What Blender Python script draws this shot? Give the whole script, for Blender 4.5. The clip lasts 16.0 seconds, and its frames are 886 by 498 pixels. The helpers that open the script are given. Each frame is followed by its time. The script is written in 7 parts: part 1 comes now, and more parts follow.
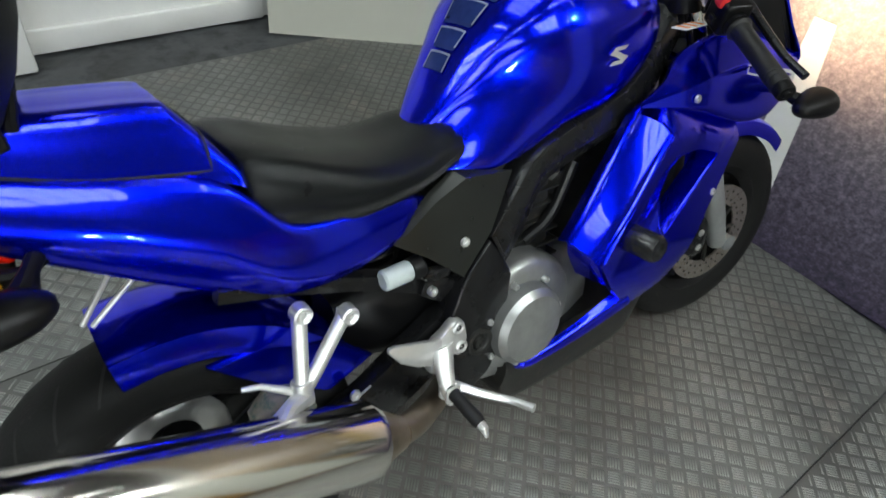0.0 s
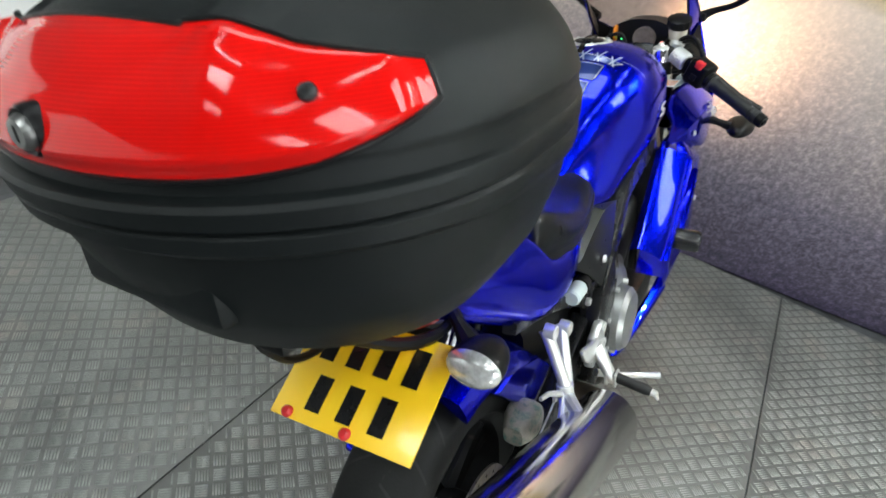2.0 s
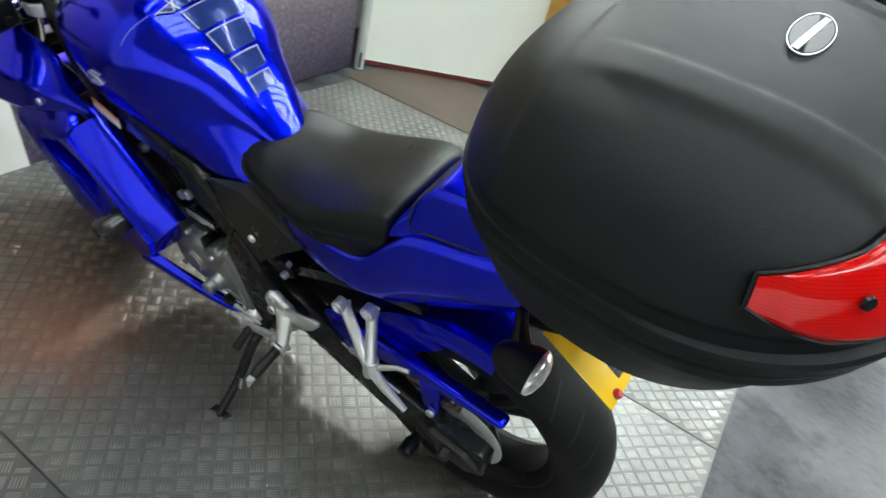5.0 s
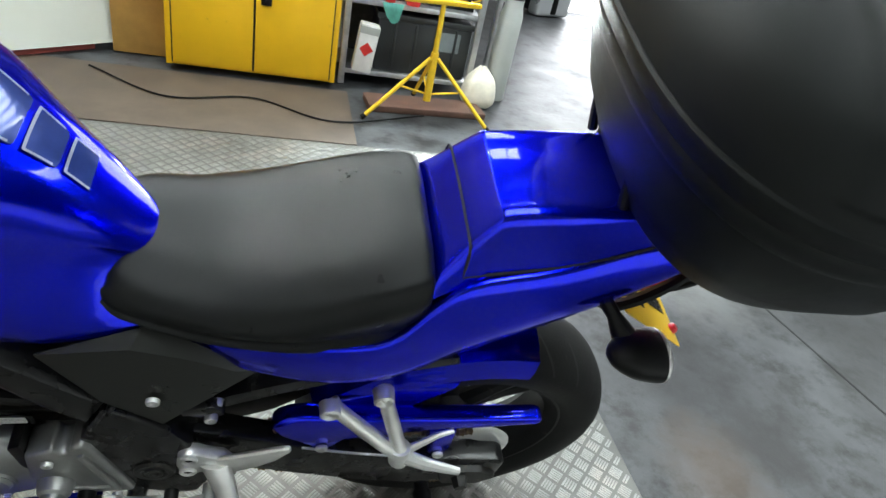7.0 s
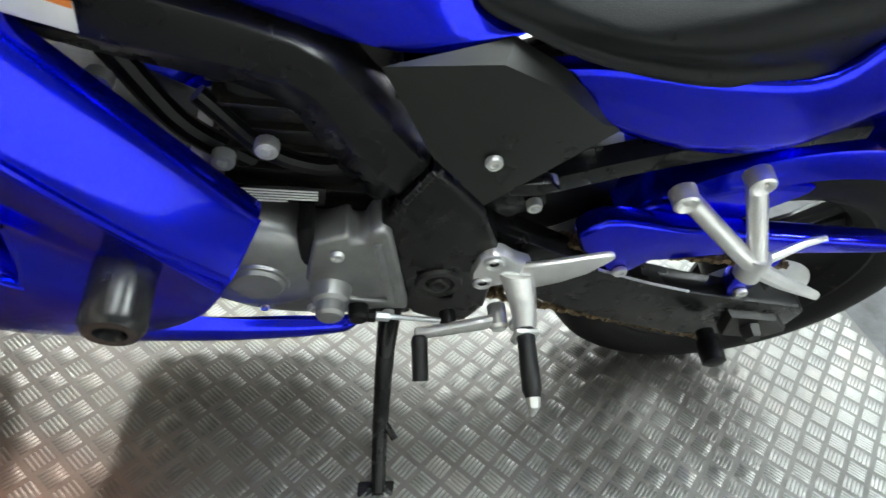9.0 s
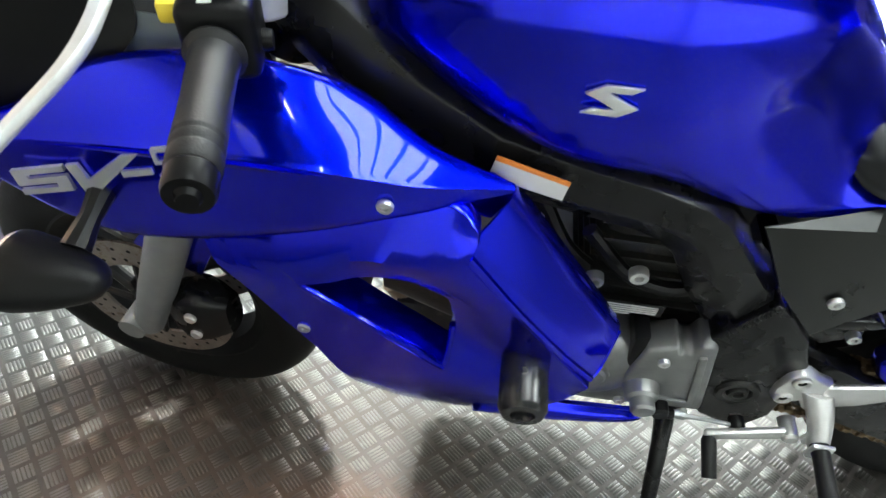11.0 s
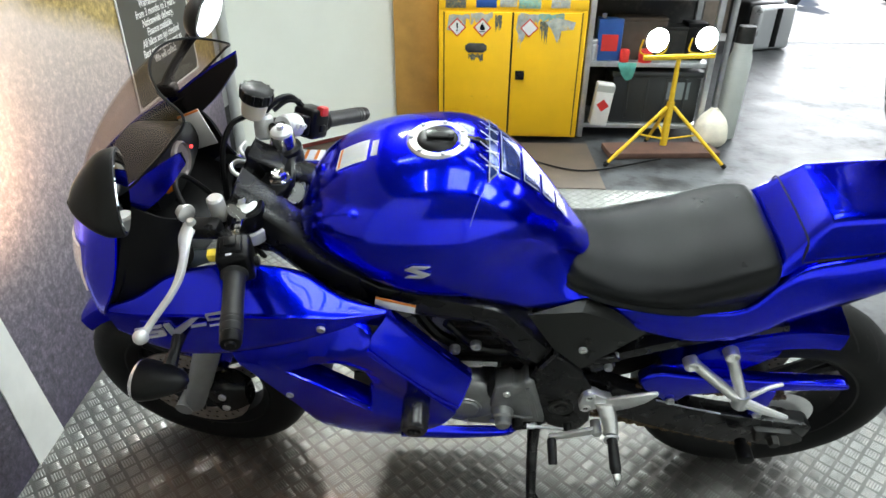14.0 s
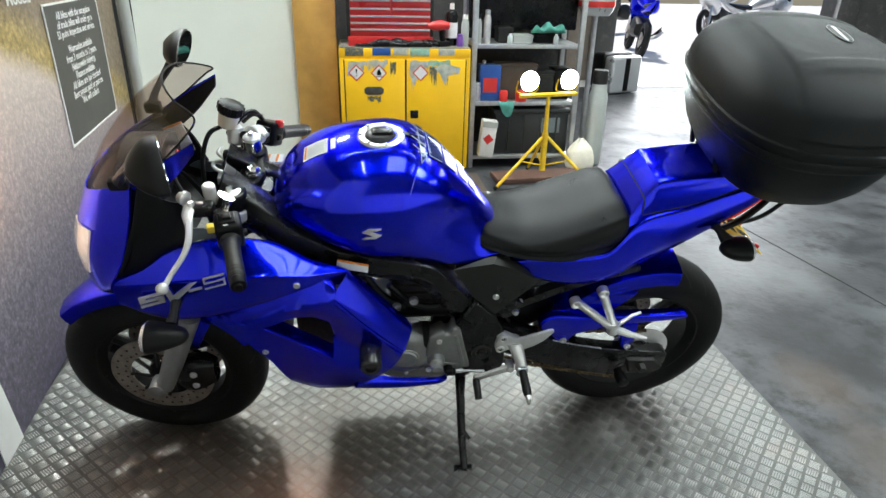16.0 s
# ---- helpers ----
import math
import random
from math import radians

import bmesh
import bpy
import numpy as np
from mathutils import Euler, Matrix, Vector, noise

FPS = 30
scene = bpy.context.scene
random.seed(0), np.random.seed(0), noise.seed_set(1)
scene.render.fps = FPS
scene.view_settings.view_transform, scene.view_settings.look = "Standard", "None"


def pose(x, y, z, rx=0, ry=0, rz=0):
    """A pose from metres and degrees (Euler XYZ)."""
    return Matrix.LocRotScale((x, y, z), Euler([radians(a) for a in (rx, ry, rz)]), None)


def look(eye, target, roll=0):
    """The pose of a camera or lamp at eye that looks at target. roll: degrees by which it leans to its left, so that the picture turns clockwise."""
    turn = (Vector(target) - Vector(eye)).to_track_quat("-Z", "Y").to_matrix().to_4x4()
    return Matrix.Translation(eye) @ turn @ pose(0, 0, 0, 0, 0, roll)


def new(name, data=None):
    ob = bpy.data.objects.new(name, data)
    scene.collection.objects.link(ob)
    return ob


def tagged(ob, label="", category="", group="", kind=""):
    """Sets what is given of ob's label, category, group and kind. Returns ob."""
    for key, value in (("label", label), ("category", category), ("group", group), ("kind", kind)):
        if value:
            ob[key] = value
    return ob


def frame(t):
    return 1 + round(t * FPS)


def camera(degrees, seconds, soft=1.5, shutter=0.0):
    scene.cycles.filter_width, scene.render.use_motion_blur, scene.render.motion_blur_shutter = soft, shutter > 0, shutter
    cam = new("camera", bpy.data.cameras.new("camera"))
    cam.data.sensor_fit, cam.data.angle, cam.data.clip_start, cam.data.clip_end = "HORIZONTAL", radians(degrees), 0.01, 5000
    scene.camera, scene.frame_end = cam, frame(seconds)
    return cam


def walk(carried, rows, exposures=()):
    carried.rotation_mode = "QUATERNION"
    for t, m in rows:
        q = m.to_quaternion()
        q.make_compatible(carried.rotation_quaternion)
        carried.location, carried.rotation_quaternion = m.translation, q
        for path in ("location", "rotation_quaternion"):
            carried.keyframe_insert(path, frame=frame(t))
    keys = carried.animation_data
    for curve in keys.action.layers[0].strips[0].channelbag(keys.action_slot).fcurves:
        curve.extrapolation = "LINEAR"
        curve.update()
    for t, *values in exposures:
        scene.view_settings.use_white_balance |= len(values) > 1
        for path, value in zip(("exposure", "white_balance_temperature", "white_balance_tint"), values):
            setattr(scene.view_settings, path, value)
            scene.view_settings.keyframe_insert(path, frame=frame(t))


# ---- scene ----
cam = camera(70.9, 16.0, 1.5, 0.2)
PATH = [
    (0, (-0.048, -0.533, 1.382), (0.936, 0.517, -0.008), 10.0),
    (0.5, (-0.303, -0.565, 1.344), (0.817, 0.321, -0.056), 16.4),
    (1, (-0.516, -0.494, 1.309), (0.591, 0.39, -0.103), 14.5),
    (1.5, (-0.614, -0.3, 1.311), (0.625, 0.53, -0.022), 13.0),
    (2, (-0.704, -0.121, 1.396), (0.812, 0.509, 0.253), 14.0),
    (2.5, (-0.814, 0.097, 1.43), (0.864, 0.383, 0.379), 12.5),
    (3, (-0.795, 0.347, 1.394), (0.892, 0.292, 0.321), 12.8),
    (3.5, (-0.736, 0.572, 1.382), (0.909, 0.094, 0.35), 14.0),
    (4, (-0.651, 0.837, 1.366), (0.75, -0.113, 0.302), 14.2),
    (4.5, (-0.468, 0.96, 1.328), (0.673, -0.276, 0.245), 13.4),
    (5, (-0.269, 1.036, 1.338), (0.441, -0.475, 0.237), 14.9),
    (5.2, (-0.196, 1.067, 1.338), (0.311, -0.539, 0.259), 14.9),
    (7.3, (0.421, 0.859, 1.167), (-0.167, -0.721, 0.092), 12.8),
    (7.5, (0.451, 0.844, 1.1), (-0.159, -0.714, 0.005), 12.9),
    (8, (0.511, 0.822, 0.991), (-0.046, -0.728, -0.144), 11.4),
    (8.5, (0.572, 0.805, 0.919), (0.089, -0.728, -0.271), 11.3),
    (9, (0.656, 0.798, 0.884), (0.291, -0.729, -0.355), 10.8),
    (9.5, (0.748, 0.809, 0.881), (0.537, -0.752, -0.351), 9.7),
    (10, (0.844, 0.823, 0.893), (0.803, -0.762, -0.325), 8.3),
    (10.2, (0.888, 0.83, 0.899), (0.88, -0.777, -0.292), 8.2),
    (12.3, (0.938, 0.98, 1.239), (1.095, -0.668, 0.117), 3.5),
    (12.5, (0.919, 1.0, 1.272), (1.092, -0.651, 0.156), 3.0),
    (13, (0.837, 1.077, 1.333), (1.029, -0.597, 0.256), 0.7),
    (13.5, (0.759, 1.189, 1.367), (0.935, -0.514, 0.332), -0.3),
    (14, (0.735, 1.297, 1.377), (0.82, -0.443, 0.394), 0.2),
    (14.5, (0.784, 1.425, 1.392), (0.734, -0.343, 0.46), 0.9),
    (15, (0.817, 1.571, 1.41), (0.596, -0.235, 0.581), 1.0),
    (15.5, (0.837, 1.662, 1.402), (0.606, -0.158, 0.605), 0.7),
    (16, (0.846, 1.698, 1.379), (0.589, -0.102, 0.545), 1.4),
]
walk(cam, [(t, look(eye, target, roll)) for t, eye, target, roll in PATH], ((0, -1.1), (0.5, -.55), (1.0, -.25), (2.0, -.6), (2.5, -.55), (3.0, -.5), (3.5, -.38), (4.5, -.28), (7.5, -.2), (8.0, -.05), (8.5, .12), (9.0, .4), (10.0, .6), (12.5, .0), (13.5, -.18), (16.0, -.35)))

# ---- light and world ----
SKY_POWER = 2.2
world = bpy.data.worlds.new("world")
scene.world = world
world.use_nodes = True
_bg = world.node_tree.nodes["Background"]
_sky = world.node_tree.nodes.new("ShaderNodeTexSky")
_sky.sky_type, _sky.sun_disc = "NISHITA", False
_sky.sun_elevation, _sky.sun_rotation = radians(69), radians(163)
world.node_tree.links.new(_sky.outputs[0], _bg.inputs[0])
_bg.inputs[1].default_value = 0.15


def area_lamp(name, eye, target, w, h, power, color=(1, 1, 1)):
    data = bpy.data.lights.new(name, "AREA")
    data.shape, data.size, data.size_y, data.energy, data.color = "RECTANGLE", w, h, power, color
    ob = new(name, data)
    ob.matrix_world = look(eye, target)
    return ob


sun_data = bpy.data.lights.new("sun", "SUN")
sun_data.energy, sun_data.angle, sun_data.color = 5.0, radians(0.5), (1.0, 0.96, 0.9)
sun = new("sun", sun_data)
sun.matrix_world = look((-4, -9.3, 9), (-5, -6, 0))
head_data = bpy.data.lights.new("headlamp_beam", "SPOT")
head_data.energy, head_data.spot_size, head_data.spot_blend, head_data.color, head_data.shadow_soft_size = 42, radians(95), 1.0, (1.0, 0.70, 0.42), 0.04
headlamp = new("headlamp_beam", head_data)
headlamp.matrix_world = look((1.545, .155, .775), (1.95, .05, .84))

# ---- mesh helpers ----
def node(nt, kind, **inputs):
    n = nt.nodes.new(kind)
    for k, v in inputs.items():
        n.inputs[k.replace("_", " ")].default_value = v
    return n


def material(name, color, rough=0.5, metal=0.0, coat=0.0, var=0.12, scale=6.0, bump=0.0, bscale=300.0,
             rvar=0.1, plan=False, edge=None, dirt=None, dirt_at=0.62, ior=1.5, piece=0.0, emit=None, emit_power=0.0, spec=0.5, ribs=0.0, stains=()):
    """A procedural surface: base colour with broad and fine variation, rough patches, fine relief and dirt."""
    m = bpy.data.materials.new(name)
    m.use_nodes = True
    nt = m.node_tree
    b = nt.nodes["Principled BSDF"]
    ln = nt.links.new
    tc = nt.nodes.new("ShaderNodeTexCoord")
    where = nt.nodes.new("ShaderNodeNewGeometry").outputs["Position"] if plan else tc.outputs["Object"]
    n1 = node(nt, "ShaderNodeTexNoise", Scale=scale, Detail=6.0, Roughness=0.6)
    n2 = node(nt, "ShaderNodeTexNoise", Scale=bscale, Detail=3.0)
    for n in (n1, n2):
        ln(where, n.inputs["Vector"])
    c = Vector(color)
    ramp = nt.nodes.new("ShaderNodeValToRGB")
    ramp.color_ramp.elements[0].position, ramp.color_ramp.elements[1].position = 0.3, 0.7
    ramp.color_ramp.elements[0].color = (*(c * (1 - var)), 1)
    ramp.color_ramp.elements[1].color = (*[min(1, v) for v in c * (1 + var)], 1)
    ln(n1.outputs["Fac"], ramp.inputs["Fac"])
    out = ramp.outputs["Color"]
    if dirt:
        n3 = node(nt, "ShaderNodeTexNoise", Scale=scale * 2.3, Detail=8.0, Roughness=0.7)
        ln(where, n3.inputs["Vector"])
        r3 = nt.nodes.new("ShaderNodeValToRGB")
        r3.color_ramp.elements[0].position, r3.color_ramp.elements[1].position = dirt_at - 0.06, dirt_at + 0.1
        ln(n3.outputs["Fac"], r3.inputs["Fac"])
        mx = nt.nodes.new("ShaderNodeMix")
        mx.data_type = "RGBA"
        ln(r3.outputs["Color"], mx.inputs["Factor"])
        ln(out, mx.inputs[6])
        mx.inputs[7].default_value = (*dirt, 1)
        out = mx.outputs[2]
    if piece:
        oi = nt.nodes.new("ShaderNodeObjectInfo")
        mr = node(nt, "ShaderNodeMapRange", To_Min=1 - piece, To_Max=1 + piece)
        ln(oi.outputs["Random"], mr.inputs["Value"])
        hs = nt.nodes.new("ShaderNodeHueSaturation")
        ln(mr.outputs[0], hs.inputs["Value"])
        ln(out, hs.inputs["Color"])
        out = hs.outputs["Color"]
    # ragged tinted ellipses: hold real stains and, on the tread plate, painted contact shade
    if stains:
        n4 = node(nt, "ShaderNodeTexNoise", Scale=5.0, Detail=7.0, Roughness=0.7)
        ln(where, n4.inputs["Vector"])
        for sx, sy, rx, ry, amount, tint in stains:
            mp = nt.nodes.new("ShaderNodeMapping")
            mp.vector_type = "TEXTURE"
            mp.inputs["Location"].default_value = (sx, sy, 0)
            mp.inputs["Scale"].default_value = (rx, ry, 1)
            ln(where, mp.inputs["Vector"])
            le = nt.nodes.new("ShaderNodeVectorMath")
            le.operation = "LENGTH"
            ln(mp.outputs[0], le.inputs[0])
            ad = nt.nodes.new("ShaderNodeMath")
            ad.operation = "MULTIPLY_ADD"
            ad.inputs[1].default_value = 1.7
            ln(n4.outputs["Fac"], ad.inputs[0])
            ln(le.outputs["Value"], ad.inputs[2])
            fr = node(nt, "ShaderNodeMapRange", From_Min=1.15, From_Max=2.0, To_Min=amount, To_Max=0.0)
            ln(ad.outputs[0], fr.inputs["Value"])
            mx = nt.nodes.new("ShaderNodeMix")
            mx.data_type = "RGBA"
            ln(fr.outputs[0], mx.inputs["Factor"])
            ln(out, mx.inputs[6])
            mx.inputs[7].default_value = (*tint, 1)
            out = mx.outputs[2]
    if ribs:
        wv = node(nt, "ShaderNodeTexWave", Scale=ribs, Distortion=0.0)
        wv.bands_direction = "Z"
        ln(where, wv.inputs["Vector"])
        wr = node(nt, "ShaderNodeMapRange", From_Min=0.0, From_Max=0.35, To_Min=0.72, To_Max=1.0)
        ln(wv.outputs["Fac"], wr.inputs["Value"])
        hv = nt.nodes.new("ShaderNodeHueSaturation")
        ln(wr.outputs[0], hv.inputs["Value"])
        ln(out, hv.inputs["Color"])
        out = hv.outputs["Color"]
    ln(out, b.inputs["Base Color"])
    mr = node(nt, "ShaderNodeMapRange", To_Min=max(0.02, rough - rvar), To_Max=min(1, rough + rvar))
    ln(n1.outputs["Fac"], mr.inputs["Value"])
    ln(mr.outputs[0], b.inputs["Roughness"])
    b.inputs["Metallic"].default_value = metal
    b.inputs["IOR"].default_value = ior
    b.inputs["Specular IOR Level"].default_value = spec
    b.inputs["Coat Weight"].default_value = coat
    if edge:
        b.inputs["Specular Tint"].default_value = (*edge, 1)
    b.inputs["Coat Roughness"].default_value = 0.03
    if bump:
        bp = node(nt, "ShaderNodeBump", Strength=bump, Distance=0.002)
        ln(n2.outputs["Fac"], bp.inputs["Height"])
        ln(bp.outputs[0], b.inputs["Normal"])
    if emit:
        b.inputs["Emission Color"].default_value = (*emit, 1)
        b.inputs["Emission Strength"].default_value = emit_power
    return m


def glass(name, color, rough=0.02, gloss=0.07):
    """A thin tinted sheet: mostly clear, with a faint mirror gloss."""
    m = bpy.data.materials.new(name)
    m.use_nodes = True
    nt = m.node_tree
    clear = nt.nodes.new("ShaderNodeBsdfTransparent")
    clear.inputs["Color"].default_value = (*color, 1)
    shine = nt.nodes.new("ShaderNodeBsdfGlossy")
    shine.inputs["Roughness"].default_value = rough
    mx = nt.nodes.new("ShaderNodeMixShader")
    mx.inputs[0].default_value = gloss
    nt.links.new(clear.outputs[0], mx.inputs[1])
    nt.links.new(shine.outputs[0], mx.inputs[2])
    nt.links.new(mx.outputs[0], nt.nodes["Material Output"].inputs["Surface"])
    return m


def put_mesh(name, bm, mat, parent=None, label="", sharp=35, world_m=None):
    me = bpy.data.meshes.new(name)
    bmesh.ops.recalc_face_normals(bm, faces=bm.faces)
    bm.to_mesh(me)
    bm.free()
    for p in me.polygons:
        p.use_smooth = True
    me.set_sharp_from_angle(angle=radians(sharp))
    for mm in (mat if isinstance(mat, (list, tuple)) else [mat]):
        me.materials.append(mm)
    ob = new(name, me)
    if world_m is not None:
        ob.matrix_world = world_m
    if parent is not None:
        ob.parent = parent
    if label:
        ob["label"] = label
    return ob


def part(name, bm, mat, parent, label="", sharp=35):
    return put_mesh(name, bm, mat, parent, label, sharp)


def thing(name, label, category, m=None, group=""):
    e = new(name)
    e.empty_display_size = 0.1
    if m is not None:
        e.matrix_world = m
    return tagged(e, label, category, group)


def bevelled(bm, width, segs=2, angle=30):
    edges = [e for e in bm.edges if len(e.link_faces) == 2 and e.calc_face_angle(0) > radians(angle)]
    if width > 0 and edges:
        bmesh.ops.bevel(bm, geom=edges, offset=width, segments=segs, profile=0.5, affect="EDGES", clamp_overlap=True)
    return bm


def box(x0, x1, y0, y1, z0, z1, bevel=0.004, segs=2):
    bm = bmesh.new()
    bmesh.ops.create_cube(bm, size=1)
    for v in bm.verts:
        v.co = ((x0 + x1) / 2 + v.co.x * (x1 - x0), (y0 + y1) / 2 + v.co.y * (y1 - y0), (z0 + z1) / 2 + v.co.z * (z1 - z0))
    return bevelled(bm, bevel, segs)


def moved(bm, m):
    bmesh.ops.transform(bm, matrix=m, verts=bm.verts)
    return bm


def merged(*bms):
    out = bmesh.new()
    for b in bms:
        me = bpy.data.meshes.new("tmp")
        b.to_mesh(me)
        b.free()
        out.from_mesh(me)
        bpy.data.meshes.remove(me)
    return out


def mirrored(bm):
    for v in bm.verts:
        v.co.y = -v.co.y
    bmesh.ops.reverse_faces(bm, faces=bm.faces)
    return bm


def skin(rings, closed_ring=True, cap=True, loop=False):
    """Quads between rings of equal length."""
    bm = bmesh.new()
    vs = [[bm.verts.new(p) for p in r] for r in rings]
    n = len(vs[0])
    m = len(vs)
    for i in range(m if loop else m - 1):
        a, b = vs[i], vs[(i + 1) % m]
        for j in range(n if closed_ring else n - 1):
            k = (j + 1) % n
            try:
                bm.faces.new((a[j], a[k], b[k], b[j]))
            except ValueError:
                pass
    if cap and closed_ring and not loop:
        for r in (vs[0], vs[-1]):
            try:
                bm.faces.new(r)
            except ValueError:
                pass
    bmesh.ops.remove_doubles(bm, verts=bm.verts, dist=1e-6)
    return bm


def spline(pts, n):
    """n points along a Catmull-Rom curve through pts (any dimension)."""
    p = np.array(pts, float)
    if len(p) == 2:
        return [tuple(p[0] + (p[1] - p[0]) * t) for t in np.linspace(0, 1, n)]
    ext = np.vstack([2 * p[0] - p[1], p, 2 * p[-1] - p[-2]])
    out = []
    for t in np.linspace(0, len(p) - 1, n):
        i = min(int(t), len(p) - 2)
        u = t - i
        a, b, c, d = ext[i:i + 4]
        out.append(tuple(0.5 * (2 * b + (c - a) * u + (2 * a - 5 * b + 4 * c - d) * u * u + (3 * b - a - 3 * c + d) * u ** 3)))
    return out


def loft(stations, rows=24, n=32):
    """Stations of closed sections (equal point counts, 3D), smoothed along and round."""
    k = len(stations[0])
    lanes = [spline([s[i] for s in stations], rows) for i in range(k)]
    rings = []
    for r in range(rows):
        ring = [lanes[i][r] for i in range(k)]
        wrap = [ring[-1]] + ring + [ring[0], ring[1]]
        sm = spline(wrap, (k + 2) * 0 + 1 + (k + 2) * max(1, n // k))
        per = max(1, n // k)
        rings.append(sm[per:per + k * per])
    return skin(rings)


def oval(x, zc, hw, hh, top=2.2, bottom=2.2, k=16, yc=0.0):
    """A superellipse section across the bike at x."""
    out = []
    for i in range(k):
        a = 2 * math.pi * i / k
        c, s = math.cos(a), math.sin(a)
        e = top if s > 0 else bottom
        out.append((x, yc + hw * math.copysign(abs(c) ** (2 / e), c), zc + hh * math.copysign(abs(s) ** (2 / e), s)))
    return out


def tube(pts, radius, segs=12, n=None, caps=True):
    """A pipe along points; radius may be a list."""
    pts = [Vector(p) for p in (spline(pts, n) if n else pts)]
    m = len(pts)
    rad = list(np.interp(np.linspace(0, 1, m), np.linspace(0, 1, len(radius)), radius)) if isinstance(radius, (list, tuple)) else [radius] * m
    rings, up = [], None
    for i, p in enumerate(pts):
        t = (pts[min(i + 1, m - 1)] - pts[max(i - 1, 0)]).normalized()
        if up is None:
            up = t.orthogonal().normalized()
        up = (up - t * up.dot(t)).normalized()
        side = t.cross(up)
        rings.append([p + (up * math.cos(a) + side * math.sin(a)) * rad[i] for a in (2 * math.pi * j / segs for j in range(segs))])
    return skin(rings, cap=caps)


def lathe(profile, axis="y", segs=48, centre=(0, 0, 0), closed=False):
    """Revolve (radius, along) pairs round an axis through centre."""
    rings = []
    for j in range(segs):
        a = 2 * math.pi * j / segs
        c, s = math.cos(a), math.sin(a)
        ring = []
        for r, h in profile:
            p = {"y": (r * c, h, r * s), "z": (r * c, r * s, h), "x": (h, r * c, r * s)}[axis]
            ring.append(tuple(centre[i] + p[i] for i in range(3)))
        rings.append(ring)
    bm = skin(rings, closed_ring=closed, cap=False, loop=True)
    if not closed:
        bmesh.ops.holes_fill(bm, edges=[e for e in bm.edges if e.is_boundary], sides=0)
    return bm


def patch(rows, thick=0.004, nu=10, nv=10, rim=0.0):
    """A curved panel through rows of 3D points, with thickness inwards (towards y = 0)."""
    k = max(len(r) for r in rows)
    rr = [spline(r, nu) for r in rows]
    cols = [spline([r[j] for r in rr], nv) for j in range(nu)]
    front = [[cols[j][i] for j in range(nu)] for i in range(nv)]
    bm = skin(front, closed_ring=False, cap=False)
    bmesh.ops.recalc_face_normals(bm, faces=bm.faces)
    return thickened(bm, thick)


def thickened(bm, thick):
    bmesh.ops.solidify(bm, geom=bm.faces[:], thickness=thick)
    return bm


def slab(outline, y0, y1, bevel=0.003, segs=2, axis="y"):
    """A flat plate: outline of (x, z) points, from y0 to y1."""
    def p(a, b, h):
        return {"y": (a, h, b), "z": (a, b, h), "x": (h, a, b)}[axis]
    bm = bmesh.new()
    lo = [bm.verts.new(p(a, b, y0)) for a, b in outline]
    hi = [bm.verts.new(p(a, b, y1)) for a, b in outline]
    bm.faces.new(lo)
    bm.faces.new(hi[::-1])
    for i in range(len(lo)):
        k = (i + 1) % len(lo)
        bm.faces.new((lo[i], hi[i], hi[k], lo[k]))
    bmesh.ops.recalc_face_normals(bm, faces=bm.faces)
    return bevelled(bm, bevel, segs)


def bolt(p, r=0.008, h=0.006, side=1):
    """A round bolt head with a socket, facing along y."""
    return lathe([(0.0, side * h * 0.4), (r * 0.45, side * h * 0.4), (r * 0.5, side * h), (r * 0.9, side * h), (r, side * h * 0.7), (r, 0.0), (0.0, 0.0)], "y", 12, p)

# ---- materials ----
M_blue = material("blue_paint", (0.0003, 0.0075, 0.70), 0.20, 0.93, coat=0.6, edge=(0.01, 0.14, 1.0), var=0.05, scale=3, bump=0.0, rvar=0.04)
M_seat = material("seat_vinyl", (0.006, 0.0068, 0.0074), 0.31, spec=0.18, var=0.1, scale=20, bump=0.25, bscale=900)
M_case = material("case_plastic", (0.0055, 0.007, 0.0073), 0.44, spec=0.18, var=0.1, scale=10, bump=0.3, bscale=1200)
M_black = material("black_frame", (0.007, 0.007, 0.0075), 0.27, spec=0.30, var=0.15, scale=14, bump=0.05)
M_plastic = material("black_plastic", (0.004, 0.004, 0.0044), 0.38, spec=0.20, var=0.15, scale=20, bump=0.1, bscale=600)
M_rubber = material("tyre_rubber", (0.007, 0.007, 0.007), 0.6, spec=0.18, var=0.2, scale=15, bump=0.2, bscale=200, dirt=(0.05, 0.045, 0.04), dirt_at=0.68)
M_alu = material("cast_aluminium", (0.74, 0.74, 0.73), 0.34, 0.8, var=0.1, scale=25, bump=0.1, bscale=500)
M_engine = material("engine_cover", (0.30, 0.305, 0.30), 0.36, 0.75, var=0.18, scale=18, bump=0.12, bscale=400)
M_chrome = material("polished_steel", (0.8, 0.78, 0.74), 0.1, 1.0, var=0.05, scale=6, rvar=0.05)
M_dark = material("dark_metal", (0.018, 0.018, 0.017), 0.45, 0.4, var=0.3, scale=22, bump=0.2, dirt=(0.08, 0.06, 0.045))
M_plate = material("yellow_plate", (0.85, 0.52, 0.01), 0.3, var=0.04, scale=8, coat=0.3)
M_white = material("white_label", (0.75, 0.75, 0.73), 0.45, var=0.05, scale=30)
M_orange = material("orange_label", (0.8, 0.25, 0.04), 0.45, var=0.05)
M_amber = material("amber_piece", (0.8, 0.25, 0.02), 0.15, coat=0.6)
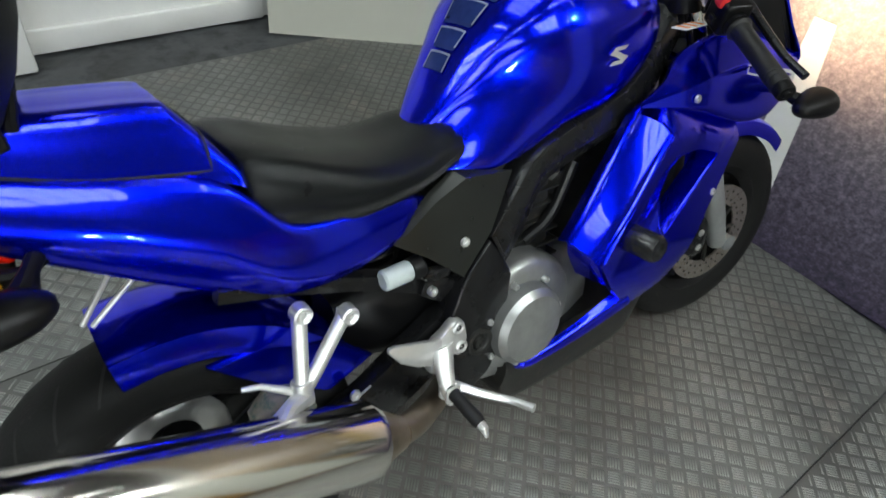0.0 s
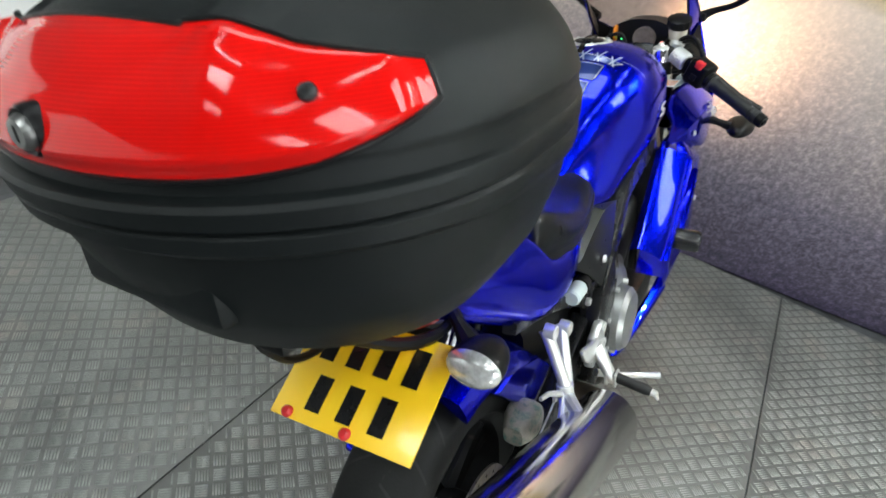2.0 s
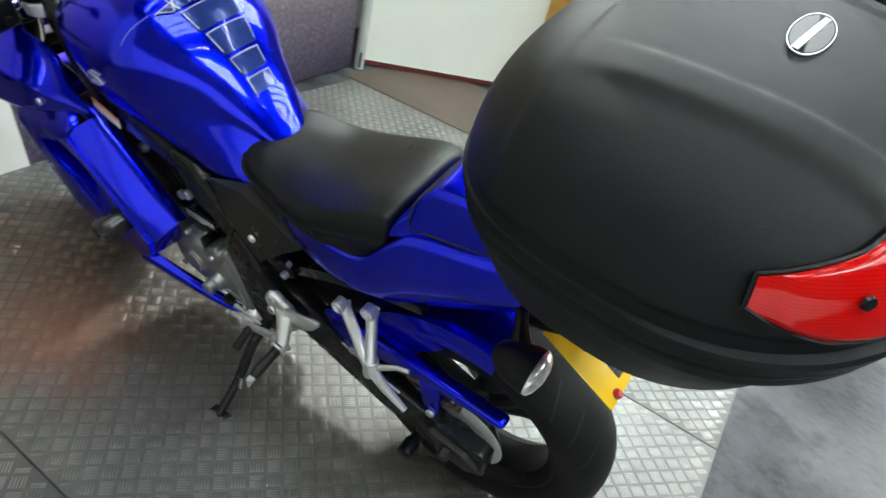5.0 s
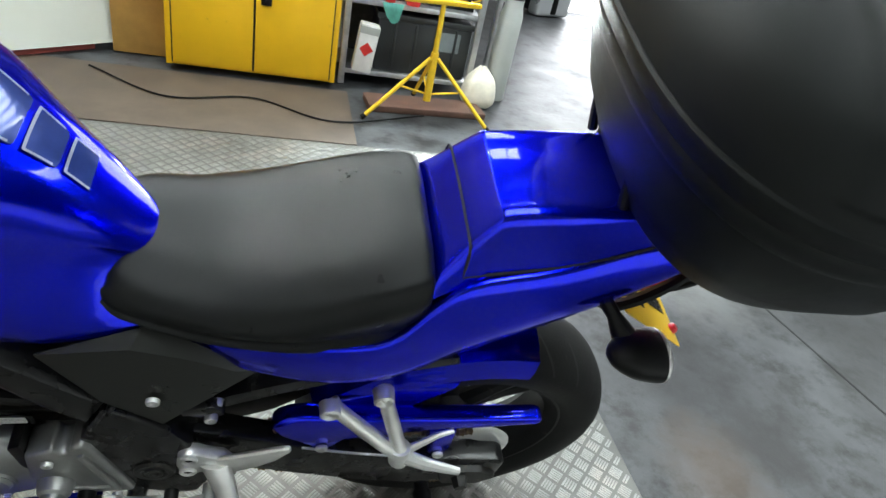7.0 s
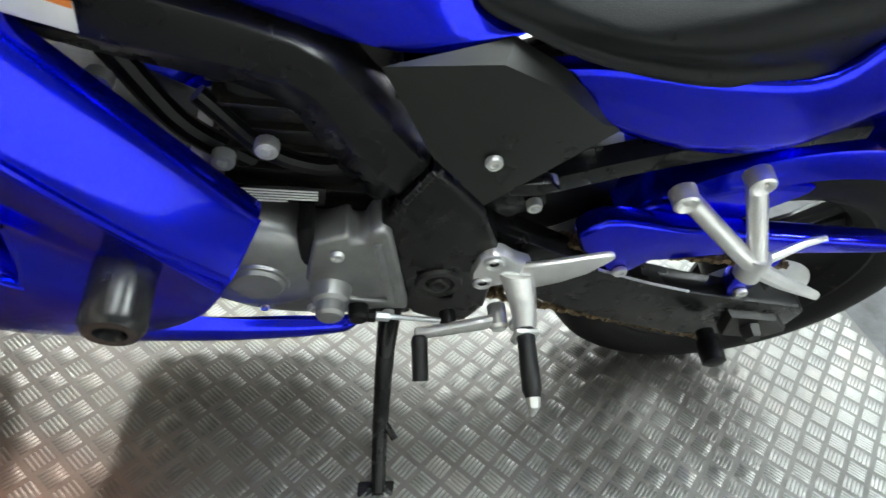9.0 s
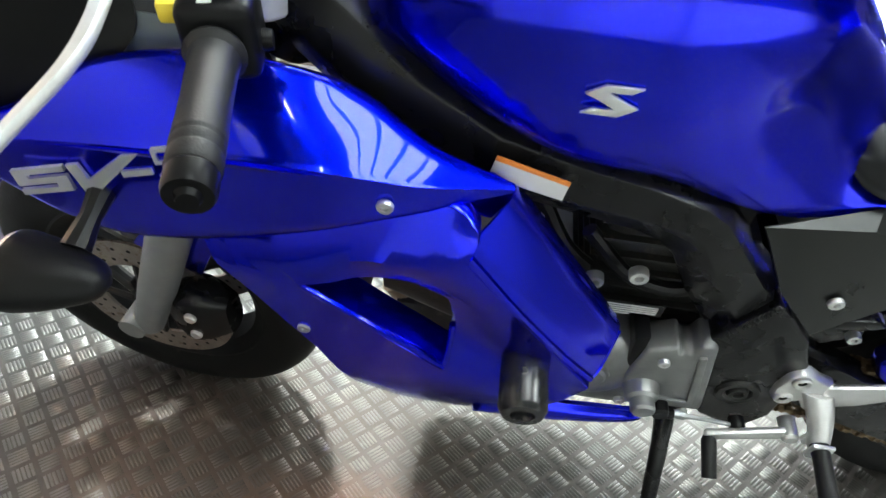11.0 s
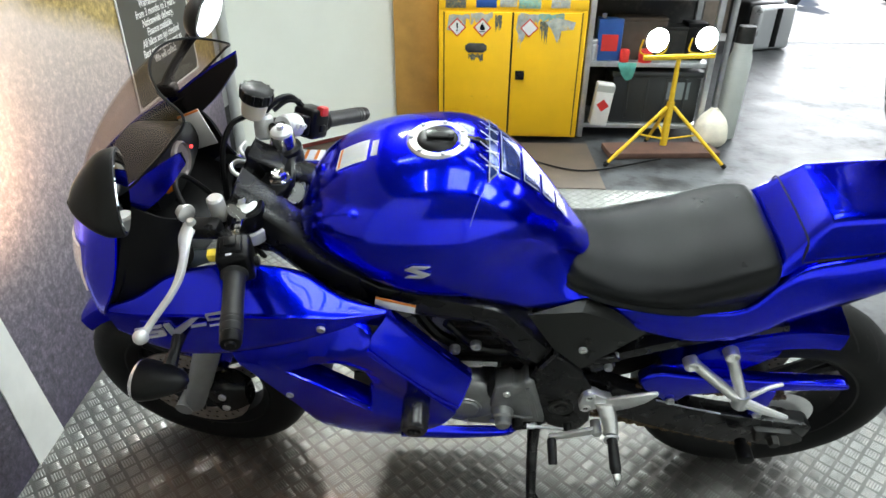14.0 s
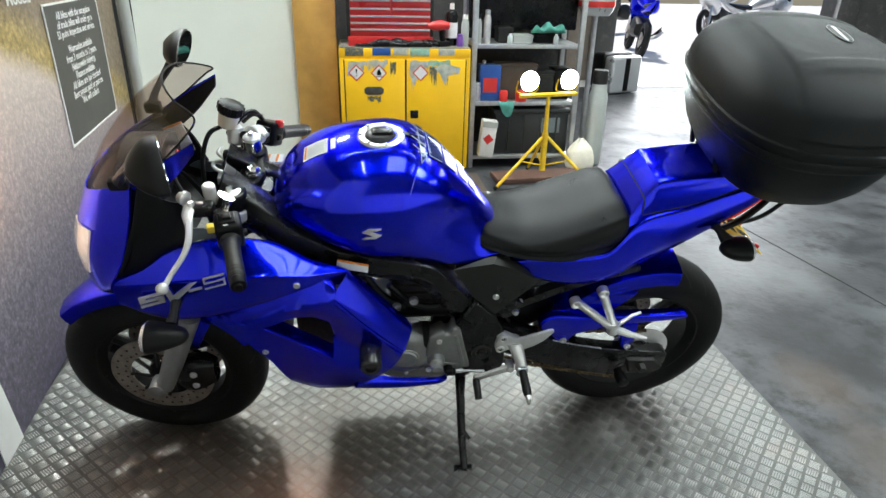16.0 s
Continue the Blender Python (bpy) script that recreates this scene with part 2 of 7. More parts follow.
# rust and grime; the dark third and fifth also paint the motorcycle's contact shade
STAIN_SHADE = ((1.30, .22, .55, .30, .7, (.13, .085, .06)), (1.07, .41, .24, .24, .65, (.30, .12, .06)), (.75, .10, .8, .42, .65, (.075, .062, .052)), (1.0, .95, .5, .4, .3, (.14, .11, .085)), (.0, .05, .4, .3, .5, (.10, .085, .075)))
M_tread = material("tread_plate", (0.115, 0.115, 0.109), 0.5, 0.35, var=0.38, scale=2.2, bump=0.1, bscale=150, rvar=0.14, dirt=(0.15, 0.14, 0.13), dirt_at=0.6, stains=STAIN_SHADE)
OIL = ((-.95, -.35, .35, .5, .8, (.016, .016, .018)), (-1.45, .35, .4, .3, .8, (.018, .018, .018)), (-.82, .02, .16, .22, .5, (.085, .058, .040)), (-.78, .45, .20, .26, .45, (.08, .056, .040)), (-1.05, -.05, .12, .14, .85, (.014, .013, .014)), (-1.2, -.9, .5, .35, .6, (.13, .13, .13)), (-.75, -1.3, .3, .4, .8, (.016, .016, .017)), (-1.9, -.5, .5, .6, .7, (.02, .02, .021)), (-1.6, -2.2, .6, .5, .6, (.15, .15, .15)), (-.9, 1.2, .3, .4, .6, (.018, .018, .018)))
M_concrete = material("concrete_floor", (0.054, 0.0565, 0.061), 0.42, spec=0.30, var=0.6, scale=3.2, bump=0.6, bscale=35, dirt=(0.014, 0.014, 0.015), dirt_at=0.53, rvar=0.25, stains=OIL, plan=True)
M_wall = material("painted_wall", (0.78, 0.78, 0.76), 0.6, var=0.07, scale=3, bump=0.2, bscale=80, dirt=(0.5, 0.49, 0.47), dirt_at=0.72)
M_cream = material("cream_board", (0.50, 0.50, 0.44), 0.5, var=0.04, scale=2, bump=0.05)
M_wood = material("pine_wood", (0.5, 0.28, 0.07), 0.5, var=0.2, scale=5, bump=0.1)
M_yellow = material("yellow_cabinet", (0.86, 0.50, 0.008), 0.35, var=0.06, scale=4, dirt=(0.46, 0.27, 0.03), dirt_at=0.70)
M_redtool = material("red_toolchest", (0.55, 0.02, 0.02), 0.3, coat=0.5, var=0.05)
M_steel = material("galvanised_steel", (0.55, 0.56, 0.57), 0.35, 0.8, var=0.15, scale=30)
M_ceiling = material("ceiling_paint", (0.075, 0.075, 0.075), 0.7, var=0.1, scale=1)
M_groove = material("tyre_groove", (0.008, 0.008, 0.008), 0.8, var=0.1)
M_rim = material("black_rim", (0.006, 0.006, 0.0065), 0.5, 0.0, spec=0.2, var=0.2, scale=20, dirt=(0.07, 0.06, 0.05), dirt_at=0.66)
M_disc = material("brake_disc_steel", (0.42, 0.38, 0.34), 0.35, 0.9, var=0.2, scale=30, dirt=(0.2, 0.13, 0.08), dirt_at=0.6)
M_forkgrey = material("fork_grey", (0.30, 0.31, 0.31), 0.4, 0.6, var=0.12, scale=20)
M_rubber2 = material("grip_rubber", (0.008, 0.008, 0.0085), 0.5, spec=0.35, var=0.15, scale=40, bump=0.2, bscale=700)
M_yellow2 = material("yellow_switch", (0.8, 0.6, 0.05), 0.4)
M_redsw = material("red_switch", (0.7, 0.03, 0.03), 0.35)
M_fluid = material("fluid_bottle", (0.42, 0.47, 0.47), 0.4, var=0.06)
M_cream3 = material("brake_fluid_pot", (0.62, 0.57, 0.46), 0.35, var=0.06)
M_pad = material("tank_pad", (0.035, 0.075, 0.34), 0.16, 0.4, coat=1.0, var=0.2, scale=25)
M_taillens = material("tail_lens", (0.62, 0.010, 0.006), 0.1, coat=1.0, var=0.5, scale=120, emit=(1.0, 0.03, 0.004), emit_power=0.28)
M_redcap = material("red_cap", (0.5, 0.015, 0.02), 0.3, coat=0.4)
M_clear = material("clear_lens", (0.7, 0.7, 0.7), 0.12, 0.55, coat=1.0, var=0.3, scale=90)
M_sidecover = material("side_cover_grey", (0.016, 0.017, 0.0155), 0.30, 0.35, var=0.1, scale=12)
M_chain = material("rusty_chain", (0.16, 0.11, 0.06), 0.5, 0.6, var=0.4, scale=90)
M_bobbin = material("bobbin_nylon", (0.012, 0.012, 0.013), 0.25, var=0.1, scale=20)
M_muffler = material("silencer_steel", (0.78, 0.75, 0.70), 0.13, 1.0, var=0.08, scale=5, rvar=0.05)
M_steel2 = material("stained_steel", (0.30, 0.24, 0.18), 0.35, 0.9, var=0.3, scale=15)
M_redlens = material("red_reflector", (0.55, 0.004, 0.003), 0.09, coat=0.35, spec=0.2, var=0.06, scale=3, rvar=0.03, ribs=110)
M_lock = material("lock_grey", (0.16, 0.16, 0.155), 0.3, 0.8, var=0.1, scale=40)
M_gloss = material("gloss_black", (0.004, 0.004, 0.0045), 0.34, spec=0.12)
M_silver = material("silver_graphic", (0.62, 0.63, 0.65), 0.3, 0.6, var=0.05)
M_head = material("headlight", (0.55, 0.50, 0.47), 0.1, coat=1.0, var=0.25, scale=30, emit=(1.0, 0.80, 0.62), emit_power=0.4)
M_smoke = glass("smoked_screen", (0.88, 0.83, 0.80), 0.03, 0.05)
M_mirror = material("mirror_glass", (0.45, 0.46, 0.47), 0.03, 1.0, var=0.02, rvar=0.01)
M_dial = material("dial_face", (0.16, 0.13, 0.125), 0.4, var=0.3, scale=60)
M_green = material("green_lamp", (0.05, 0.8, 0.15), 0.3, emit=(0.05, 1.0, 0.2), emit_power=6)
M_redlamp = material("red_lamp", (0.8, 0.05, 0.05), 0.3, emit=(1.0, 0.05, 0.05), emit_power=3)
# same metal as tread_plate; the paler base colour paints in the bars' highlights
M_treadbar = material("tread_bar_metal", (0.23, 0.234, 0.224), 0.38, 0.72, var=0.34, scale=2.2, rvar=0.14, dirt=(0.30, 0.275, 0.25), dirt_at=0.58, stains=tuple((a, b, c, d, e * .7, g) for a, b, c, d, e, g in STAIN_SHADE), plan=True)
M_paintwhite = material("white_print", (0.78, 0.78, 0.76), 0.5, var=0.05, scale=12)
M_notice = material("notice_grey", (0.05, 0.05, 0.045), 0.4, var=0.08, scale=5)
M_cream2 = material("grey_board", (0.60, 0.62, 0.56), 0.5, var=0.04, scale=2, bump=0.05, dirt=(0.42, 0.42, 0.38), dirt_at=0.74)
M_redplinth = material("red_plinth", (0.22, 0.04, 0.03), 0.6, var=0.3, scale=9)
M_greypipe = material("grey_pipe", (0.42, 0.44, 0.42), 0.4, var=0.08)
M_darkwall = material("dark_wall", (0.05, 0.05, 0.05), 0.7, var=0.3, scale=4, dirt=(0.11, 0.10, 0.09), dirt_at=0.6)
M_mat = material("brown_mat", (0.075, 0.055, 0.04), 0.6, var=0.3, scale=6, bump=0.2)
M_stain = material("stained_top", (0.22, 0.2, 0.17), 0.6, var=0.5, scale=18, dirt=(0.05, 0.12, 0.1), dirt_at=0.55)
M_scuff = material("scuffed_paint", (0.40, 0.42, 0.40), 0.5, var=0.35, scale=22, dirt=(0.70, 0.42, 0.03), dirt_at=0.60)
M_drip = material("dark_drip", (0.09, 0.10, 0.09), 0.5, var=0.4, scale=30, dirt=(0.6, 0.38, 0.03), dirt_at=0.58)
M_tealpaint = material("teal_smear", (0.22, 0.42, 0.36), 0.5, var=0.3, scale=25, dirt=(0.6, 0.42, 0.05), dirt_at=0.58)
M_scuffdark = material("dark_plate", (0.05, 0.05, 0.045), 0.5, var=0.4, scale=30)
M_redhaz = material("hazard_red", (0.6, 0.03, 0.025), 0.45, var=0.06)
M_bluetin = material("blue_tin", (0.02, 0.08, 0.3), 0.35, var=0.1, scale=12)
M_greenrag = material("green_cloth", (0.05, 0.22, 0.18), 0.8, var=0.25, scale=25, bump=0.4)
M_yellow3 = material("yellow_tripod", (0.75, 0.48, 0.02), 0.4, var=0.1, scale=20)
M_brown = material("brown_wood", (0.10, 0.05, 0.035), 0.6, var=0.3, scale=12)
M_sack = material("white_sack", (0.7, 0.66, 0.55), 0.5, var=0.15, scale=14, bump=0.3)
M_led = material("led_glass", (1, 1, 1), 0.3, emit=(0.90, 1.0, 1.0), emit_power=480)
M_tube = material("tube_glow", (1, 1, 1), 0.4, emit=(0.93, 1.0, 0.97), emit_power=54)


def backdrop_material():
    """A printed road at dusk: asphalt grain below, a paler rosy band of road above it with headlamp spill painted in, a
    grass verge to one side.
    """
    m = bpy.data.materials.new("backdrop_print")
    m.use_nodes = True
    nt = m.node_tree
    ln = nt.links.new
    b = nt.nodes["Principled BSDF"]
    b.inputs["Roughness"].default_value = 0.45
    tc = nt.nodes.new("ShaderNodeTexCoord")
    sep = nt.nodes.new("ShaderNodeSeparateXYZ")
    ln(tc.outputs["Object"], sep.inputs[0])

    def math_node(op, a, c):
        n = nt.nodes.new("ShaderNodeMath")
        n.operation = op
        for i, v in enumerate((a, c)):
            if isinstance(v, (int, float)):
                n.inputs[i].default_value = v
            else:
                ln(v, n.inputs[i])
        return n.outputs[0]

    def ramp(fac, stops):
        r = nt.nodes.new("ShaderNodeValToRGB")
        el = r.color_ramp.elements
        el[0].position, el[0].color = stops[0][0], (*stops[0][1], 1)
        el[1].position, el[1].color = stops[-1][0], (*stops[-1][1], 1)
        for p, c in stops[1:-1]:
            e = el.new(p)
            e.color = (*c, 1)
        ln(fac, r.inputs[0])
        return r.outputs[0]

    def mix(f, a, c, mode="MIX"):
        n = nt.nodes.new("ShaderNodeMix")
        n.data_type, n.blend_type = "RGBA", mode
        if isinstance(f, (int, float)):
            n.inputs[0].default_value = f
        else:
            ln(f, n.inputs[0])
        ln(a, n.inputs[6])
        ln(c, n.inputs[7])
        return n.outputs[2]
    z, y = sep.outputs["Z"], sep.outputs["Y"]
    wob = node(nt, "ShaderNodeTexNoise", Scale=3.0, Detail=5.0)
    grain = node(nt, "ShaderNodeTexNoise", Scale=52.0, Detail=6.0, Roughness=0.85)
    blotch = node(nt, "ShaderNodeTexNoise", Scale=420.0, Detail=2.0)
    grass = node(nt, "ShaderNodeTexNoise", Scale=38.0, Detail=8.0, Roughness=0.75)
    for n in (wob, grain, blotch, grass):
        ln(tc.outputs["Object"], n.inputs["Vector"])
    # middle stops lifted and warmed: the headlamp's glow is put into the print colour
    road = ramp(math_node("MULTIPLY", z, 0.5), [(0.0, (0.075, 0.06, 0.11)), (0.18, (0.18, 0.155, 0.205)), (0.36, (0.46, 0.38, 0.37)), (0.55, (0.70, 0.58, 0.50)), (0.8, (0.78, 0.68, 0.60))])
    g = ramp(grain.outputs["Fac"], [(0.32, (0.12, 0.12, 0.14)), (0.5, (0.75, 0.75, 0.78)), (0.66, (1.9, 1.85, 1.8))])
    amount = nt.nodes.new("ShaderNodeMapRange")
    amount.inputs["From Min"].default_value, amount.inputs["From Max"].default_value = 0.2, 1.2
    amount.inputs["To Min"].default_value, amount.inputs["To Max"].default_value = 1.0, 0.08
    ln(z, amount.inputs["Value"])
    col = mix(amount.outputs[0], road, g, "MULTIPLY")
    # verge: above a line that climbs with y
    edge = math_node("SUBTRACT", z, math_node("ADD", math_node("MULTIPLY", y, 0.34), 1.255))
    edge = math_node("ADD", edge, math_node("MULTIPLY", math_node("SUBTRACT", wob.outputs["Fac"], 0.5), 0.14))
    f = nt.nodes.new("ShaderNodeMapRange")
    f.inputs["From Min"].default_value, f.inputs["From Max"].default_value = -0.03, 0.05
    ln(edge, f.inputs["Value"])
    verge = ramp(grass.outputs["Fac"], [(0.3, (0.10, 0.07, 0.025)), (0.5, (0.36, 0.26, 0.085)), (0.68, (0.68, 0.50, 0.20))])
    hill = ramp(grass.outputs["Fac"], [(0.3, (0.08, 0.06, 0.04)), (0.6, (0.30, 0.23, 0.16)), (0.75, (0.48, 0.38, 0.28))])
    f2 = nt.nodes.new("ShaderNodeMapRange")
    f2.inputs["From Min"].default_value, f2.inputs["From Max"].default_value = 0.10, 0.22
    ln(edge, f2.inputs["Value"])
    col = mix(f.outputs[0], col, mix(f2.outputs[0], verge, hill))
    ln(col, b.inputs["Base Color"])
    return m


M_backdrop = backdrop_material()
M_brickwall = material("brown_wall", (0.20, 0.16, 0.13), 0.7, var=0.3, scale=5, bump=0.3, bscale=40)
M_platelamp = material("plate_lamp", (0.9, 0.7, 0.3), 0.2, coat=0.6, emit=(1.0, 0.62, 0.15), emit_power=1.2)
M_yard = material("yard_concrete", (0.78, 0.77, 0.76), 0.7, var=0.1, scale=1.2, bump=0.2, bscale=40)
M_endcap = material("end_cap_steel", (0.24, 0.235, 0.225), 0.2, 0.9, var=0.3, scale=30)
M_fingrey = material("grey_inner_plastic", (0.16, 0.19, 0.20), 0.4, var=0.1, scale=14)
M_satin = material("satin_alloy", (0.66, 0.66, 0.65), 0.42, 0.55, var=0.08, scale=40, bump=0.05, bscale=600)
M_crate = material("crate_plastic", (0.018, 0.021, 0.022), 0.45, var=0.2, scale=9, bump=0.15)
M_purple = material("purple_plastic", (0.16, 0.06, 0.32), 0.4)
M_padline = material("pad_outline", (0.42, 0.47, 0.62), 0.25, coat=0.6, var=0.2, scale=30)

# ---- setting ----
DX0, DX1 = -5.56, -2.47   # the open door
def structure(name, bm, mat, label, category, sharp=35):
    return tagged(put_mesh(name, bm, mat, None, "", sharp), label, category, kind="structure")


bm = bmesh.new()
n = 60
gv = [[bm.verts.new((-26 + 34 * i / n, -26 + 30 * j / n, -.008)) for j in range(n + 1)] for i in range(n + 1)]
for i in range(n):
    for j in range(n):
        bm.faces.new((gv[i][j], gv[i + 1][j], gv[i + 1][j + 1], gv[i][j + 1]))
ground = structure("ground", bm, M_concrete, "dark worn concrete workshop floor with stains", "floor")


structure("yard", box(-26, 6, -26, -6.05, -.2, -.002, 0), M_yard, "pale sunlit concrete yard", "yard")


BAR_L, BAR_W, BAR_H, BAR_GAP = .0150, .0024, .0024, .0067
BAR_VERTS = [(-BAR_L, -BAR_W, 0), (BAR_L, -BAR_W, 0), (BAR_L, BAR_W, 0), (-BAR_L, BAR_W, 0), (-BAR_L * .72, 0, BAR_H), (BAR_L * .72, 0, BAR_H)]
BAR_FACES = [(0, 1, 5, 4), (1, 2, 5), (2, 3, 4, 5), (3, 0, 4)]


def bar_mesh(name, verts, faces):
    me = bpy.data.meshes.new(name)
    me.from_pydata(verts, [], faces)
    for f in me.polygons:
        f.use_smooth = True
    me.materials.append(M_treadbar)
    return me


def bar_places(x0, x1, y0, y1, p=0.056):
    """Five-bar tread: squares of five raised bars, turned by a quarter from one to the next."""
    out = []
    for i in range(int((x1 - x0) / (p / 2)) + 1):
        for j in range(int((y1 - y0) / (p / 2)) + 1):
            if (i + j) % 2:
                continue
            cx, cy = x0 + .012 + i * p / 2, y0 + .012 + j * p / 2
            a = radians(45) if i % 2 == 0 else radians(-45)
            for k in range(-2, 3):
                ox, oy = cx - math.sin(a) * k * BAR_GAP, cy + math.cos(a) * k * BAR_GAP
                if x0 + .014 < ox < x1 - .014 and y0 + .014 < oy < y1 - .014:
                    out.append((ox, oy, a))
    return out


one_bar = bar_mesh("tread_bar", BAR_VERTS, BAR_FACES)
# three plates; beside the motorcycle each bar is a piece of its own
for y0, y1, near in ((0.664, 1.912, (.40, .78)), (-0.592, 0.660, (.35, .52)), (-1.846, -0.596, (.15, -.75))):
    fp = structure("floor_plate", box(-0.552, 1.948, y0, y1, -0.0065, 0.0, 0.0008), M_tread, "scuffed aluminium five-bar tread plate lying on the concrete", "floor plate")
    bars = sorted(bar_places(-.552, 1.948, y0, y1), key=lambda q: (q[0] - near[0]) ** 2 + (q[1] - near[1]) ** 2)
    for ox, oy, a in bars[:290]:
        tb = new("tread_bar", one_bar)
        tb.parent = fp
        tb.matrix_basis = Matrix.Translation((ox, oy, -.0001)) @ Matrix.Rotation(a, 4, "Z")
    verts, faces = [], []
    for ox, oy, a in bars[290:]:
        n0, ca, sa = len(verts), math.cos(a), math.sin(a)
        verts += [(ox + ca * x - sa * y, oy + sa * x + ca * y, z - .0001) for x, y, z in BAR_VERTS]
        faces += [tuple(n0 + k for k in f) for f in BAR_FACES]
    rest = new("tread_pattern", bar_mesh("tread_pattern", verts, faces))
    rest.parent = fp
    rest["kind"] = "stuff"

# printed backdrop, standing a little skewed: x = 1.925 - 0.09 y
BD = Matrix.Translation((1.925, 0, 0)) @ Matrix.Rotation(math.atan(.09), 4, "Z")
wall_front = structure("wall_front", moved(box(0, .05, -2.02, 1.64, 0, 2.6, .002), BD), M_backdrop, "printed backdrop of an open road at dusk with verge", "backdrop wall")
# edge line of the printed road, flush on the print
structure("backdrop_line", moved(slab([(.012, .0), (.145, .0), (.19, .75), (.125, .75), (.085, .55)], -.004, -.001, 0, 1, "x"), BD), M_paintwhite, "white road edge line printed on the backdrop", "backdrop line")
sign = thing("notice_panel", "dark printed notice panel with white border and white text", "sign", BD)
part("panel_field", slab([(-.99, .69), (-.99, 1.17), (-1.02, 1.20), (-1.68, 1.20), (-1.71, 1.17), (-1.71, .69), (-1.68, .66), (-1.02, .66)], -.004, -.001, 0, 1, "x"), M_notice, sign, "dark grey panel")
for a, b, c, d in ((-1.715, -.985, 1.197, 1.205), (-1.715, -.985, .655, .663), (-.993, -.985, .66, 1.20), (-1.715, -1.707, .66, 1.20)):
    part("panel_border", box(-.006, -.002, a, b, c, d, 0), M_paintwhite, sign)


def lettering(name, text, size, m, mat, parent, label=""):
    cu = bpy.data.curves.new(name, "FONT")
    cu.body, cu.size, cu.align_x, cu.extrude, cu.offset = text, size, "CENTER", .0004, size * .012
    ob = new(name, cu)
    dg = bpy.context.evaluated_depsgraph_get()
    me = bpy.data.meshes.new_from_object(ob.evaluated_get(dg))
    bpy.data.objects.remove(ob)
    me.materials.clear()
    me.materials.append(mat)
    t = new(name, me)
    t.parent = parent
    t.matrix_basis = m
    if label:
        t["label"] = label
    return t


FACE = Matrix(((0, 0, -1, 0), (-1, 0, 0, 0), (0, 1, 0, 0), (0, 0, 0, 1)))
for z, tx in ((1.125, "All bikes with the exception"), (1.085, "of trade bikes will under go a"), (1.045, "52 point inspection and service."), (.975, "Warranties available"), (.935, "from 3 months to 2 years."), (.895, "Nationwide delivery,"), (.855, "Finance available."), (.815, "All bikes are hpi checked"), (.775, "Best prices paid or part ex"), (.735, "We will collect")):
    lettering("notice_line", tx, .041, Matrix.Translation((-.0062, -1.345, 1.20 - (1.19 - z) * .90)) @ FACE, M_paintwhite, sign)
lettering("notice_heading", "Models", .075, BD @ Matrix.Translation((-.006, -.78, 1.22)) @ FACE, M_paintwhite, None)["kind"] = "structure"

# boards at both ends of the backdrop
def standing_board(name, a, b, h, mat, label, category, z0=0.0, t=.04):
    a, b = Vector((*a, 0)), Vector((*b, 0))
    d = b - a
    m = Matrix.Translation(a) @ Matrix.Rotation(math.atan2(d.y, d.x), 4, "Z")
    return structure(name, moved(box(0, d.length, -t, 0, z0, h, .003), m), mat, label, category)


standing_board("wall_board_left", (1.775, 1.655), (1.08, 2.085), 2.6, M_cream, "cream painted board standing against the wall", "wall board", t=-.04)
standing_board("wall_board_right", (2.10, -2.10), (1.245, -2.828), 2.4, M_cream2, "pale grey painted board with scuffed foot", "wall board", .035, -.04)
standing_board("board_plinth", (2.10, -2.13), (1.34, -2.78), .035, M_redplinth, "dull red skirting under the board", "skirting", 0, -.03)
structure("post_wood", box(.972, 1.25, -2.86, -2.78, 0, 2.6, .006), M_wood, "varnished pine post", "post")
structure("pipe_grey", tube([(2.055, -2.03, 0), (2.06, -2.035, 2.4)], .03, 14), M_greypipe, "grey plastic pipe", "pipe")
structure("cable_black", tube([(2.02, -2.07, 2.4), (2.03, -2.06, 1.3), (2.05, -2.05, .4), (2.03, -2.0, .02)], .006, 8, 24), M_plastic, "black hanging cable", "cable")
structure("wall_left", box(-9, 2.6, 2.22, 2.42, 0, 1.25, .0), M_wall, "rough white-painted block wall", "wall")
# unseen upper wall, added dark so the blue paint reflects less white
structure("unseen_dark_wall", box(-9, 2.6, 2.225, 2.42, 1.25, 3.6, .0), M_darkwall, "unseen dark upper wall, added to deepen reflections in the paint", "wall")
structure("baseboard", box(-9, 1.1, 2.195, 2.22, 0, .10, .01), M_wall, "chipped white-painted plinth", "plinth")
structure("pier", box(-.20, .12, 2.06, 2.22, 0, 1.25, .012), M_wall, "white-painted pier", "pier")
structure("cable_wall", tube([(-.3, 2.04, .40), (.1, 2.05, .33), (.5, 2.2, .30), (1.0, 2.2, .42)], .006, 8, 24), M_plastic, "black cable clipped along the wall", "cable")
structure("wall_far_front", box(2.6, 2.8, -6.7, 2.42, 0, 3.6, 0), M_wall, "white-painted wall behind the backdrop", "wall")
structure("wall_right", box(-.86, 2.6, -3.55, -3.40, 0, 3.6, 0), M_darkwall, "dark cluttered workshop wall", "wall")
structure("mat_floor", box(.0, 2.0, -2.58, -1.862, -.008, -.002, .001), M_mat, "brown worn rubber mat", "mat")
# roof with roof lights
structure("ceiling", merged(*[box(x0, x1, -6.7, 2.42, 3.6, 3.7, 0) for x0, x1 in ((-9, -6.2), (-4.9, -3.4), (-2.1, -.6), (.7, 2.8))], *[box(x0, x1, y0, y1, 3.6, 3.7, 0) for x0, x1 in ((-6.2, -4.9), (-3.4, -2.1), (-.6, .7)) for y0, y1 in ((-6.7, -3.6), (-1.4, .2), (1.9, 2.42))]), M_ceiling, "painted sheet roof with roof lights", "ceiling")
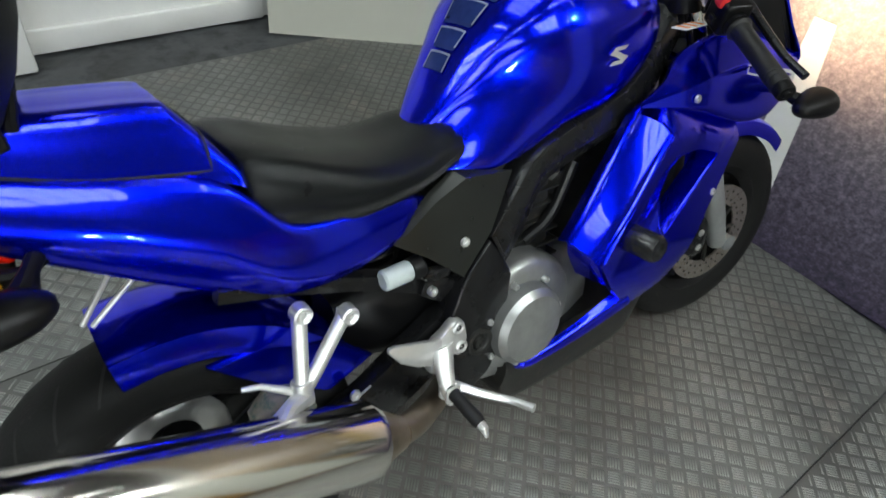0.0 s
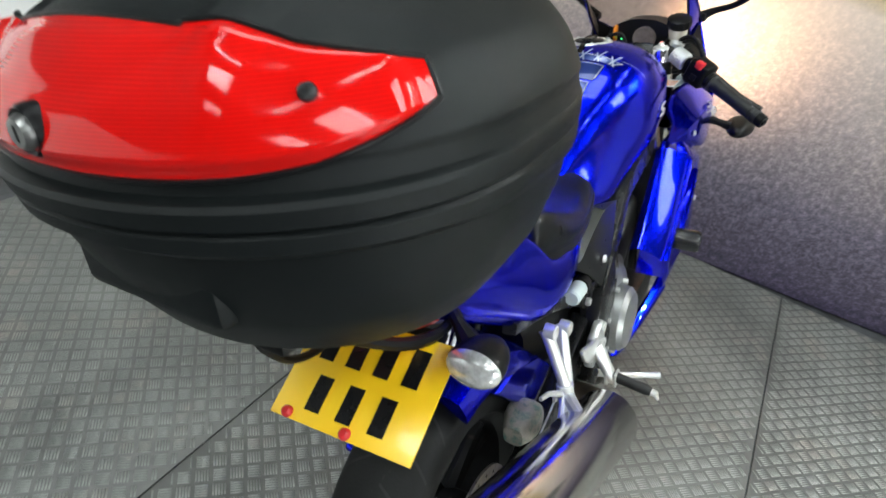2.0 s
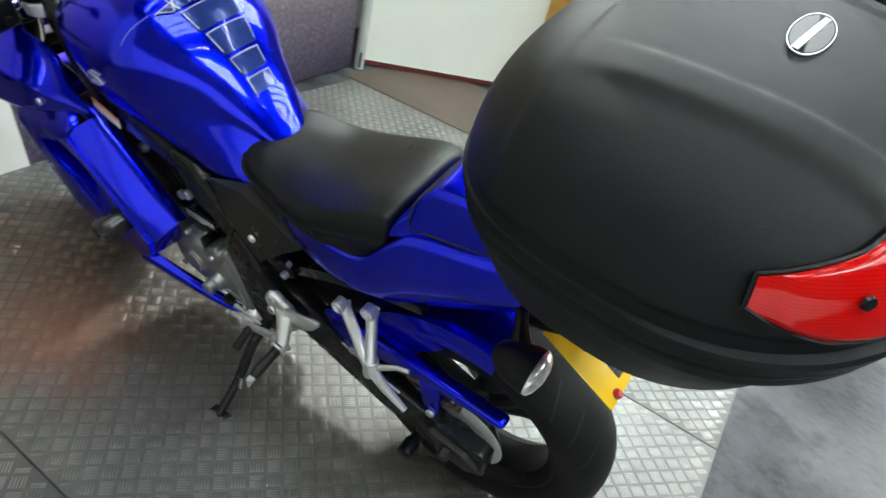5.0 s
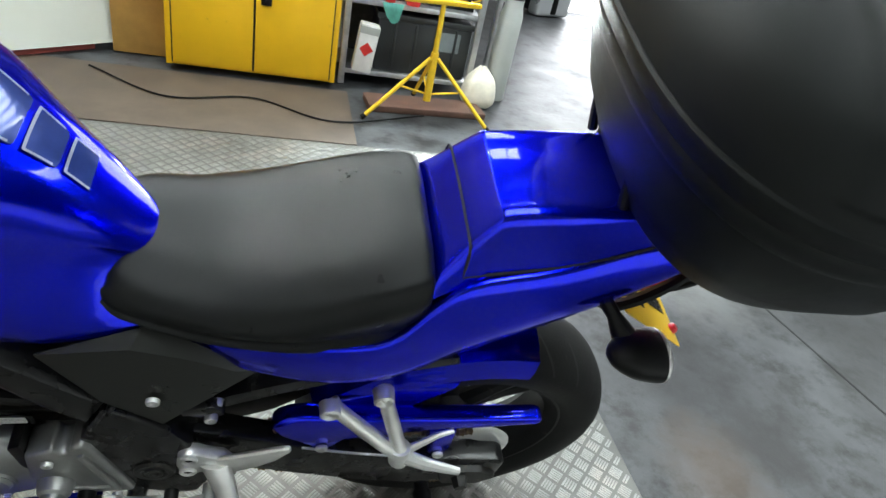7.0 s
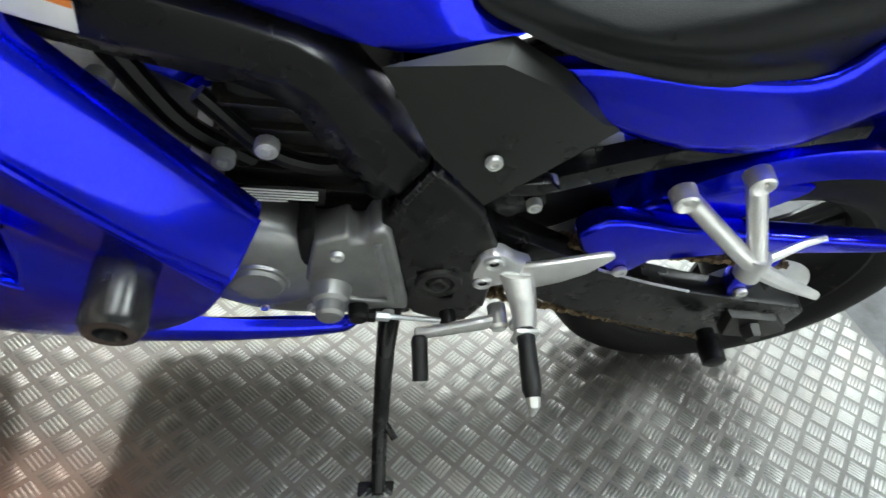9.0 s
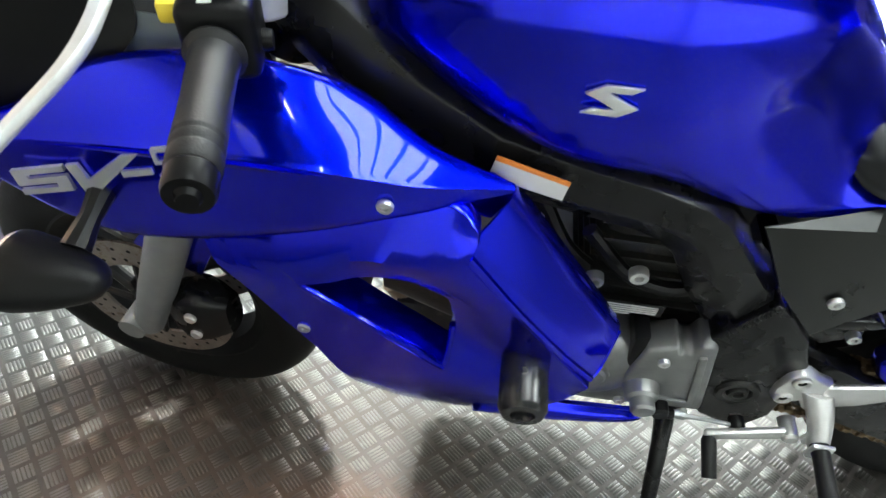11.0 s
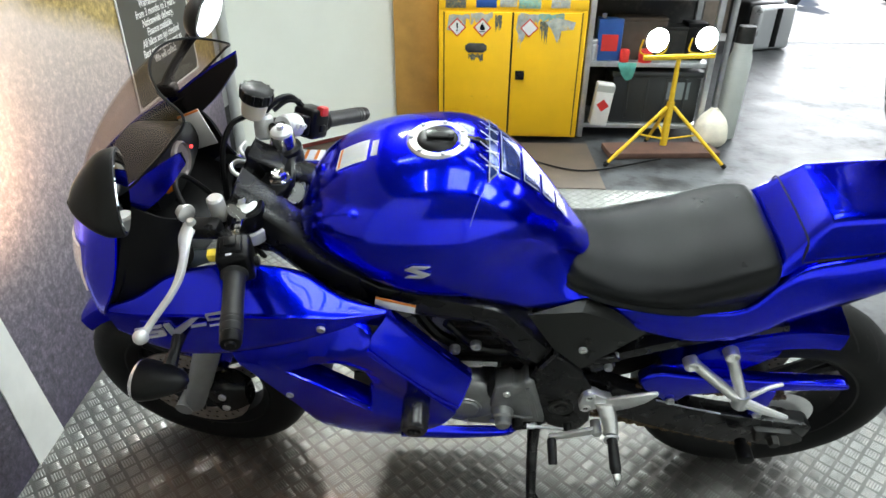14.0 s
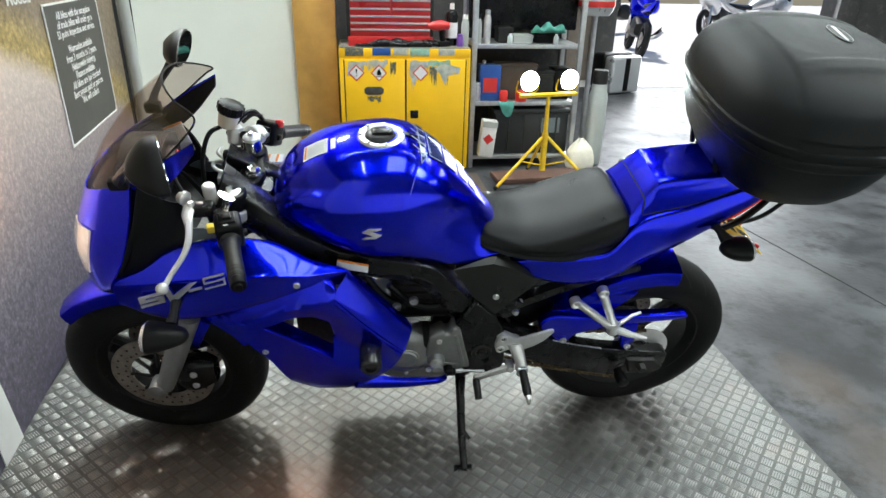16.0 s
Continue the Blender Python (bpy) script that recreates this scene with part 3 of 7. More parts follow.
for x0 in (-6.2, -3.4, -.6):
    for y0, y1 in ((-3.6, -1.4), (.2, 1.9)):
        for k in range(5):
            structure("roof_bar", box(x0 + .26 * k - .01, x0 + .26 * k + .02, y0, y1, 3.58, 3.63, 0), M_ceiling, "roof-light glazing bar", "roof bar")
# out of view; coloured dark to hold down its reflection in the bodywork
structure("wall_rear", box(-9.2, -9, -6.7, 2.42, 0, 3.6, 0), M_brickwall, "unseen brown rear wall, kept dark for reflections", "wall")
structure("pillar", box(DX1 - .02, DX1 + .27, -6.75, -6.4, 0, 3.6, .01), M_darkwall, "dark door pillar", "pillar")
structure("wall_door_side", box(DX1 + .25, 2.8, -6.7, -6.5, 0, 3.6, 0), M_brickwall, "grimy brown workshop wall beside the open door", "wall")
structure("pillar_far", box(DX0 - .3, DX0 + .0, -6.75, -6.4, 0, 3.6, .01), M_darkwall, "dark door pillar", "pillar")
structure("wall_door_far", box(-9.2, DX0 - .25, -6.7, -6.5, 0, 3.6, 0), M_darkwall, "dark wall", "wall")
structure("lintel", box(DX0 - .25, DX1 + .25, -6.7, -6.5, 2.8, 3.6, 0), M_darkwall, "dark lintel over the open door", "wall")
for x0 in (-6.2, -3.4, -.6):
    for y0, y1 in ((-3.6, -1.4), (.2, 1.9)):
        structure("roof_sheet", box(x0, x0 + 1.3, y0, y1, 3.70, 3.72, 0), M_paintwhite, "translucent roof-light sheet", "roof light")

# ---- lamps ----
def tube_light(x, y, yaw):
    e = thing("ceiling_light", "white fluorescent batten light on the ceiling", "ceiling light", pose(x, y, 3.55, 0, 0, yaw), "ceiling lights")
    part("batten", box(-.75, .75, -.04, .04, .0, .05, .006), M_paintwhite, e)
    part("fluorescent_tube", tube([(-.72, 0, -.02), (.72, 0, -.02)], .014, 10), M_tube, e, "glowing tube")
    for sx in (-.73, .73):
        part("end_cap", box(sx - .015, sx + .015, -.02, .02, -.035, .0, .004), M_paintwhite, e)
    return e


tube_light(-2.6, -.6, 0)
tube_light(-.7, -.6, 0)
tube_light(1.2, -.6, 0)
tube_light(1.35, 1.1, 90)
tube_light(1.35, -2.4, 90)
tube_light(-1.35, 1.1, 90)
for x, y, w, h, pw in ((-5.55, -2.5, 1.2, 2.1, 90), (-2.75, -2.5, 1.2, 2.1, 80), (.05, -2.5, 1.2, 2.1, 80), (-5.55, 1.05, 1.2, 1.6, 45), (-2.75, 1.05, 1.2, 1.6, 80), (.05, 1.05, 1.2, 1.6, 28)):
    area_lamp("roof_light", (x, y, 3.66), (x, y, 0), w, h, pw * SKY_POWER, (.90, 1.0, 1.0))


def twin_flood(x, y, z, target, power):
    """A twin LED floodlight hung from the roof, aimed at a point of the floor."""
    m = look((x, y, z), target)
    e = thing("twin_floodlight", "black twin LED floodlight hung from the roof", "floodlight", m, "roof floodlights")
    part("bracket", box(-.16, .16, -.012, .012, .06, .075, .003), M_black, e)
    for sx in (-.09, .09):
        part("lamp_head", merged(box(sx - .075, sx + .075, -.06, .06, .012, .05, .008), box(sx - .02, sx + .02, -.02, .02, .045, .065, .004)), M_black, e, "black lamp head")
        area_lamp("flood_light", m @ Vector((sx, 0, .008)), m @ Vector((sx, 0, -1)), .12, .09, power, (.93, 1.0, .98))
    part("drop_rod", moved(tube([(x, y, z + .05), (x, y, 3.6)], .008, 8), m.inverted()), M_black, e)
    return e


twin_flood(1.72, -1.95, 3.2, (.9, .1, .3), 52)

area_lamp("door_light", ((DX0 + DX1) / 2, -6.46, 1.45), ((DX0 + DX1) / 2, 0, 1.2), 3.0, 2.6, 250, (.95, .98, 1.0))

# ---- workshop furniture ----
cabinet = thing("cabinet", "yellow steel flammables cabinet with scuffed paint and closed doors", "cabinet", pose(.515, -2.60, 0))
cb = part("body", merged(box(-.44, .44, -.46, -.003, .03, .86, .006), box(-.44, .44, -.012, .0, .80, .86, .004), box(-.44, -.41, -.012, 0, .03, .80, .002), box(.41, .44, -.012, 0, .03, .80, .002)), M_yellow, cabinet)
part("stained_top", box(-.435, .435, -.45, -.005, .861, .868, .002), M_stain, cabinet, "paint-stained grey top")
for x0, x1 in ((-.405, -.006), (.006, .405)):
    d = part("door", box(x0, x1, -.004, .012, .045, .79, .004), M_yellow, cabinet, "yellow steel door")
    if x0 < 0:
        part("latch", merged(box(-.085, -.03, .012, .022, .40, .455, .004), box(-.073, -.042, .022, .03, .415, .44, .003)), M_black, d, "black latch")
        part("worn_patch", slab([(-.37, .74), (-.26, .765), (-.19, .74), (-.23, .70), (-.27, .62), (-.29, .69), (-.36, .70)], .0122, .0132, 0), M_scuff, d, "grey scuffed patch")
        part("worn_patch", slab([(-.12, .77), (-.03, .78), (-.02, .70), (-.06, .62), (-.09, .70)], .0122, .0132, 0), M_scuff, d)
    else:
        part("slot_handle", slab([(.15, .60), (.17, .615), (.26, .615), (.28, .60), (.28, .575), (.26, .56), (.17, .56), (.15, .575)], .0125, .0155, .001), M_scuffdark, d, "dark recessed handle plate")
        part("worn_patch", slab([(.30, .77), (.38, .775), (.39, .69), (.33, .68)], .0122, .0132, 0), M_scuff, d)
    for cx in ((.33, .18) if x0 > 0 else (-.10,)):
        lab = part("hazard_label", slab([(cx, .77 - .01), (cx + .055, .705), (cx, .65), (cx - .055, .705)], .0128, .0140, 0), M_redhaz, d, "red-edged hazard diamond")
        part("label_field", slab([(cx, .75), (cx + .045, .705), (cx, .66), (cx - .045, .705)], .0138, .0146, 0), M_white, lab)
        if cx == .33:
            part("hazard_mark", merged(slab([(cx - .005, .73), (cx + .005, .73), (cx + .003, .70), (cx - .003, .70)], .0146, .0152, 0), slab([(cx - .004, .692), (cx + .004, .692), (cx + .004, .684), (cx - .004, .684)], .0146, .0152, 0)), M_black, lab)
        elif cx == .18:
            part("hazard_mark", merged(slab([(cx - .014, .69), (cx - .016, .705), (cx - .004, .725), (cx - .006, .735), (cx + .008, .722), (cx + .015, .705), (cx + .012, .69)], .0146, .0152, 0), slab([(cx - .018, .684), (cx + .018, .684), (cx + .018, .679), (cx - .018, .679)], .0146, .0152, 0)), M_black, lab)

def smear(name, x, z, w, h, mat, label, seed):
    """A ragged patch of old paint with drips below it, flush on a door."""
    rng = random.Random(seed)
    top = [(x - w / 2 + w * k / 8, z + rng.uniform(-.006, .008)) for k in range(9)]
    low = [(x + w / 2 - w * k / 12, z - h * rng.uniform(.25, 1.0)) for k in range(13)]
    part(name, slab(top + low, .0124, .0131, 0), mat, cb, label)


smear("paint_smear", .315, .775, .12, .07, M_scuff, "grey paint smear", 1)
smear("paint_smear", .185, .785, .13, .09, M_scuff, "grey paint smear", 2)
smear("paint_smear", .085, .775, .04, .10, M_drip, "dark drip", 3)
smear("paint_smear", -.095, .785, .11, .10, M_scuff, "grey paint smear", 4)
smear("paint_smear", -.045, .76, .018, .20, M_scuff, "pale drip", 5)
smear("paint_smear", -.225, .785, .15, .055, M_tealpaint, "teal paint smear", 6)
smear("paint_smear", -.185, .745, .05, .14, M_drip, "dark drip", 7)
smear("paint_smear", -.275, .70, .025, .09, M_drip, "dark drip", 8)
smear("paint_smear", .215, .55, .09, .05, M_drip, "dark smudge", 9)
for k, (x0, x1, m_) in enumerate(((.28, .40, M_drip), (.10, .22, M_bluetin), (-.02, .08, M_scuff), (-.16, -.03, M_tealpaint), (-.33, -.22, M_scuff))):
    part("edge_stain", box(x0, x1, -.03, .0012, .812 + .004 * (k % 3), .8612, .001), m_, cabinet, "paint stain along the cabinet edge")
part("door_gap", box(-.005, .005, -.002, .003, .045, .79, 0), M_groove, cabinet, "dark gap between the doors")
for x in (-.409, .409):
    part("door_gap", box(x - .003, x + .003, -.002, .003, .045, .79, 0), M_groove, cabinet)
chest = thing("tool_chest", "red steel tool chest with chrome-trimmed drawers", "tool chest", pose(.53, -2.66, .868))
part("carcass", merged(box(-.20, .36, -.36, -.012, .0, .40, .005), box(-.20, .36, -.02, .004, .0, .062, .003)), M_redtool, chest)
for k, (z0, z1) in enumerate(((.070, .112), (.116, .152), (.156, .194), (.198, .240), (.244, .292))):
    for x0, x1 in (((-.185, .345),) if k < 3 else ((-.185, .07), (.08, .345))):
        d = part("drawer", box(x0, x1, -.014, .0, z0, z1, .003), M_redtool, chest, "red drawer front")
        part("drawer_trim", box(x0 + .004, x1 - .004, 0.0, .008, z1 - .013, z1 - .002, .002), M_steel, d, "steel drawer pull")
for x in (-.195, .355):
    part("corner_trim", box(x - .012, x + .012, -.016, .002, .06, .40, .003), M_dark, chest)
part("open_tray", box(-.18, .34, -.02, .03, .33, .345, .003), M_redtool, chest)
for x, z, l in ((.20, .347, .16), (.02, .347, .11), (-.10, .347, .08)):
    part("tray_tool", tube([(x - l / 2, .0, z + .012), (x - l / 6, .0, z + .016), (x + l / 2, .0, z + .012)], [.006, .012, .009], 8), M_dark, chest, "tool lying in the tray")
clutter = thing("rag_heap", "dark cloths and cable heaped along the cabinet", "rag", pose(.60, -2.635, .868))
part("cloth", loft([oval(-.26, .008, .02, .008, k=12), oval(-.16, .022, .03, .022, k=12), oval(-.05, .014, .028, .014, k=12), oval(.06, .026, .03, .026, k=12), oval(.16, .012, .025, .012, k=12), oval(.25, .008, .02, .008, k=12)], 24, 24), M_black, clutter)


def bottle(name, label, cat, x, y, z, r, h, mat, capmat, capr=.5):
    b = thing(name, label, cat, pose(x, y, z))
    part("bottle_body", lathe([(0, 0), (r * .96, 0), (r, .006), (r, h * .72), (r * .8, h * .80), (r * capr, h * .84), (r * capr, h * .86), (0, h * .86)], "z", 20), mat, b)
    part("bottle_cap", lathe([(0, h), (r * capr * .9, h), (r * capr, h * .97), (r * capr, h * .86), (0, h * .86)], "z", 16), capmat, b)
    return b


bottle("spray_bottle", "black spray bottle with white label", "bottle", .19, -2.74, .868, .04, .27, M_black, M_white, .4)
part("bottle_label", lathe([(.0405, .05), (.0408, .05), (.0408, .15), (.0405, .15)], "z", 20, (0, 0, 0), True), M_white, bpy.data.objects["spray_bottle"])
bottle("aerosol_can", "grey aerosol can standing on the cabinet", "can", .10, -2.72, .868, .026, .20, M_greypipe, M_white, .7)
bottle("aerosol_can", "silver aerosol can standing on the shelf", "can", -.06, -2.75, .88, .026, .22, M_alu, M_greypipe, .7)
drill = thing("cordless_drill", "red and black cordless drill lying on the cabinet", "drill", pose(.285, -2.66, .868, 0, 0, 30))
part("drill_body", tube([(-.07, 0, .13), (-.02, 0, .135), (.05, 0, .135), (.10, 0, .135)], [.025, .034, .030, .012], 14), M_redtool, drill)
part("drill_grip", tube([(-.02, 0, .12), (-.03, 0, .03)], [.02, .018], 10), M_plastic, drill)
part("battery", box(-.075, .02, -.035, .035, .0, .035, .006), M_plastic, drill)
rags = thing("rag_heap", "heap of dark oily rags", "rag", pose(.45, -2.70, .868))
part("cloth", loft([oval(-.2, .012, .05, .012, k=12), oval(-.1, .025, .09, .025, k=12), oval(.02, .018, .07, .018, k=12), oval(.12, .03, .08, .03, k=12), oval(.2, .012, .04, .012, k=12)], 18, 24), M_black, rags)

shelf = thing("shelving_rack", "steel shelving rack crowded with workshop supplies", "shelf", pose(-.40, -2.72, 0))
for x in (-.33, .43):
    for y in (-.40, 0):
        part("upright", box(x - .018, x + .018, y - .018, y + .018, 0, 2.0, .003), M_steel, shelf)
for z in (.06, .455, .85, 1.35):
    part("shelf_board", box(-.33, .43, -.40, .0, z, z + .03, .004), M_steel, shelf, "galvanised shelf")
part("back_sheet", box(-.33, .43, -.42, -.405, .05, 1.9, .002), M_darkwall, shelf)
tank_box = thing("parts_bin", "large black plastic crate on the lower shelf", "crate", pose(-.42, -2.86, .09))
part("crate_body", box(-.29, .27, -.16, .12, 0, .33, .02), M_crate, tank_box)
part("crate_rim", box(-.30, .28, -.17, .13, .30, .335, .008), M_crate, tank_box)
for k in range(4):
    part("crate_rib", box(-.20 + .12 * k, -.185 + .12 * k, .118, .128, .03, .29, .003), M_crate, tank_box)
part("crate_label", box(-.22, -.08, .1205, .1225, .16, .27, 0), M_fingrey, tank_box, "grey label plate")
blue = thing("oil_tin", "blue and red metal oil tin", "tin", pose(-.10, -2.80, .485))
part("tin_body", box(-.075, .075, -.05, .05, 0, .25, .006), M_bluetin, blue)
part("tin_label", box(-.05, .05, .0505, .052, .06, .16, 0), M_redhaz, blue)
part("tin_spout", tube([(.04, 0, .25), (.04, 0, .275)], .014, 12), M_steel, blue)
jug = thing("solvent_can", "white and grey solvent can with red hazard diamond", "can", pose(-.075, -2.70, .09, 0, -6, 0))
part("can_body", box(-.055, .055, -.05, .035, 0, .27, .008), M_white, jug)
part("can_band", box(-.056, .056, .0355, .037, .22, .26, 0), M_greypipe, jug)
part("can_diamond", slab([(0, .175), (.04, .135), (0, .095), (-.04, .135)], .036, .0375, 0), M_redhaz, jug)
for k, (x, z, w, h, mt) in enumerate(((-.50, .88, .16, .07, M_plastic), (-.33, .88, .14, .05, M_greypipe), (-.20, .88, .10, .10, M_dark), (-.30, .485, .30, .25, M_mat), (-.50, .485, .16, .20, M_dark), (-.64, .485, .12, .22, M_plastic))):
    bx = thing("supply_box", "small box of workshop supplies", "box", pose(x, -2.86, z), "supplies")
    part("box_body", box(-w / 2, w / 2, -.07, .07, 0, h, .006), mt, bx)
    part("box_lid", box(-w / 2 - .003, w / 2 + .003, -.073, .073, h - .02, h + .004, .003), mt, bx)
for x, y, z, r in ((-.33, -2.74, .485, .04), (-.20, -2.74, .485, .028)):
    ball = thing("red_cap_tub", "small red plastic tub", "tub", pose(x, y, z), "tubs")
    part("tub_body", lathe([(0, 0), (r, 0), (r * 1.1, .06), (r * .9, .075), (0, .078)], "z", 16), M_redhaz, ball)
cloth = thing("green_rag", "green rag hanging over the shelf edge", "rag", pose(-.21, -2.70, .49))
part("cloth", patch([[(-.06, .02, .0), (0, .03, .004), (.06, .02, .0)], [(-.05, .045, -.03), (0, .05, -.03), (.055, .045, -.02)], [(-.035, .05, -.09), (.0, .052, -.10), (.03, .05, -.07)]], .003, 10, 10), M_greenrag, cloth)
rag2 = thing("green_rag", "green rag in a heap on the upper shelf", "rag", pose(-.52, -2.76, .953))
part("cloth", loft([oval(-.10, .008, .02, .008, k=12), oval(-.07, .03, .05, .03, 1.6, 3, 12, .01), oval(-.02, .018, .06, .018, 3, 2, 12, -.01), oval(.03, .038, .05, .038, 1.5, 3, 12), oval(.08, .016, .06, .016, 2, 2, 12, .015), oval(.11, .026, .03, .026, 1.6, 3, 12), oval(.14, .006, .02, .006, k=12)], 30, 24), M_greenrag, rag2)
board = thing("tool_board", "black board hung with spanners", "tool board", pose(-.38, -3.0, 0))
part("panel", box(-.40, .40, -.02, 0, .95, 1.8, .004), M_black, board)
for k in range(8):
    sp = part("spanner", merged(tube([(-.18 + .035 * k, .012, 1.20), (-.18 + .035 * k, .012, 1.34 - .01 * k)], .006, 6), lathe([(.006, .004), (.013, .004), (.013, -.004), (.006, -.004)], "y", 12, (-.18 + .035 * k, .012, 1.355 - .01 * k), True)), M_alu, board, "steel spanner")
for k in range(3):
    part("large_spanner", merged(tube([(.05, .02, 1.44 + .05 * k), (.22, .02, 1.45 + .05 * k)], .009, 8), lathe([(.008, .005), (.020, .005), (.020, -.005), (.008, -.005)], "y", 14, (.235, .02, 1.45 + .05 * k), True)), M_alu, board, "large steel spanner")

bottle("aerosol_can", "grey aerosol can standing on the shelf", "can", .005, -2.75, .88, .026, .19, M_greypipe, M_plastic, .7)
bottle("small_bottle", "small clear bottle with white cap on the shelf edge", "bottle", -.22, -2.73, .88, .018, .07, M_fluid, M_white, .5)
bottle("small_bottle", "small clear bottle with white cap on the shelf edge", "bottle", -.55, -2.73, .88, .018, .07, M_fluid, M_white, .5)
bottle("paint_tin", "grey paint tin on the shelf", "tin", .0, -2.76, .485, .035, .13, M_steel, M_steel, .95)
bottle("steel_canister", "grey steel canister beside the shelves", "canister", -.93, -2.78, .0, .07, .70, M_greypipe, M_dark, .8)
bottle("purple_cup", "small purple plastic cup", "cup", .14, -2.68, .868, .022, .08, M_purple, M_purple, .9)
# work light on a tripod
tri_l = thing("work_light", "twin LED site light switched on, on a yellow tripod", "work light", pose(-.40, -2.30, 0, 0, 0, 12))
part("mast", tube([(0, 0, .16), (0, 0, .60)], [.016, .013], 14), M_yellow3, tri_l, "yellow mast")
part("mast_sleeve", tube([(0, 0, .10), (0, 0, .36)], .021, 14), M_yellow3, tri_l)
part("crossbar", box(-.21, .21, -.012, .012, .60, .625, .003), M_yellow3, tri_l)
for k in range(3):
    a = radians((3, 153, 258)[k])
    c, s = math.cos(a), math.sin(a)
    part("tripod_leg", tube([(.02 * c, .02 * s, .33), (.35 * c, .35 * s, .01)], .011, 10), M_yellow3, tri_l, "yellow tripod leg")
    part("tripod_stay", tube([(.02 * c, .02 * s, .14), (.16 * c, .16 * s, .175)], .006, 8), M_yellow3, tri_l)
    part("leg_foot", tube([(.345 * c, .345 * s, .016), (.365 * c, .365 * s, .0)], .014, 10), M_plastic, tri_l)
for sx in (-.145, .145):
    h = part("lamp_head", merged(lathe([(0, -.05), (.03, -.05), (.055, -.035), (.066, -.01), (.066, .0), (0, .0)], "y", 32, (sx, 0, .705)), tube([(sx, -.01, .61), (sx, -.01, .65)], .008, 8)), M_black, tri_l, "black round lamp head")
    part("lamp_glass", lathe([(0, .006), (.05, .005), (.062, .001), (.062, -.002), (0, -.002)], "y", 32, (sx, .001, .705)), M_led, h, "glaring white lamp glass")
    part("lamp_bracket", tube([(sx - .072, -.02, .705), (sx - .072, -.035, .635), (sx, -.035, .62), (sx + .072, -.035, .635), (sx + .072, -.02, .705)], .005, 8, 16), M_yellow3, h)
cable = thing("cable", "black mains cable across the floor", "cable")
part("lead", tube([(-.40, -2.3, .01), (.1, -2.1, .005), (.5, -2.3, .005), (.9, -2.2, .005), (1.3, -2.5, .006)], .005, 8, 40), M_plastic, cable)
pallet = thing("wooden_offcut", "brown wooden board under the tripod", "board", pose(-.45, -2.45, 0, 0, 0, 5))
part("plank", box(-.32, .36, -.10, .10, -.007, .03, .005), M_brown, pallet)
sack = thing("plastic_sack", "crumpled white plastic sack", "sack", pose(-.78, -2.62, 0) @ Matrix.Diagonal((1, 1, .75, 1)))
part("sack_body", loft([[(.10 * r * math.cos(a), .09 * r * math.sin(a) + .01 * math.sin(3 * a), z) for a in [k * math.pi / 8 for k in range(16)]] for z, r in ((0, .8), (.05, 1.05), (.14, 1.0), (.22, .8), (.28, .4), (.31, .2))], 14, 32), M_sack, sack)

# silver pannier on the floor and parked motorcycles in the yard
pan = thing("pannier", "silver and black motorcycle pannier standing on the floor", "pannier", pose(-2.30, -5.72, 0, 0, 0, 20))
part("pannier_shell", box(-.24, .24, -.22, .0, .02, .45, .05, 3), M_plastic, pan)
part("pannier_back", box(-.23, .23, -.0, .16, .0, .43, .04, 3), M_silver, pan)
part("pannier_strap", box(-.035, .035, .15, .172, .03, .41, .008), M_plastic, pan)


def far_bike(x, y, yaw, paint, label, lean=8):
    e = thing("parked_motorcycle", label, "motorcycle", pose(x, y, 0, lean, 0, yaw), "parked motorcycles")
    for wx in (0, 1.4):
        w = part("wheel", lathe([(.20, -.05), (.26, -.055), (.30, -.02), (.30, .02), (.26, .055), (.20, .05)], "y", 28, (wx, 0, .30), True), M_rubber, e)
        part("wheel_disc", lathe([(.05, .02), (.12, .055), (.12, .06), (.05, .06)], "y", 20, (wx, 0, .30), True), M_disc, w)
        for k in range(5):
            a = 2 * math.pi * k / 5
            part("wheel_spoke", tube([(wx, 0, .30), (wx + .21 * math.cos(a), 0, .30 + .21 * math.sin(a))], .014, 6), M_alu, w)
    part("engine", loft([oval(.45, .42, .12, .1, 4, 4), oval(.65, .45, .16, .17, 4, 4), oval(.9, .48, .12, .12, 4, 4)], 8, 24), M_dark, e)
    part("tank", loft([oval(.45, .80, .07, .05), oval(.65, .88, .15, .11), oval(.9, .92, .15, .12), oval(1.05, .88, .06, .06)], 14, 28), paint, e)
    part("saddle", loft([oval(-.15, .86, .07, .03), oval(.15, .82, .12, .04), oval(.45, .80, .08, .04)], 12, 24), M_seat, e)
    part("tail", loft([oval(-.3, .92, .03, .02), oval(-.05, .80, .10, .06), oval(.35, .72, .10, .05)], 10, 24), paint, e)
    part("fairing", loft([oval(.95, .65, .16, .20), oval(1.2, .80, .19, .22), oval(1.45, .85, .12, .12), oval(1.52, .85, .05, .05)], 14, 28), paint, e)
    part("screen", patch([[(1.45, .12, .98), (1.52, 0, .95), (1.45, -.12, .98)], [(1.2, .12, 1.2), (1.27, 0, 1.22), (1.2, -.12, 1.2)]], .004, 12, 6), M_smoke, e)
    for s in (-1, 1):
        part("fork", tube([(1.15, .1 * s, .95), (1.4, .1 * s, .30)], .025, 8), M_alu, e)
        part("bar", tube([(1.1, .08 * s, 1.0), (1.0, .36 * s, .98)], .016, 8), M_plastic, e)
    part("silencer", tube([(.5, -.15, .3), (.1, -.2, .4), (-.3, -.22, .55)], [.02, .05, .05], 12), M_chrome, e)
    return e


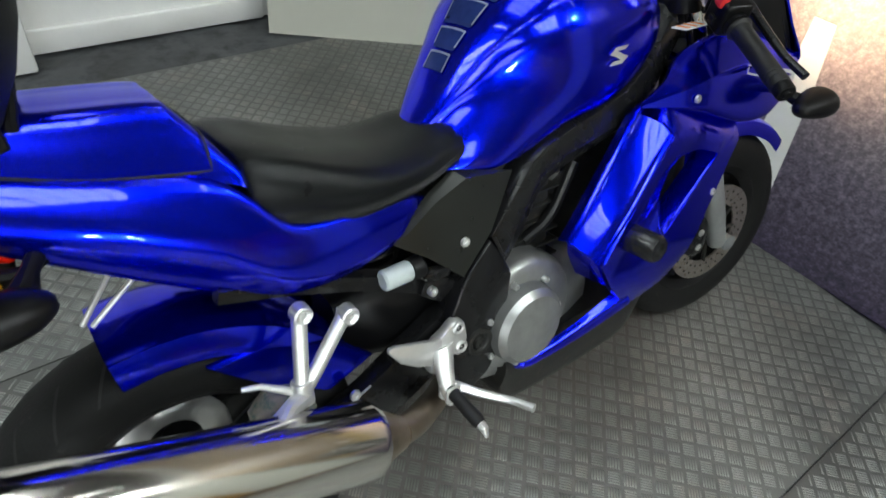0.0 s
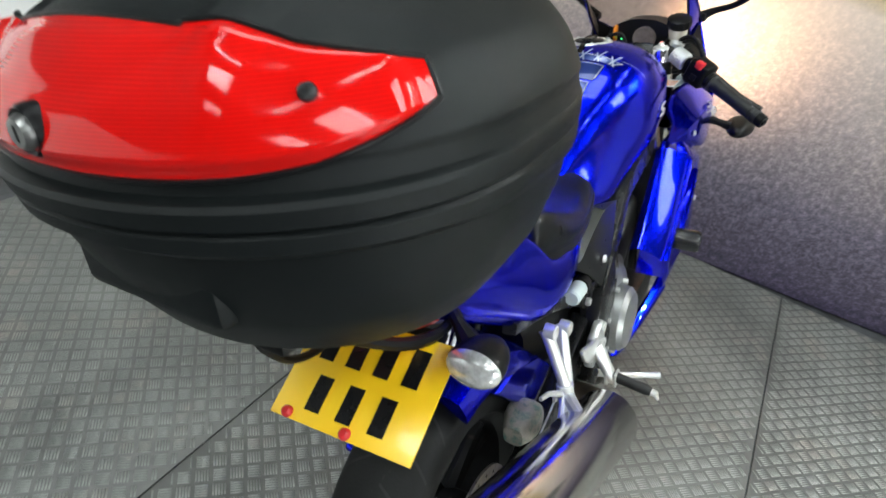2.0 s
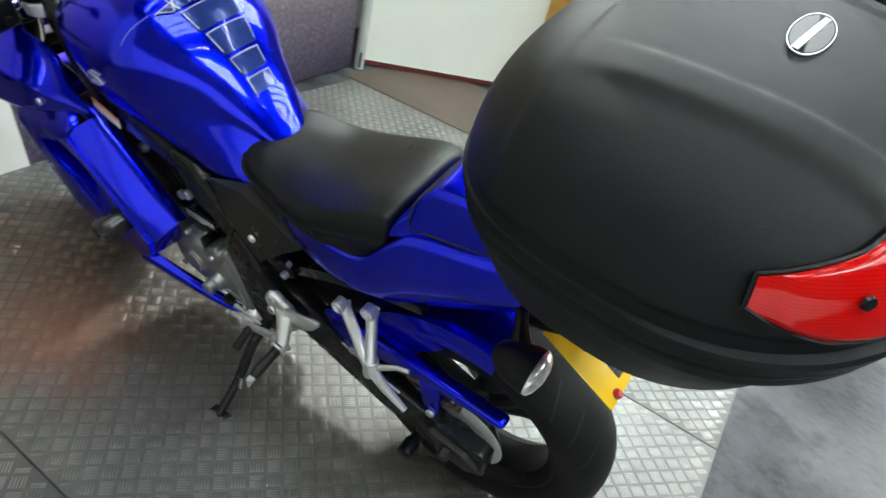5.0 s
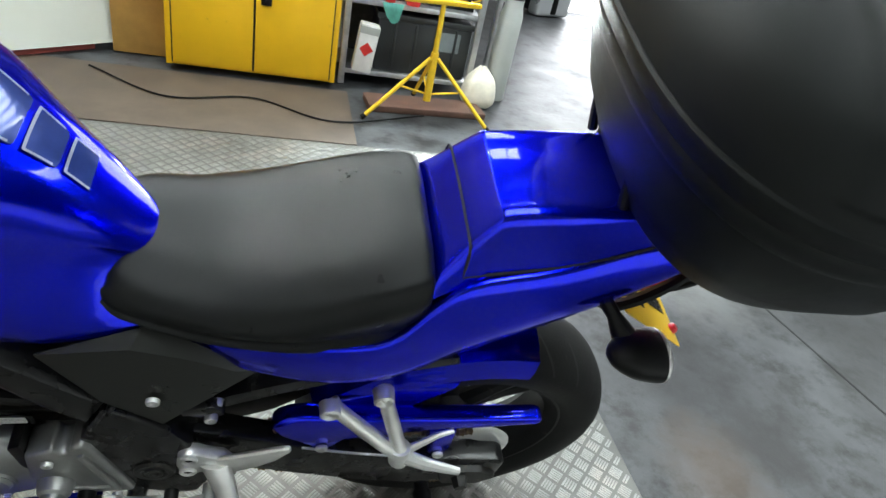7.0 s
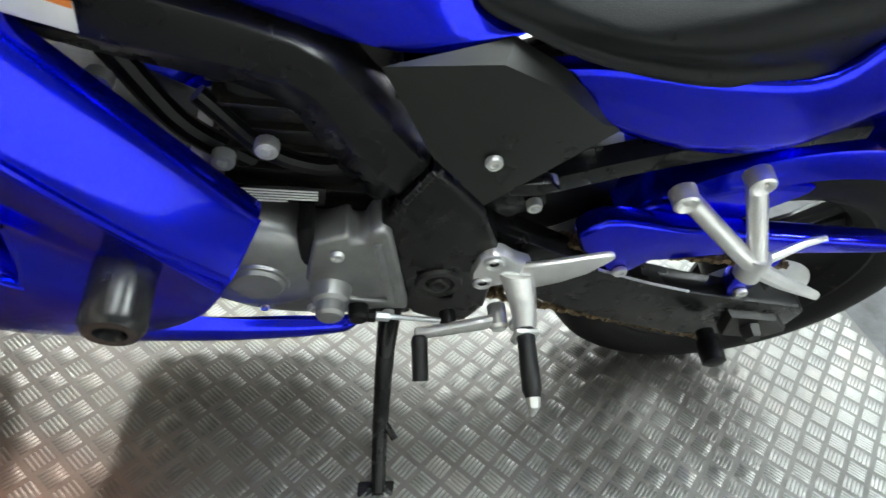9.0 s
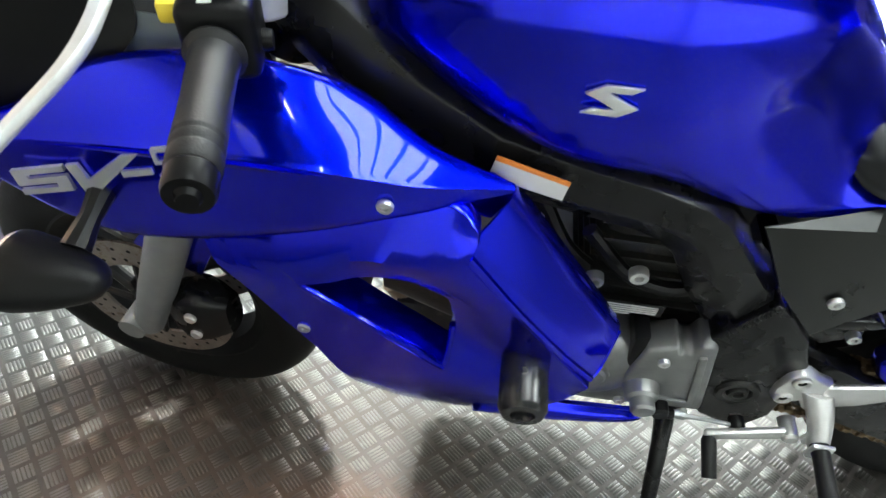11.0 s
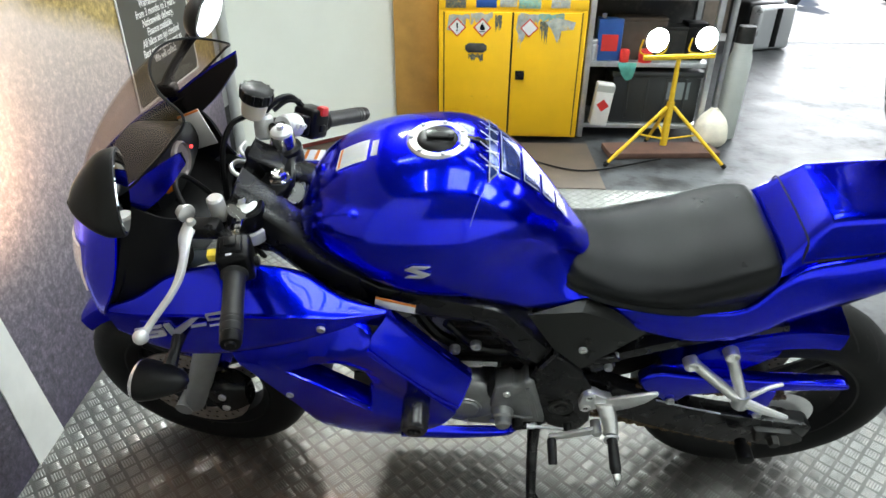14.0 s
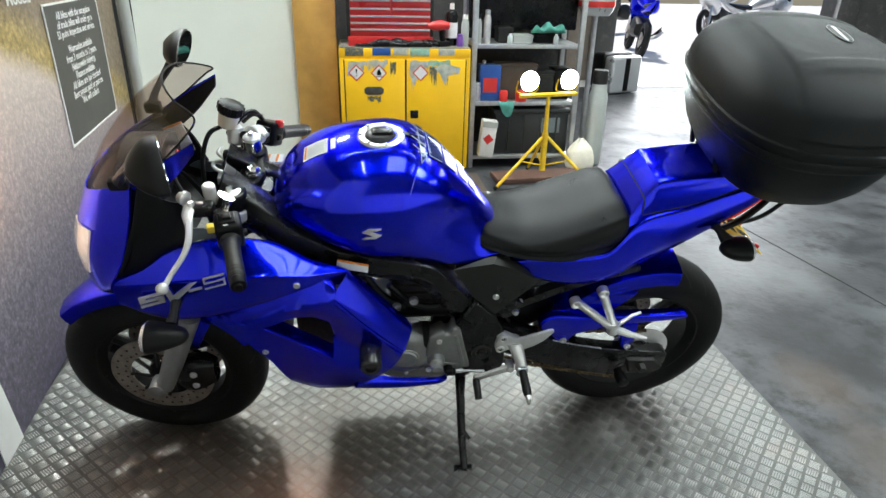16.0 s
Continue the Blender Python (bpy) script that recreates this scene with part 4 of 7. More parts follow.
for b in ((-3.85, -8.6, 255, M_blue, "blue sports motorcycle parked in the doorway"), (-5.9, -13.2, 30, M_dark, "dark motorcycle parked in the yard"), (-8.0, -12.8, 35, M_silver, "silver motorcycle parked in the yard"), (-4.5, -13.9, 20, M_dark, "dark scooter-like motorcycle parked in the yard"), (-5.6, -9.2, 200, M_silver, "grey motorcycle parked by the door"), (-5.6, -4.2, 60, M_dark, "dark naked motorcycle parked in the workshop"), (-8.2, -5.0, 40, M_dark, "dark motorcycle parked in the workshop")):
    far_bike(*b)
structure("floor_joint", moved(box(0, 2.6, -.004, .004, -.0085, -.0065, 0), pose(-1.40, -1.45, 0, 0, 0, 98)), M_groove, "dark joint in the concrete floor", "floor joint")
helm = thing("helmet", "silver and red crash helmet on a shelf", "helmet", pose(-.90, -2.95, 1.16))
part("helmet_shell", loft([[(.13 * r * math.cos(a), .11 * r * math.sin(a), z) for a in [k * math.pi / 8 for k in range(16)]] for z, r in ((-.10, .75), (-.05, .98), (.03, 1.0), (.09, .75), (.12, .3), (.125, .05))], 16, 32), M_silver, helm)
part("visor_band", loft([[(.132 * r * math.cos(a), .112 * r * math.sin(a), z) for a in [k * math.pi / 8 for k in range(16)]] for z, r in ((-.04, 1.0), (-.02, 1.02), (.0, 1.01))], 6, 32), M_redhaz, helm)
part("helmet_stand", tube([(0, 0, -.10), (0, 0, -1.16)], .02, 10), M_steel, helm)

# ---- motorcycle ----
LEAN = 17.0
BIKE = pose(0, -0.045, 0.005, -LEAN, 0, 0)
bike = thing("motorcycle", "blue half-faired sports motorcycle leaning on its side stand, tail light on", "motorcycle", BIKE)


def both(name, make, mat, label="", parent=None, sharp=35):
    """The same part on the left and, mirrored, on the right."""
    a = part(name, make(), mat, parent or bike, label, sharp)
    b = part(name, mirrored(make()), mat, parent or bike, label, sharp)
    return a, b


def field(ctrl):
    """y over (x, z) by inverse-distance weights from (x, z, y) triples."""
    c = np.array(ctrl, float)

    def f(x, z):
        d = (c[:, 0] - x) ** 2 + (c[:, 1] - z) ** 2 + 2e-4
        w = 1 / d ** 1.5
        return float((w * c[:, 2]).sum() / w.sum())
    return f


def resample(loop, n):
    p = np.array(loop + [loop[0]], float)
    s = np.r_[0, np.cumsum(np.hypot(*np.diff(p, axis=0).T))]
    t = np.linspace(0, s[-1], n, endpoint=False)
    return list(zip(np.interp(t, s, p[:, 0]), np.interp(t, s, p[:, 1])))


def panel(outline, y, thick=0.006, n=72, shrink=(1.0, 0.93, 0.75, 0.5, 0.25, 0.05), rim=0.006, hole=None):
    """A closed body panel in the x-z plane with y from a field; its rim turns inwards. hole: an inner loop left open."""
    yf = y if callable(y) else (lambda a, b: y)
    out = resample(outline, n)
    rings = []
    if hole:
        inn = resample(hole, n)
        k = int(np.argmin([(inn[i][0] - out[0][0]) ** 2 + (inn[i][1] - out[0][1]) ** 2 for i in range(n)]))
        inn = inn[k:] + inn[:k]
        mixes = [(0.0, -0.03), (0.0, -rim), (0.03, 0.0), (0.3, 0.0), (0.6, 0.0), (0.95, 0.0), (1.0, -rim), (1.0, -0.05)]
        for f, dy in mixes:
            rings.append([(a + (c - a) * f, yf(a + (c - a) * f, b + (d - b) * f) + dy, b + (d - b) * f) for (a, b), (c, d) in zip(out, inn)])
        return thickened(skin(rings, cap=False), 0.002)
    cx, cz = np.mean([p[0] for p in out]), np.mean([p[1] for p in out])
    rings.append([(a, yf(a, b) - thick - rim, b) for a, b in out])
    for i, f in enumerate(shrink):
        rings.append([(cx + (a - cx) * f, yf(cx + (a - cx) * f, cz + (b - cz) * f) - (rim if i == 0 else 0), cz + (b - cz) * f) for a, b in out])
    return skin(rings, cap=True)


# wheels
def tyre(r, w, seg=72):
    prof = []
    for i in range(17):
        a = math.pi * (i / 16 - 0.5)
        prof.append((r - 0.052 + 0.052 * max(0, math.cos(a)) ** 0.8, w * math.sin(a)))
    prof = [(r - 0.095, -w * 0.8), (r - 0.075, -w * 0.97)] + prof + [(r - 0.075, w * 0.97), (r - 0.095, w * 0.8)]
    return lathe(prof, "y", seg, closed=True)


def groove_cuts(r, w, count):
    """Raised-edge dark sipes across the tread, as thin curved strips."""
    bm = bmesh.new()
    for i in range(count):
        for s in (-1, 1):
            prev = None
            a0 = 2 * math.pi * (i + (0.5 if s > 0 else 0)) / count
            for k in range(8):
                u = 0.12 + 0.68 * k / 7
                al = u * math.pi / 2
                rr = r - 0.052 + 0.052 * math.cos(al) ** 0.8 + 0.0008
                yy = s * w * math.sin(al)
                a = a0 + 0.22 * u
                hw = 0.010 * (1 - 0.6 * abs(u - 0.45))
                v = [bm.verts.new((rr * math.cos(a + d), yy, rr * math.sin(a + d))) for d in (-hw, hw)]
                if prev:
                    bm.faces.new((prev[0], prev[1], v[1], v[0]))
                prev = v
    return bm


def wheel(name, r, w, centre, parent, turn=Matrix()):
    hub = new(name)
    hub.parent = parent
    hub.matrix_basis = turn @ Matrix.Translation(centre)
    t = part("tyre", tyre(r, w), M_rubber, hub, "worn black road tyre")
    part("tread_groove", groove_cuts(r, w, 26), M_groove, t)["kind"] = "stuff"
    rr = r - 0.095
    part("rim", lathe([(rr + .012, -w * .82), (rr + .012, -w * .7), (rr - .012, -w * .55), (rr - .02, 0), (rr - .012, w * .55), (rr + .012, w * .7), (rr + .012, w * .82), (rr - .004, w * .8), (rr - .026, w * .5), (rr - .03, 0), (rr - .026, -w * .5), (rr - .004, -w * .8)], "y", 64, closed=True), M_rim, hub, "black painted cast rim")
    part("hub", lathe([(0.03, -.07), (.045, -.06), (.045, -.02), (.038, 0), (.045, .02), (.045, .06), (.03, .07)], "y", 32), M_rim, hub)
    for k in range(3):
        a = 2 * math.pi * k / 3 + 0.35
        for d in (-0.13, 0.13):
            b = a + d
            p0 = Vector((0.03 * math.cos(a), 0, 0.03 * math.sin(a)))
            p1 = Vector(((rr - .015) * math.cos(b), 0, (rr - .015) * math.sin(b)))
            bm = tube([p0, p0.lerp(p1, .5), p1], [.022, .015, .017], 8)
            part("spoke", bm, M_rim, hub)
    return hub


def disc(parent, r, y, holes=28):
    d = part("brake_disc", lathe([(r * .62, y - .0025), (r, y - .0025), (r, y + .0025), (r * .62, y + .0025)], "y", 64, closed=True), M_disc, parent, "worn drilled steel brake disc")
    bm = bmesh.new()
    for i in range(holes * 2):
        a = 2 * math.pi * i / (holes * 2)
        q = r * (.72 if i % 2 else .88)
        for s in (-1, 1):
            vs = [bm.verts.new((q * math.cos(a) + .004 * math.cos(t), y + s * .003, q * math.sin(a) + .004 * math.sin(t))) for t in (0, 1.05, 2.1, 3.14, 4.19, 5.24)]
            bm.faces.new(vs)
    part("disc_hole", bm, M_groove, d)
    for i in range(8):
        a = 2 * math.pi * i / 8
        part("disc_carrier", tube([(.035 * math.cos(a - .25), y, .035 * math.sin(a - .25)), (r * .64 * math.cos(a), y, r * .64 * math.sin(a))], .006, 6), M_dark, d)
    return d


AX_F, AX_R = Vector((1.43, 0, 0.288)), Vector((0, 0, 0.312))
STEER = Matrix.Translation((1.10, 0, 0.95)) @ Matrix.Rotation(radians(-7), 4, Vector((-math.sin(radians(24.3)), 0, math.cos(radians(24.3))))) @ Matrix.Translation((-1.10, 0, -0.95))
front_wheel = wheel("front_wheel", 0.290, 0.060, AX_F, bike, STEER)
for s in (-1, 1):
    disc(front_wheel, 0.145, s * 0.066)
rear_wheel = wheel("rear_wheel", 0.307, 0.078, AX_R, bike)
disc(rear_wheel, 0.115, -0.085, 20)
part("sprocket", lathe([(.05, .088), (.098, .088), (.104, .091), (.098, .094), (.05, .094)], "y", 44, closed=True), M_alu, rear_wheel, "toothed steel sprocket")


def front(name, bm, mat, label="", sharp=35):
    """A part that turns with the steering."""
    return part(name, moved(bm, STEER), mat, bike, label, sharp)


# fork, yokes, fender
for s in (-1, 1):
    y = 0.105 * s
    top = Vector((1.128, y, 0.962))
    dirv = (Vector((1.405, y, 0.30)) - top).normalized()
    front("fork_tube", tube([top, top + dirv * .45], .0215, 20), M_chrome, "chromed fork tube")
    front("fork_slider", tube([top + dirv * .42, top + dirv * .43, top + dirv * .62, top + dirv * .66, top + dirv * .735], [.031, .031, .029, .027, .024], 20), M_forkgrey, "grey cast fork slider")
    front("axle_clamp", tube([(1.43, y * .8, .288), (1.43, y * 1.25, .288)], .022, 16), M_forkgrey)
    front("brake_caliper", loft([oval(1.262, .338, .022, .040, 3, 3, 12, y * .78), oval(1.300, .333, .037, .058, 3, 3, 12, y * .78), oval(1.335, .327, .037, .064, 3, 3, 12, y * .78), oval(1.368, .320, .020, .045, 3, 3, 12, y * .78)], 8, 24), M_black, "black two-piston brake caliper")
    front("caliper_bracket", slab([(1.40, .40), (1.375, .41), (1.34, .37), (1.35, .335), (1.385, .33)], y * .92, y * .98, .003), M_forkgrey, "grey caliper bracket")
    for dz in (-.022, .022):
        front("caliper_bolt", lathe([(0, .006), (.008, .006), (.010, .003), (.010, -.002), (0, -.002)], "y", 10, (1.315, y * .78 + .037 * s, .331 + dz)), M_alu)
front("lower_yoke", box(1.17, 1.235, -.135, .135, .76, .79, .01), M_black)
front("fender", loft([[(1.43 + (.315 + e) * math.cos(a), y, .288 + (.315 + e) * math.sin(a)) for y, e in ((-.068, -.03), (-.06, .004), (-.03, .014), (0, .018), (.03, .014), (.06, .004), (.068, -.03), (.06, -.026), (.03, .004), (0, .008), (-.03, .004), (-.06, -.026))] for a in [radians(v) for v in (44, 58, 76, 97, 120, 140, 152)]], 26, 24), M_blue, "blue front mudguard")
for s in (-1, 1):
    front("fender_stay", slab([(1.40, .46), (1.33, .56), (1.25, .52), (1.30, .42)], .075 * s, .082 * s, .002), M_blue)

# handlebars and yoke, as they stand with the steering turned a little
CAP_L, CAP_R, STEM = (1.139, .082), (1.106, -.098), (1.096, -.006)
YOKE_Z = .950
part("top_yoke", slab([(1.172, .070), (1.176, .092), (1.160, .114), (1.135, .120), (1.112, .108), (1.103, .082), (1.098, .050), (1.078, .022), (1.070, -.010), (1.076, -.040), (1.082, -.066), (1.072, -.090), (1.078, -.116), (1.100, -.132), (1.126, -.128), (1.142, -.108), (1.140, -.082), (1.128, -.058), (1.128, -.020), (1.142, .024), (1.156, .050)], YOKE_Z - .022, YOKE_Z, .006, 3, "z"), M_gloss, bike, "gloss black top yoke")
part("yoke_clamp", lathe([(.024, .012), (.033, .012), (.036, .008), (.036, -.026), (.024, -.026)], "z", 32, (*CAP_L, YOKE_Z), True), M_gloss, bike, "black fork clamp")
part("yoke_clamp", lathe([(.024, .006), (.032, .006), (.034, .002), (.034, -.026), (.024, -.026)], "z", 32, (*CAP_R, YOKE_Z), True), M_gloss, bike, "black fork clamp")
part("fork_cap", lathe([(0, .022), (.006, .022), (.008, .018), (.019, .016), (.0245, .013), (.026, .006), (.026, -.02), (0, -.02)], "z", 36, (*CAP_L, YOKE_Z)), M_satin, bike, "silver fork cap")
part("fork_cap", lathe([(0, .052), (.006, .052), (.008, .048), (.016, .047), (.021, .043), (.022, .036), (0, .036)], "z", 36, (*CAP_R, YOKE_Z)), M_satin, bike, "silver fork cap")
part("fork_top", lathe([(0, .038), (.0225, .038), (.0235, .034), (.0235, -.02), (0, -.02)], "z", 36, (*CAP_R, YOKE_Z)), M_chrome, bike, "chromed fork top")
part("cap_hexagon", lathe([(0, .026), (.0065, .026), (.0075, .024), (.0075, .018), (0, .018)], "z", 6, (*CAP_L, YOKE_Z)), M_alu, bike)
part("cap_hexagon", lathe([(0, .056), (.0065, .056), (.0075, .054), (.0075, .048), (0, .048)], "z", 6, (*CAP_R, YOKE_Z)), M_alu, bike)
part("stem_nut", merged(lathe([(.008, .012), (.012, .014), (.015, .010), (.016, .002), (.022, .001), (.023, -.004), (.008, -.004)], "z", 6, (*STEM, YOKE_Z + .002), True), lathe([(0, .006), (.008, .006), (.009, -.004), (0, -.004)], "z", 16, (*STEM, YOKE_Z + .002))), M_chrome, bike, "chromed steering stem nut")
part("yoke_mark", slab([(1.128, .028), (1.120, .036), (1.116, .030), (1.122, .022), (1.116, .018), (1.124, .010), (1.129, .016), (1.124, .023)], YOKE_Z + .0002, YOKE_Z + .0012, 0, 1, "z"), M_silver, bike, "small silver mark")
part("ignition_lock", merged(lathe([(.010, .012), (.019, .012), (.022, .008), (.022, -.03), (.010, -.03)], "z", 24, (1.152, -.040, YOKE_Z - .004), True), lathe([(0, .006), (.010, .006), (.010, -.02), (0, -.02)], "z", 16, (1.152, -.040, YOKE_Z - .004))), M_dark, bike, "ignition lock")
part("cable_guide", merged(tube([(1.150, -.010, .945), (1.176, -.004, .960), (1.190, -.022, .962), (1.186, -.045, .958), (1.165, -.055, .948)], .0045, 8, 24), tube([(1.165, -.060, .948), (1.185, -.070, .965), (1.178, -.090, .972)], .004, 8, 14), box(1.158, 1.180, -.018, .012, .925, .948, .004)), M_alu, bike, "silver cable guide bracket")
part("lock_bezel", box(1.150, 1.172, -.075, -.050, .935, .975, .005), M_plastic, bike)
for y in (-.030, .054):
    part("frame_bolt", merged(lathe([(.006, .004), (.012, .006), (.014, .003), (.014, -.006), (.006, -.006)], "z", 24, (1.072, y, .911), True), lathe([(0, .002), (.006, .002), (.006, -.004), (0, -.004)], "z", 12, (1.072, y, .911))), M_satin, bike, "silver washer and bolt")


def bar_frame(a, b):
    """Local x along a bar from a to b, z upwards."""
    d = (b - a).normalized()
    side = Vector((0, 0, 1)).cross(d).normalized()
    up = d.cross(side)
    return Matrix.Translation(a) @ Matrix((d, side, up)).transposed().to_4x4()


def ribbed_grip(length):
    """A smooth moulded grip: a flange, a slightly waisted body and two fine rings near its end."""
    prof = [(.0, -.001), (.0225, .0), (.0235, .004), (.019, .009), (.0180, .020), (.0172, length * .5), (.0178, length - .030)]
    for x in (length - .028, length - .018):
        prof += [(.0178, x), (.0168, x + .0015), (.0168, x + .003), (.0180, x + .0045)]
    prof += [(.0180, length - .003), (.016, length), (0, length)]
    return lathe(prof, "x", 20)


for s, a, b in ((1, Vector((1.150, .112, .926)), Vector((1.092, .354, .928))), (-1, Vector((1.122, -.118, .985)), Vector((.999, -.384, .840)))):
    F = bar_frame(a, b)
    L_ = (b - a).length
    g0 = .105 if s > 0 else .155
    part("bar_tube", moved(tube([(-.01, 0, 0), (L_ - .02, 0, 0)], .011, 14), F), M_dark, bike)
    part("grip", moved(ribbed_grip(L_ - g0 - .018), F @ Matrix.Translation((g0, 0, 0))), M_rubber2, bike, "smooth black rubber grip")
    part("bar_end", moved(lathe([(0, .026), (.007, .026), (.009, .022), (.0155, .022), (.017, .018), (.017, .004), (.014, 0), (0, 0)], "x", 20), F @ Matrix.Translation((L_ - .020, 0, 0))), M_gloss, bike, "black bar end weight")
    if s > 0:
        part("bar_clamp", lathe([(.026, .014), (.034, .014), (.037, .010), (.037, -.012), (.034, -.016), (.026, -.016)], "z", 32, (*CAP_L, .906), True), M_satin, bike, "silver clip-on bar clamp")
        hs = part("switch_housing", moved(merged(box(.038, .100, -.027, .030, -.032, .032, .010, 3), box(.050, .088, -.018, .018, .030, .038, .004)), F), M_gloss, bike, "black left switch housing")
        part("dip_switch", moved(box(.058, .078, -.010, .010, .037, .044, .003), F), M_plastic, hs)
        part("horn_button", moved(lathe([(0, .008), (.008, .008), (.009, .004), (.009, 0), (0, 0)], "y", 16, (.07, .030, -.012)), F), M_plastic, hs)
        part("choke_switch", moved(box(.060, .078, -.043, -.026, .006, .024, .004), F), M_yellow2, hs, "small yellow choke switch")
        part("switch_mark", moved(box(.080, .092, -.008, .002, .0321, .0328, 0), F), M_white, hs)
        part("bar_collar", moved(merged(lathe([(.011, .0), (.018, .0), (.018, .012), (.011, .012)], "x", 20, (.024, 0, 0), True), lathe([(.011, .0), (.0165, .0), (.0165, .008), (.011, .008)], "x", 20, (.012, 0, 0), True)), F), M_chrome, bike, "bright bar collar")
    else:
        part("bar_clamp", moved(lathe([(.011, -.022), (.021, -.022), (.024, -.018), (.024, .018), (.021, .022), (.011, .022)], "x", 28, (.042, 0, 0), True), F), M_satin, bike, "silver brake clamp")
        for bx in (.036, .050):
            part("clamp_bolt", moved(bolt((bx, -.024, .006), .006, .008, -1), F), M_alu, bike)
        hs = part("switch_housing", moved(merged(box(.084, .142, -.028, .028, -.030, .034, .009, 3), box(.068, .086, -.021, .021, -.021, .021, .006)), F), M_gloss, bike, "black right switch housing")
        part("kill_switch", moved(box(.104, .126, -.034, -.016, .020, .040, .004), F), M_redsw, hs, "red kill switch")
        part("start_button", moved(box(.106, .124, -.034, -.026, -.014, .002, .003), F), M_plastic, hs)
        part("throttle_collar", moved(lathe([(.011, .0), (.022, .0), (.023, .010), (.011, .010)], "x", 20, (.143, 0, 0), True), F), M_plastic, bike)
part("bar_riser", tube([(1.118, -.108, .935), (1.121, -.117, .985)], .013, 14), M_black, bike, "black bar bracket")
# clutch side: lever with its broad blade, perch and adjuster; silver post beside the fork
part("clutch_post", merged(lathe([(0, .048), (.011, .048), (.0145, .044), (.015, .0), (.012, -.004), (0, -.004)], "z", 24, (1.178, .098, .945))), M_satin, bike, "short silver post")
part("post_foot", lathe([(0, .016), (.016, .016), (.018, .012), (.018, -.03), (0, -.03)], "z", 20, (1.178, .098, .930)), M_gloss, bike)


def lever_blade(rows):
    """A flat forged lever: centre, half width and half thickness along its length."""
    pts = spline([(x, y, z, w, h) for x, y, z, w, h in rows], 30)
    rings = []
    for i, p in enumerate(pts):
        a_, b_ = Vector(pts[max(i - 1, 0)][:3]), Vector(pts[min(i + 1, 29)][:3])
        t = (b_ - a_).normalized()
        across = t.cross(Vector((0, 0, 1))).normalized()
        up = across.cross(t)
        rings.append([Vector(p[:3]) + across * p[3] * c + up * p[4] * s_ for c, s_ in ((1, .3), (.6, 1), (0, 1.1), (-.6, 1), (-1, .3), (-1, -.3), (-.6, -1), (0, -1.1), (.6, -1), (1, -.3))])
    return skin(rings)


part("clutch_lever", lever_blade([(1.216, .135, .962, .013, .006), (1.216, .165, .960, .0115, .006), (1.208, .200, .954, .0075, .0055), (1.205, .240, .945, .007, .0055), (1.212, .270, .935, .006, .005), (1.228, .300, .922, .0055, .005), (1.240, .330, .913, .006, .005)]), M_satin, bike, "polished alloy clutch lever", 40)
part("lever_ball", lathe([(0, .0125), (.007, .0105), (.011, .006), (.0125, 0), (.011, -.006), (.007, -.0105), (0, -.0125)], "z", 20, (1.244, .336, .911)), M_satin, bike, "round lever end")
part("lever_perch", merged(box(1.165, 1.222, .118, .150, .938, .968, .007), tube([(1.165, .135, .945), (1.145, .150, .930)], .012, 10)), M_black, bike, "black lever perch")
part("clutch_adjuster", moved(merged(lathe([(0, .012), (.010, .012), (.013, .009), (.013, .002), (.0165, .0), (.0165, -.006), (.010, -.010), (0, -.010)], "x", 14)), Matrix.Translation((1.232, .112, .968)) @ Matrix.Rotation(radians(-35), 4, "Z")), M_satin, bike, "knurled clutch adjuster")
part("lever_pivot", lathe([(0, .010), (.006, .010), (.008, .006), (.008, -.012), (0, -.012)], "z", 12, (1.212, .138, .966)), M_alu, bike)
# brake side
part("brake_lever", tube([(1.165, -.150, .975), (1.160, -.20, .940), (1.130, -.26, .905), (1.100, -.32, .872), (1.085, -.37, .848)], [.011, .010, .0085, .0075, .008], 10, 24), M_black, bike, "black brake lever")
POT = Matrix.Translation((1.166, -.126, 1.006)) @ Matrix.Rotation(radians(-20), 4, "Y") @ Matrix.Rotation(radians(6), 4, "X")
part("brake_reservoir", moved(lathe([(0, .0), (.018, .0), (.022, .004), (.025, .030), (.025, .040), (0, .040)], "z", 28), POT), M_cream3, bike, "cream translucent brake-fluid reservoir")
cap_ob = part("reservoir_cap", moved(lathe([(0, .064), (.024, .064), (.030, .060), (.031, .044), (.029, .038), (0, .038)], "z", 32), POT), M_plastic, bike, "black ribbed reservoir cap")
for k in range(12):
    part("cap_rib", moved(box(.0295 * math.cos(k * .524) - .003, .0295 * math.cos(k * .524) + .003, .0295 * math.sin(k * .524) - .003, .0295 * math.sin(k * .524) + .003, .042, .061, .001), POT), M_plastic, cap_ob)
part("master_cylinder", tube([(1.150, -.120, .958), (1.150, -.122, .964), (1.148, -.132, 1.000), (1.148, -.134, 1.006)], [.014, .019, .019, .013], 18), M_satin, bike, "silver brake master cylinder")
part("reservoir_bracket", merged(slab([(1.15, 1.0), (1.17, 1.02), (1.165, 1.03), (1.14, 1.01)], -.150, -.145, .001), tube([(1.15, -.147, .99), (1.168, -.147, 1.024)], .004, 8)), M_steel, bike)
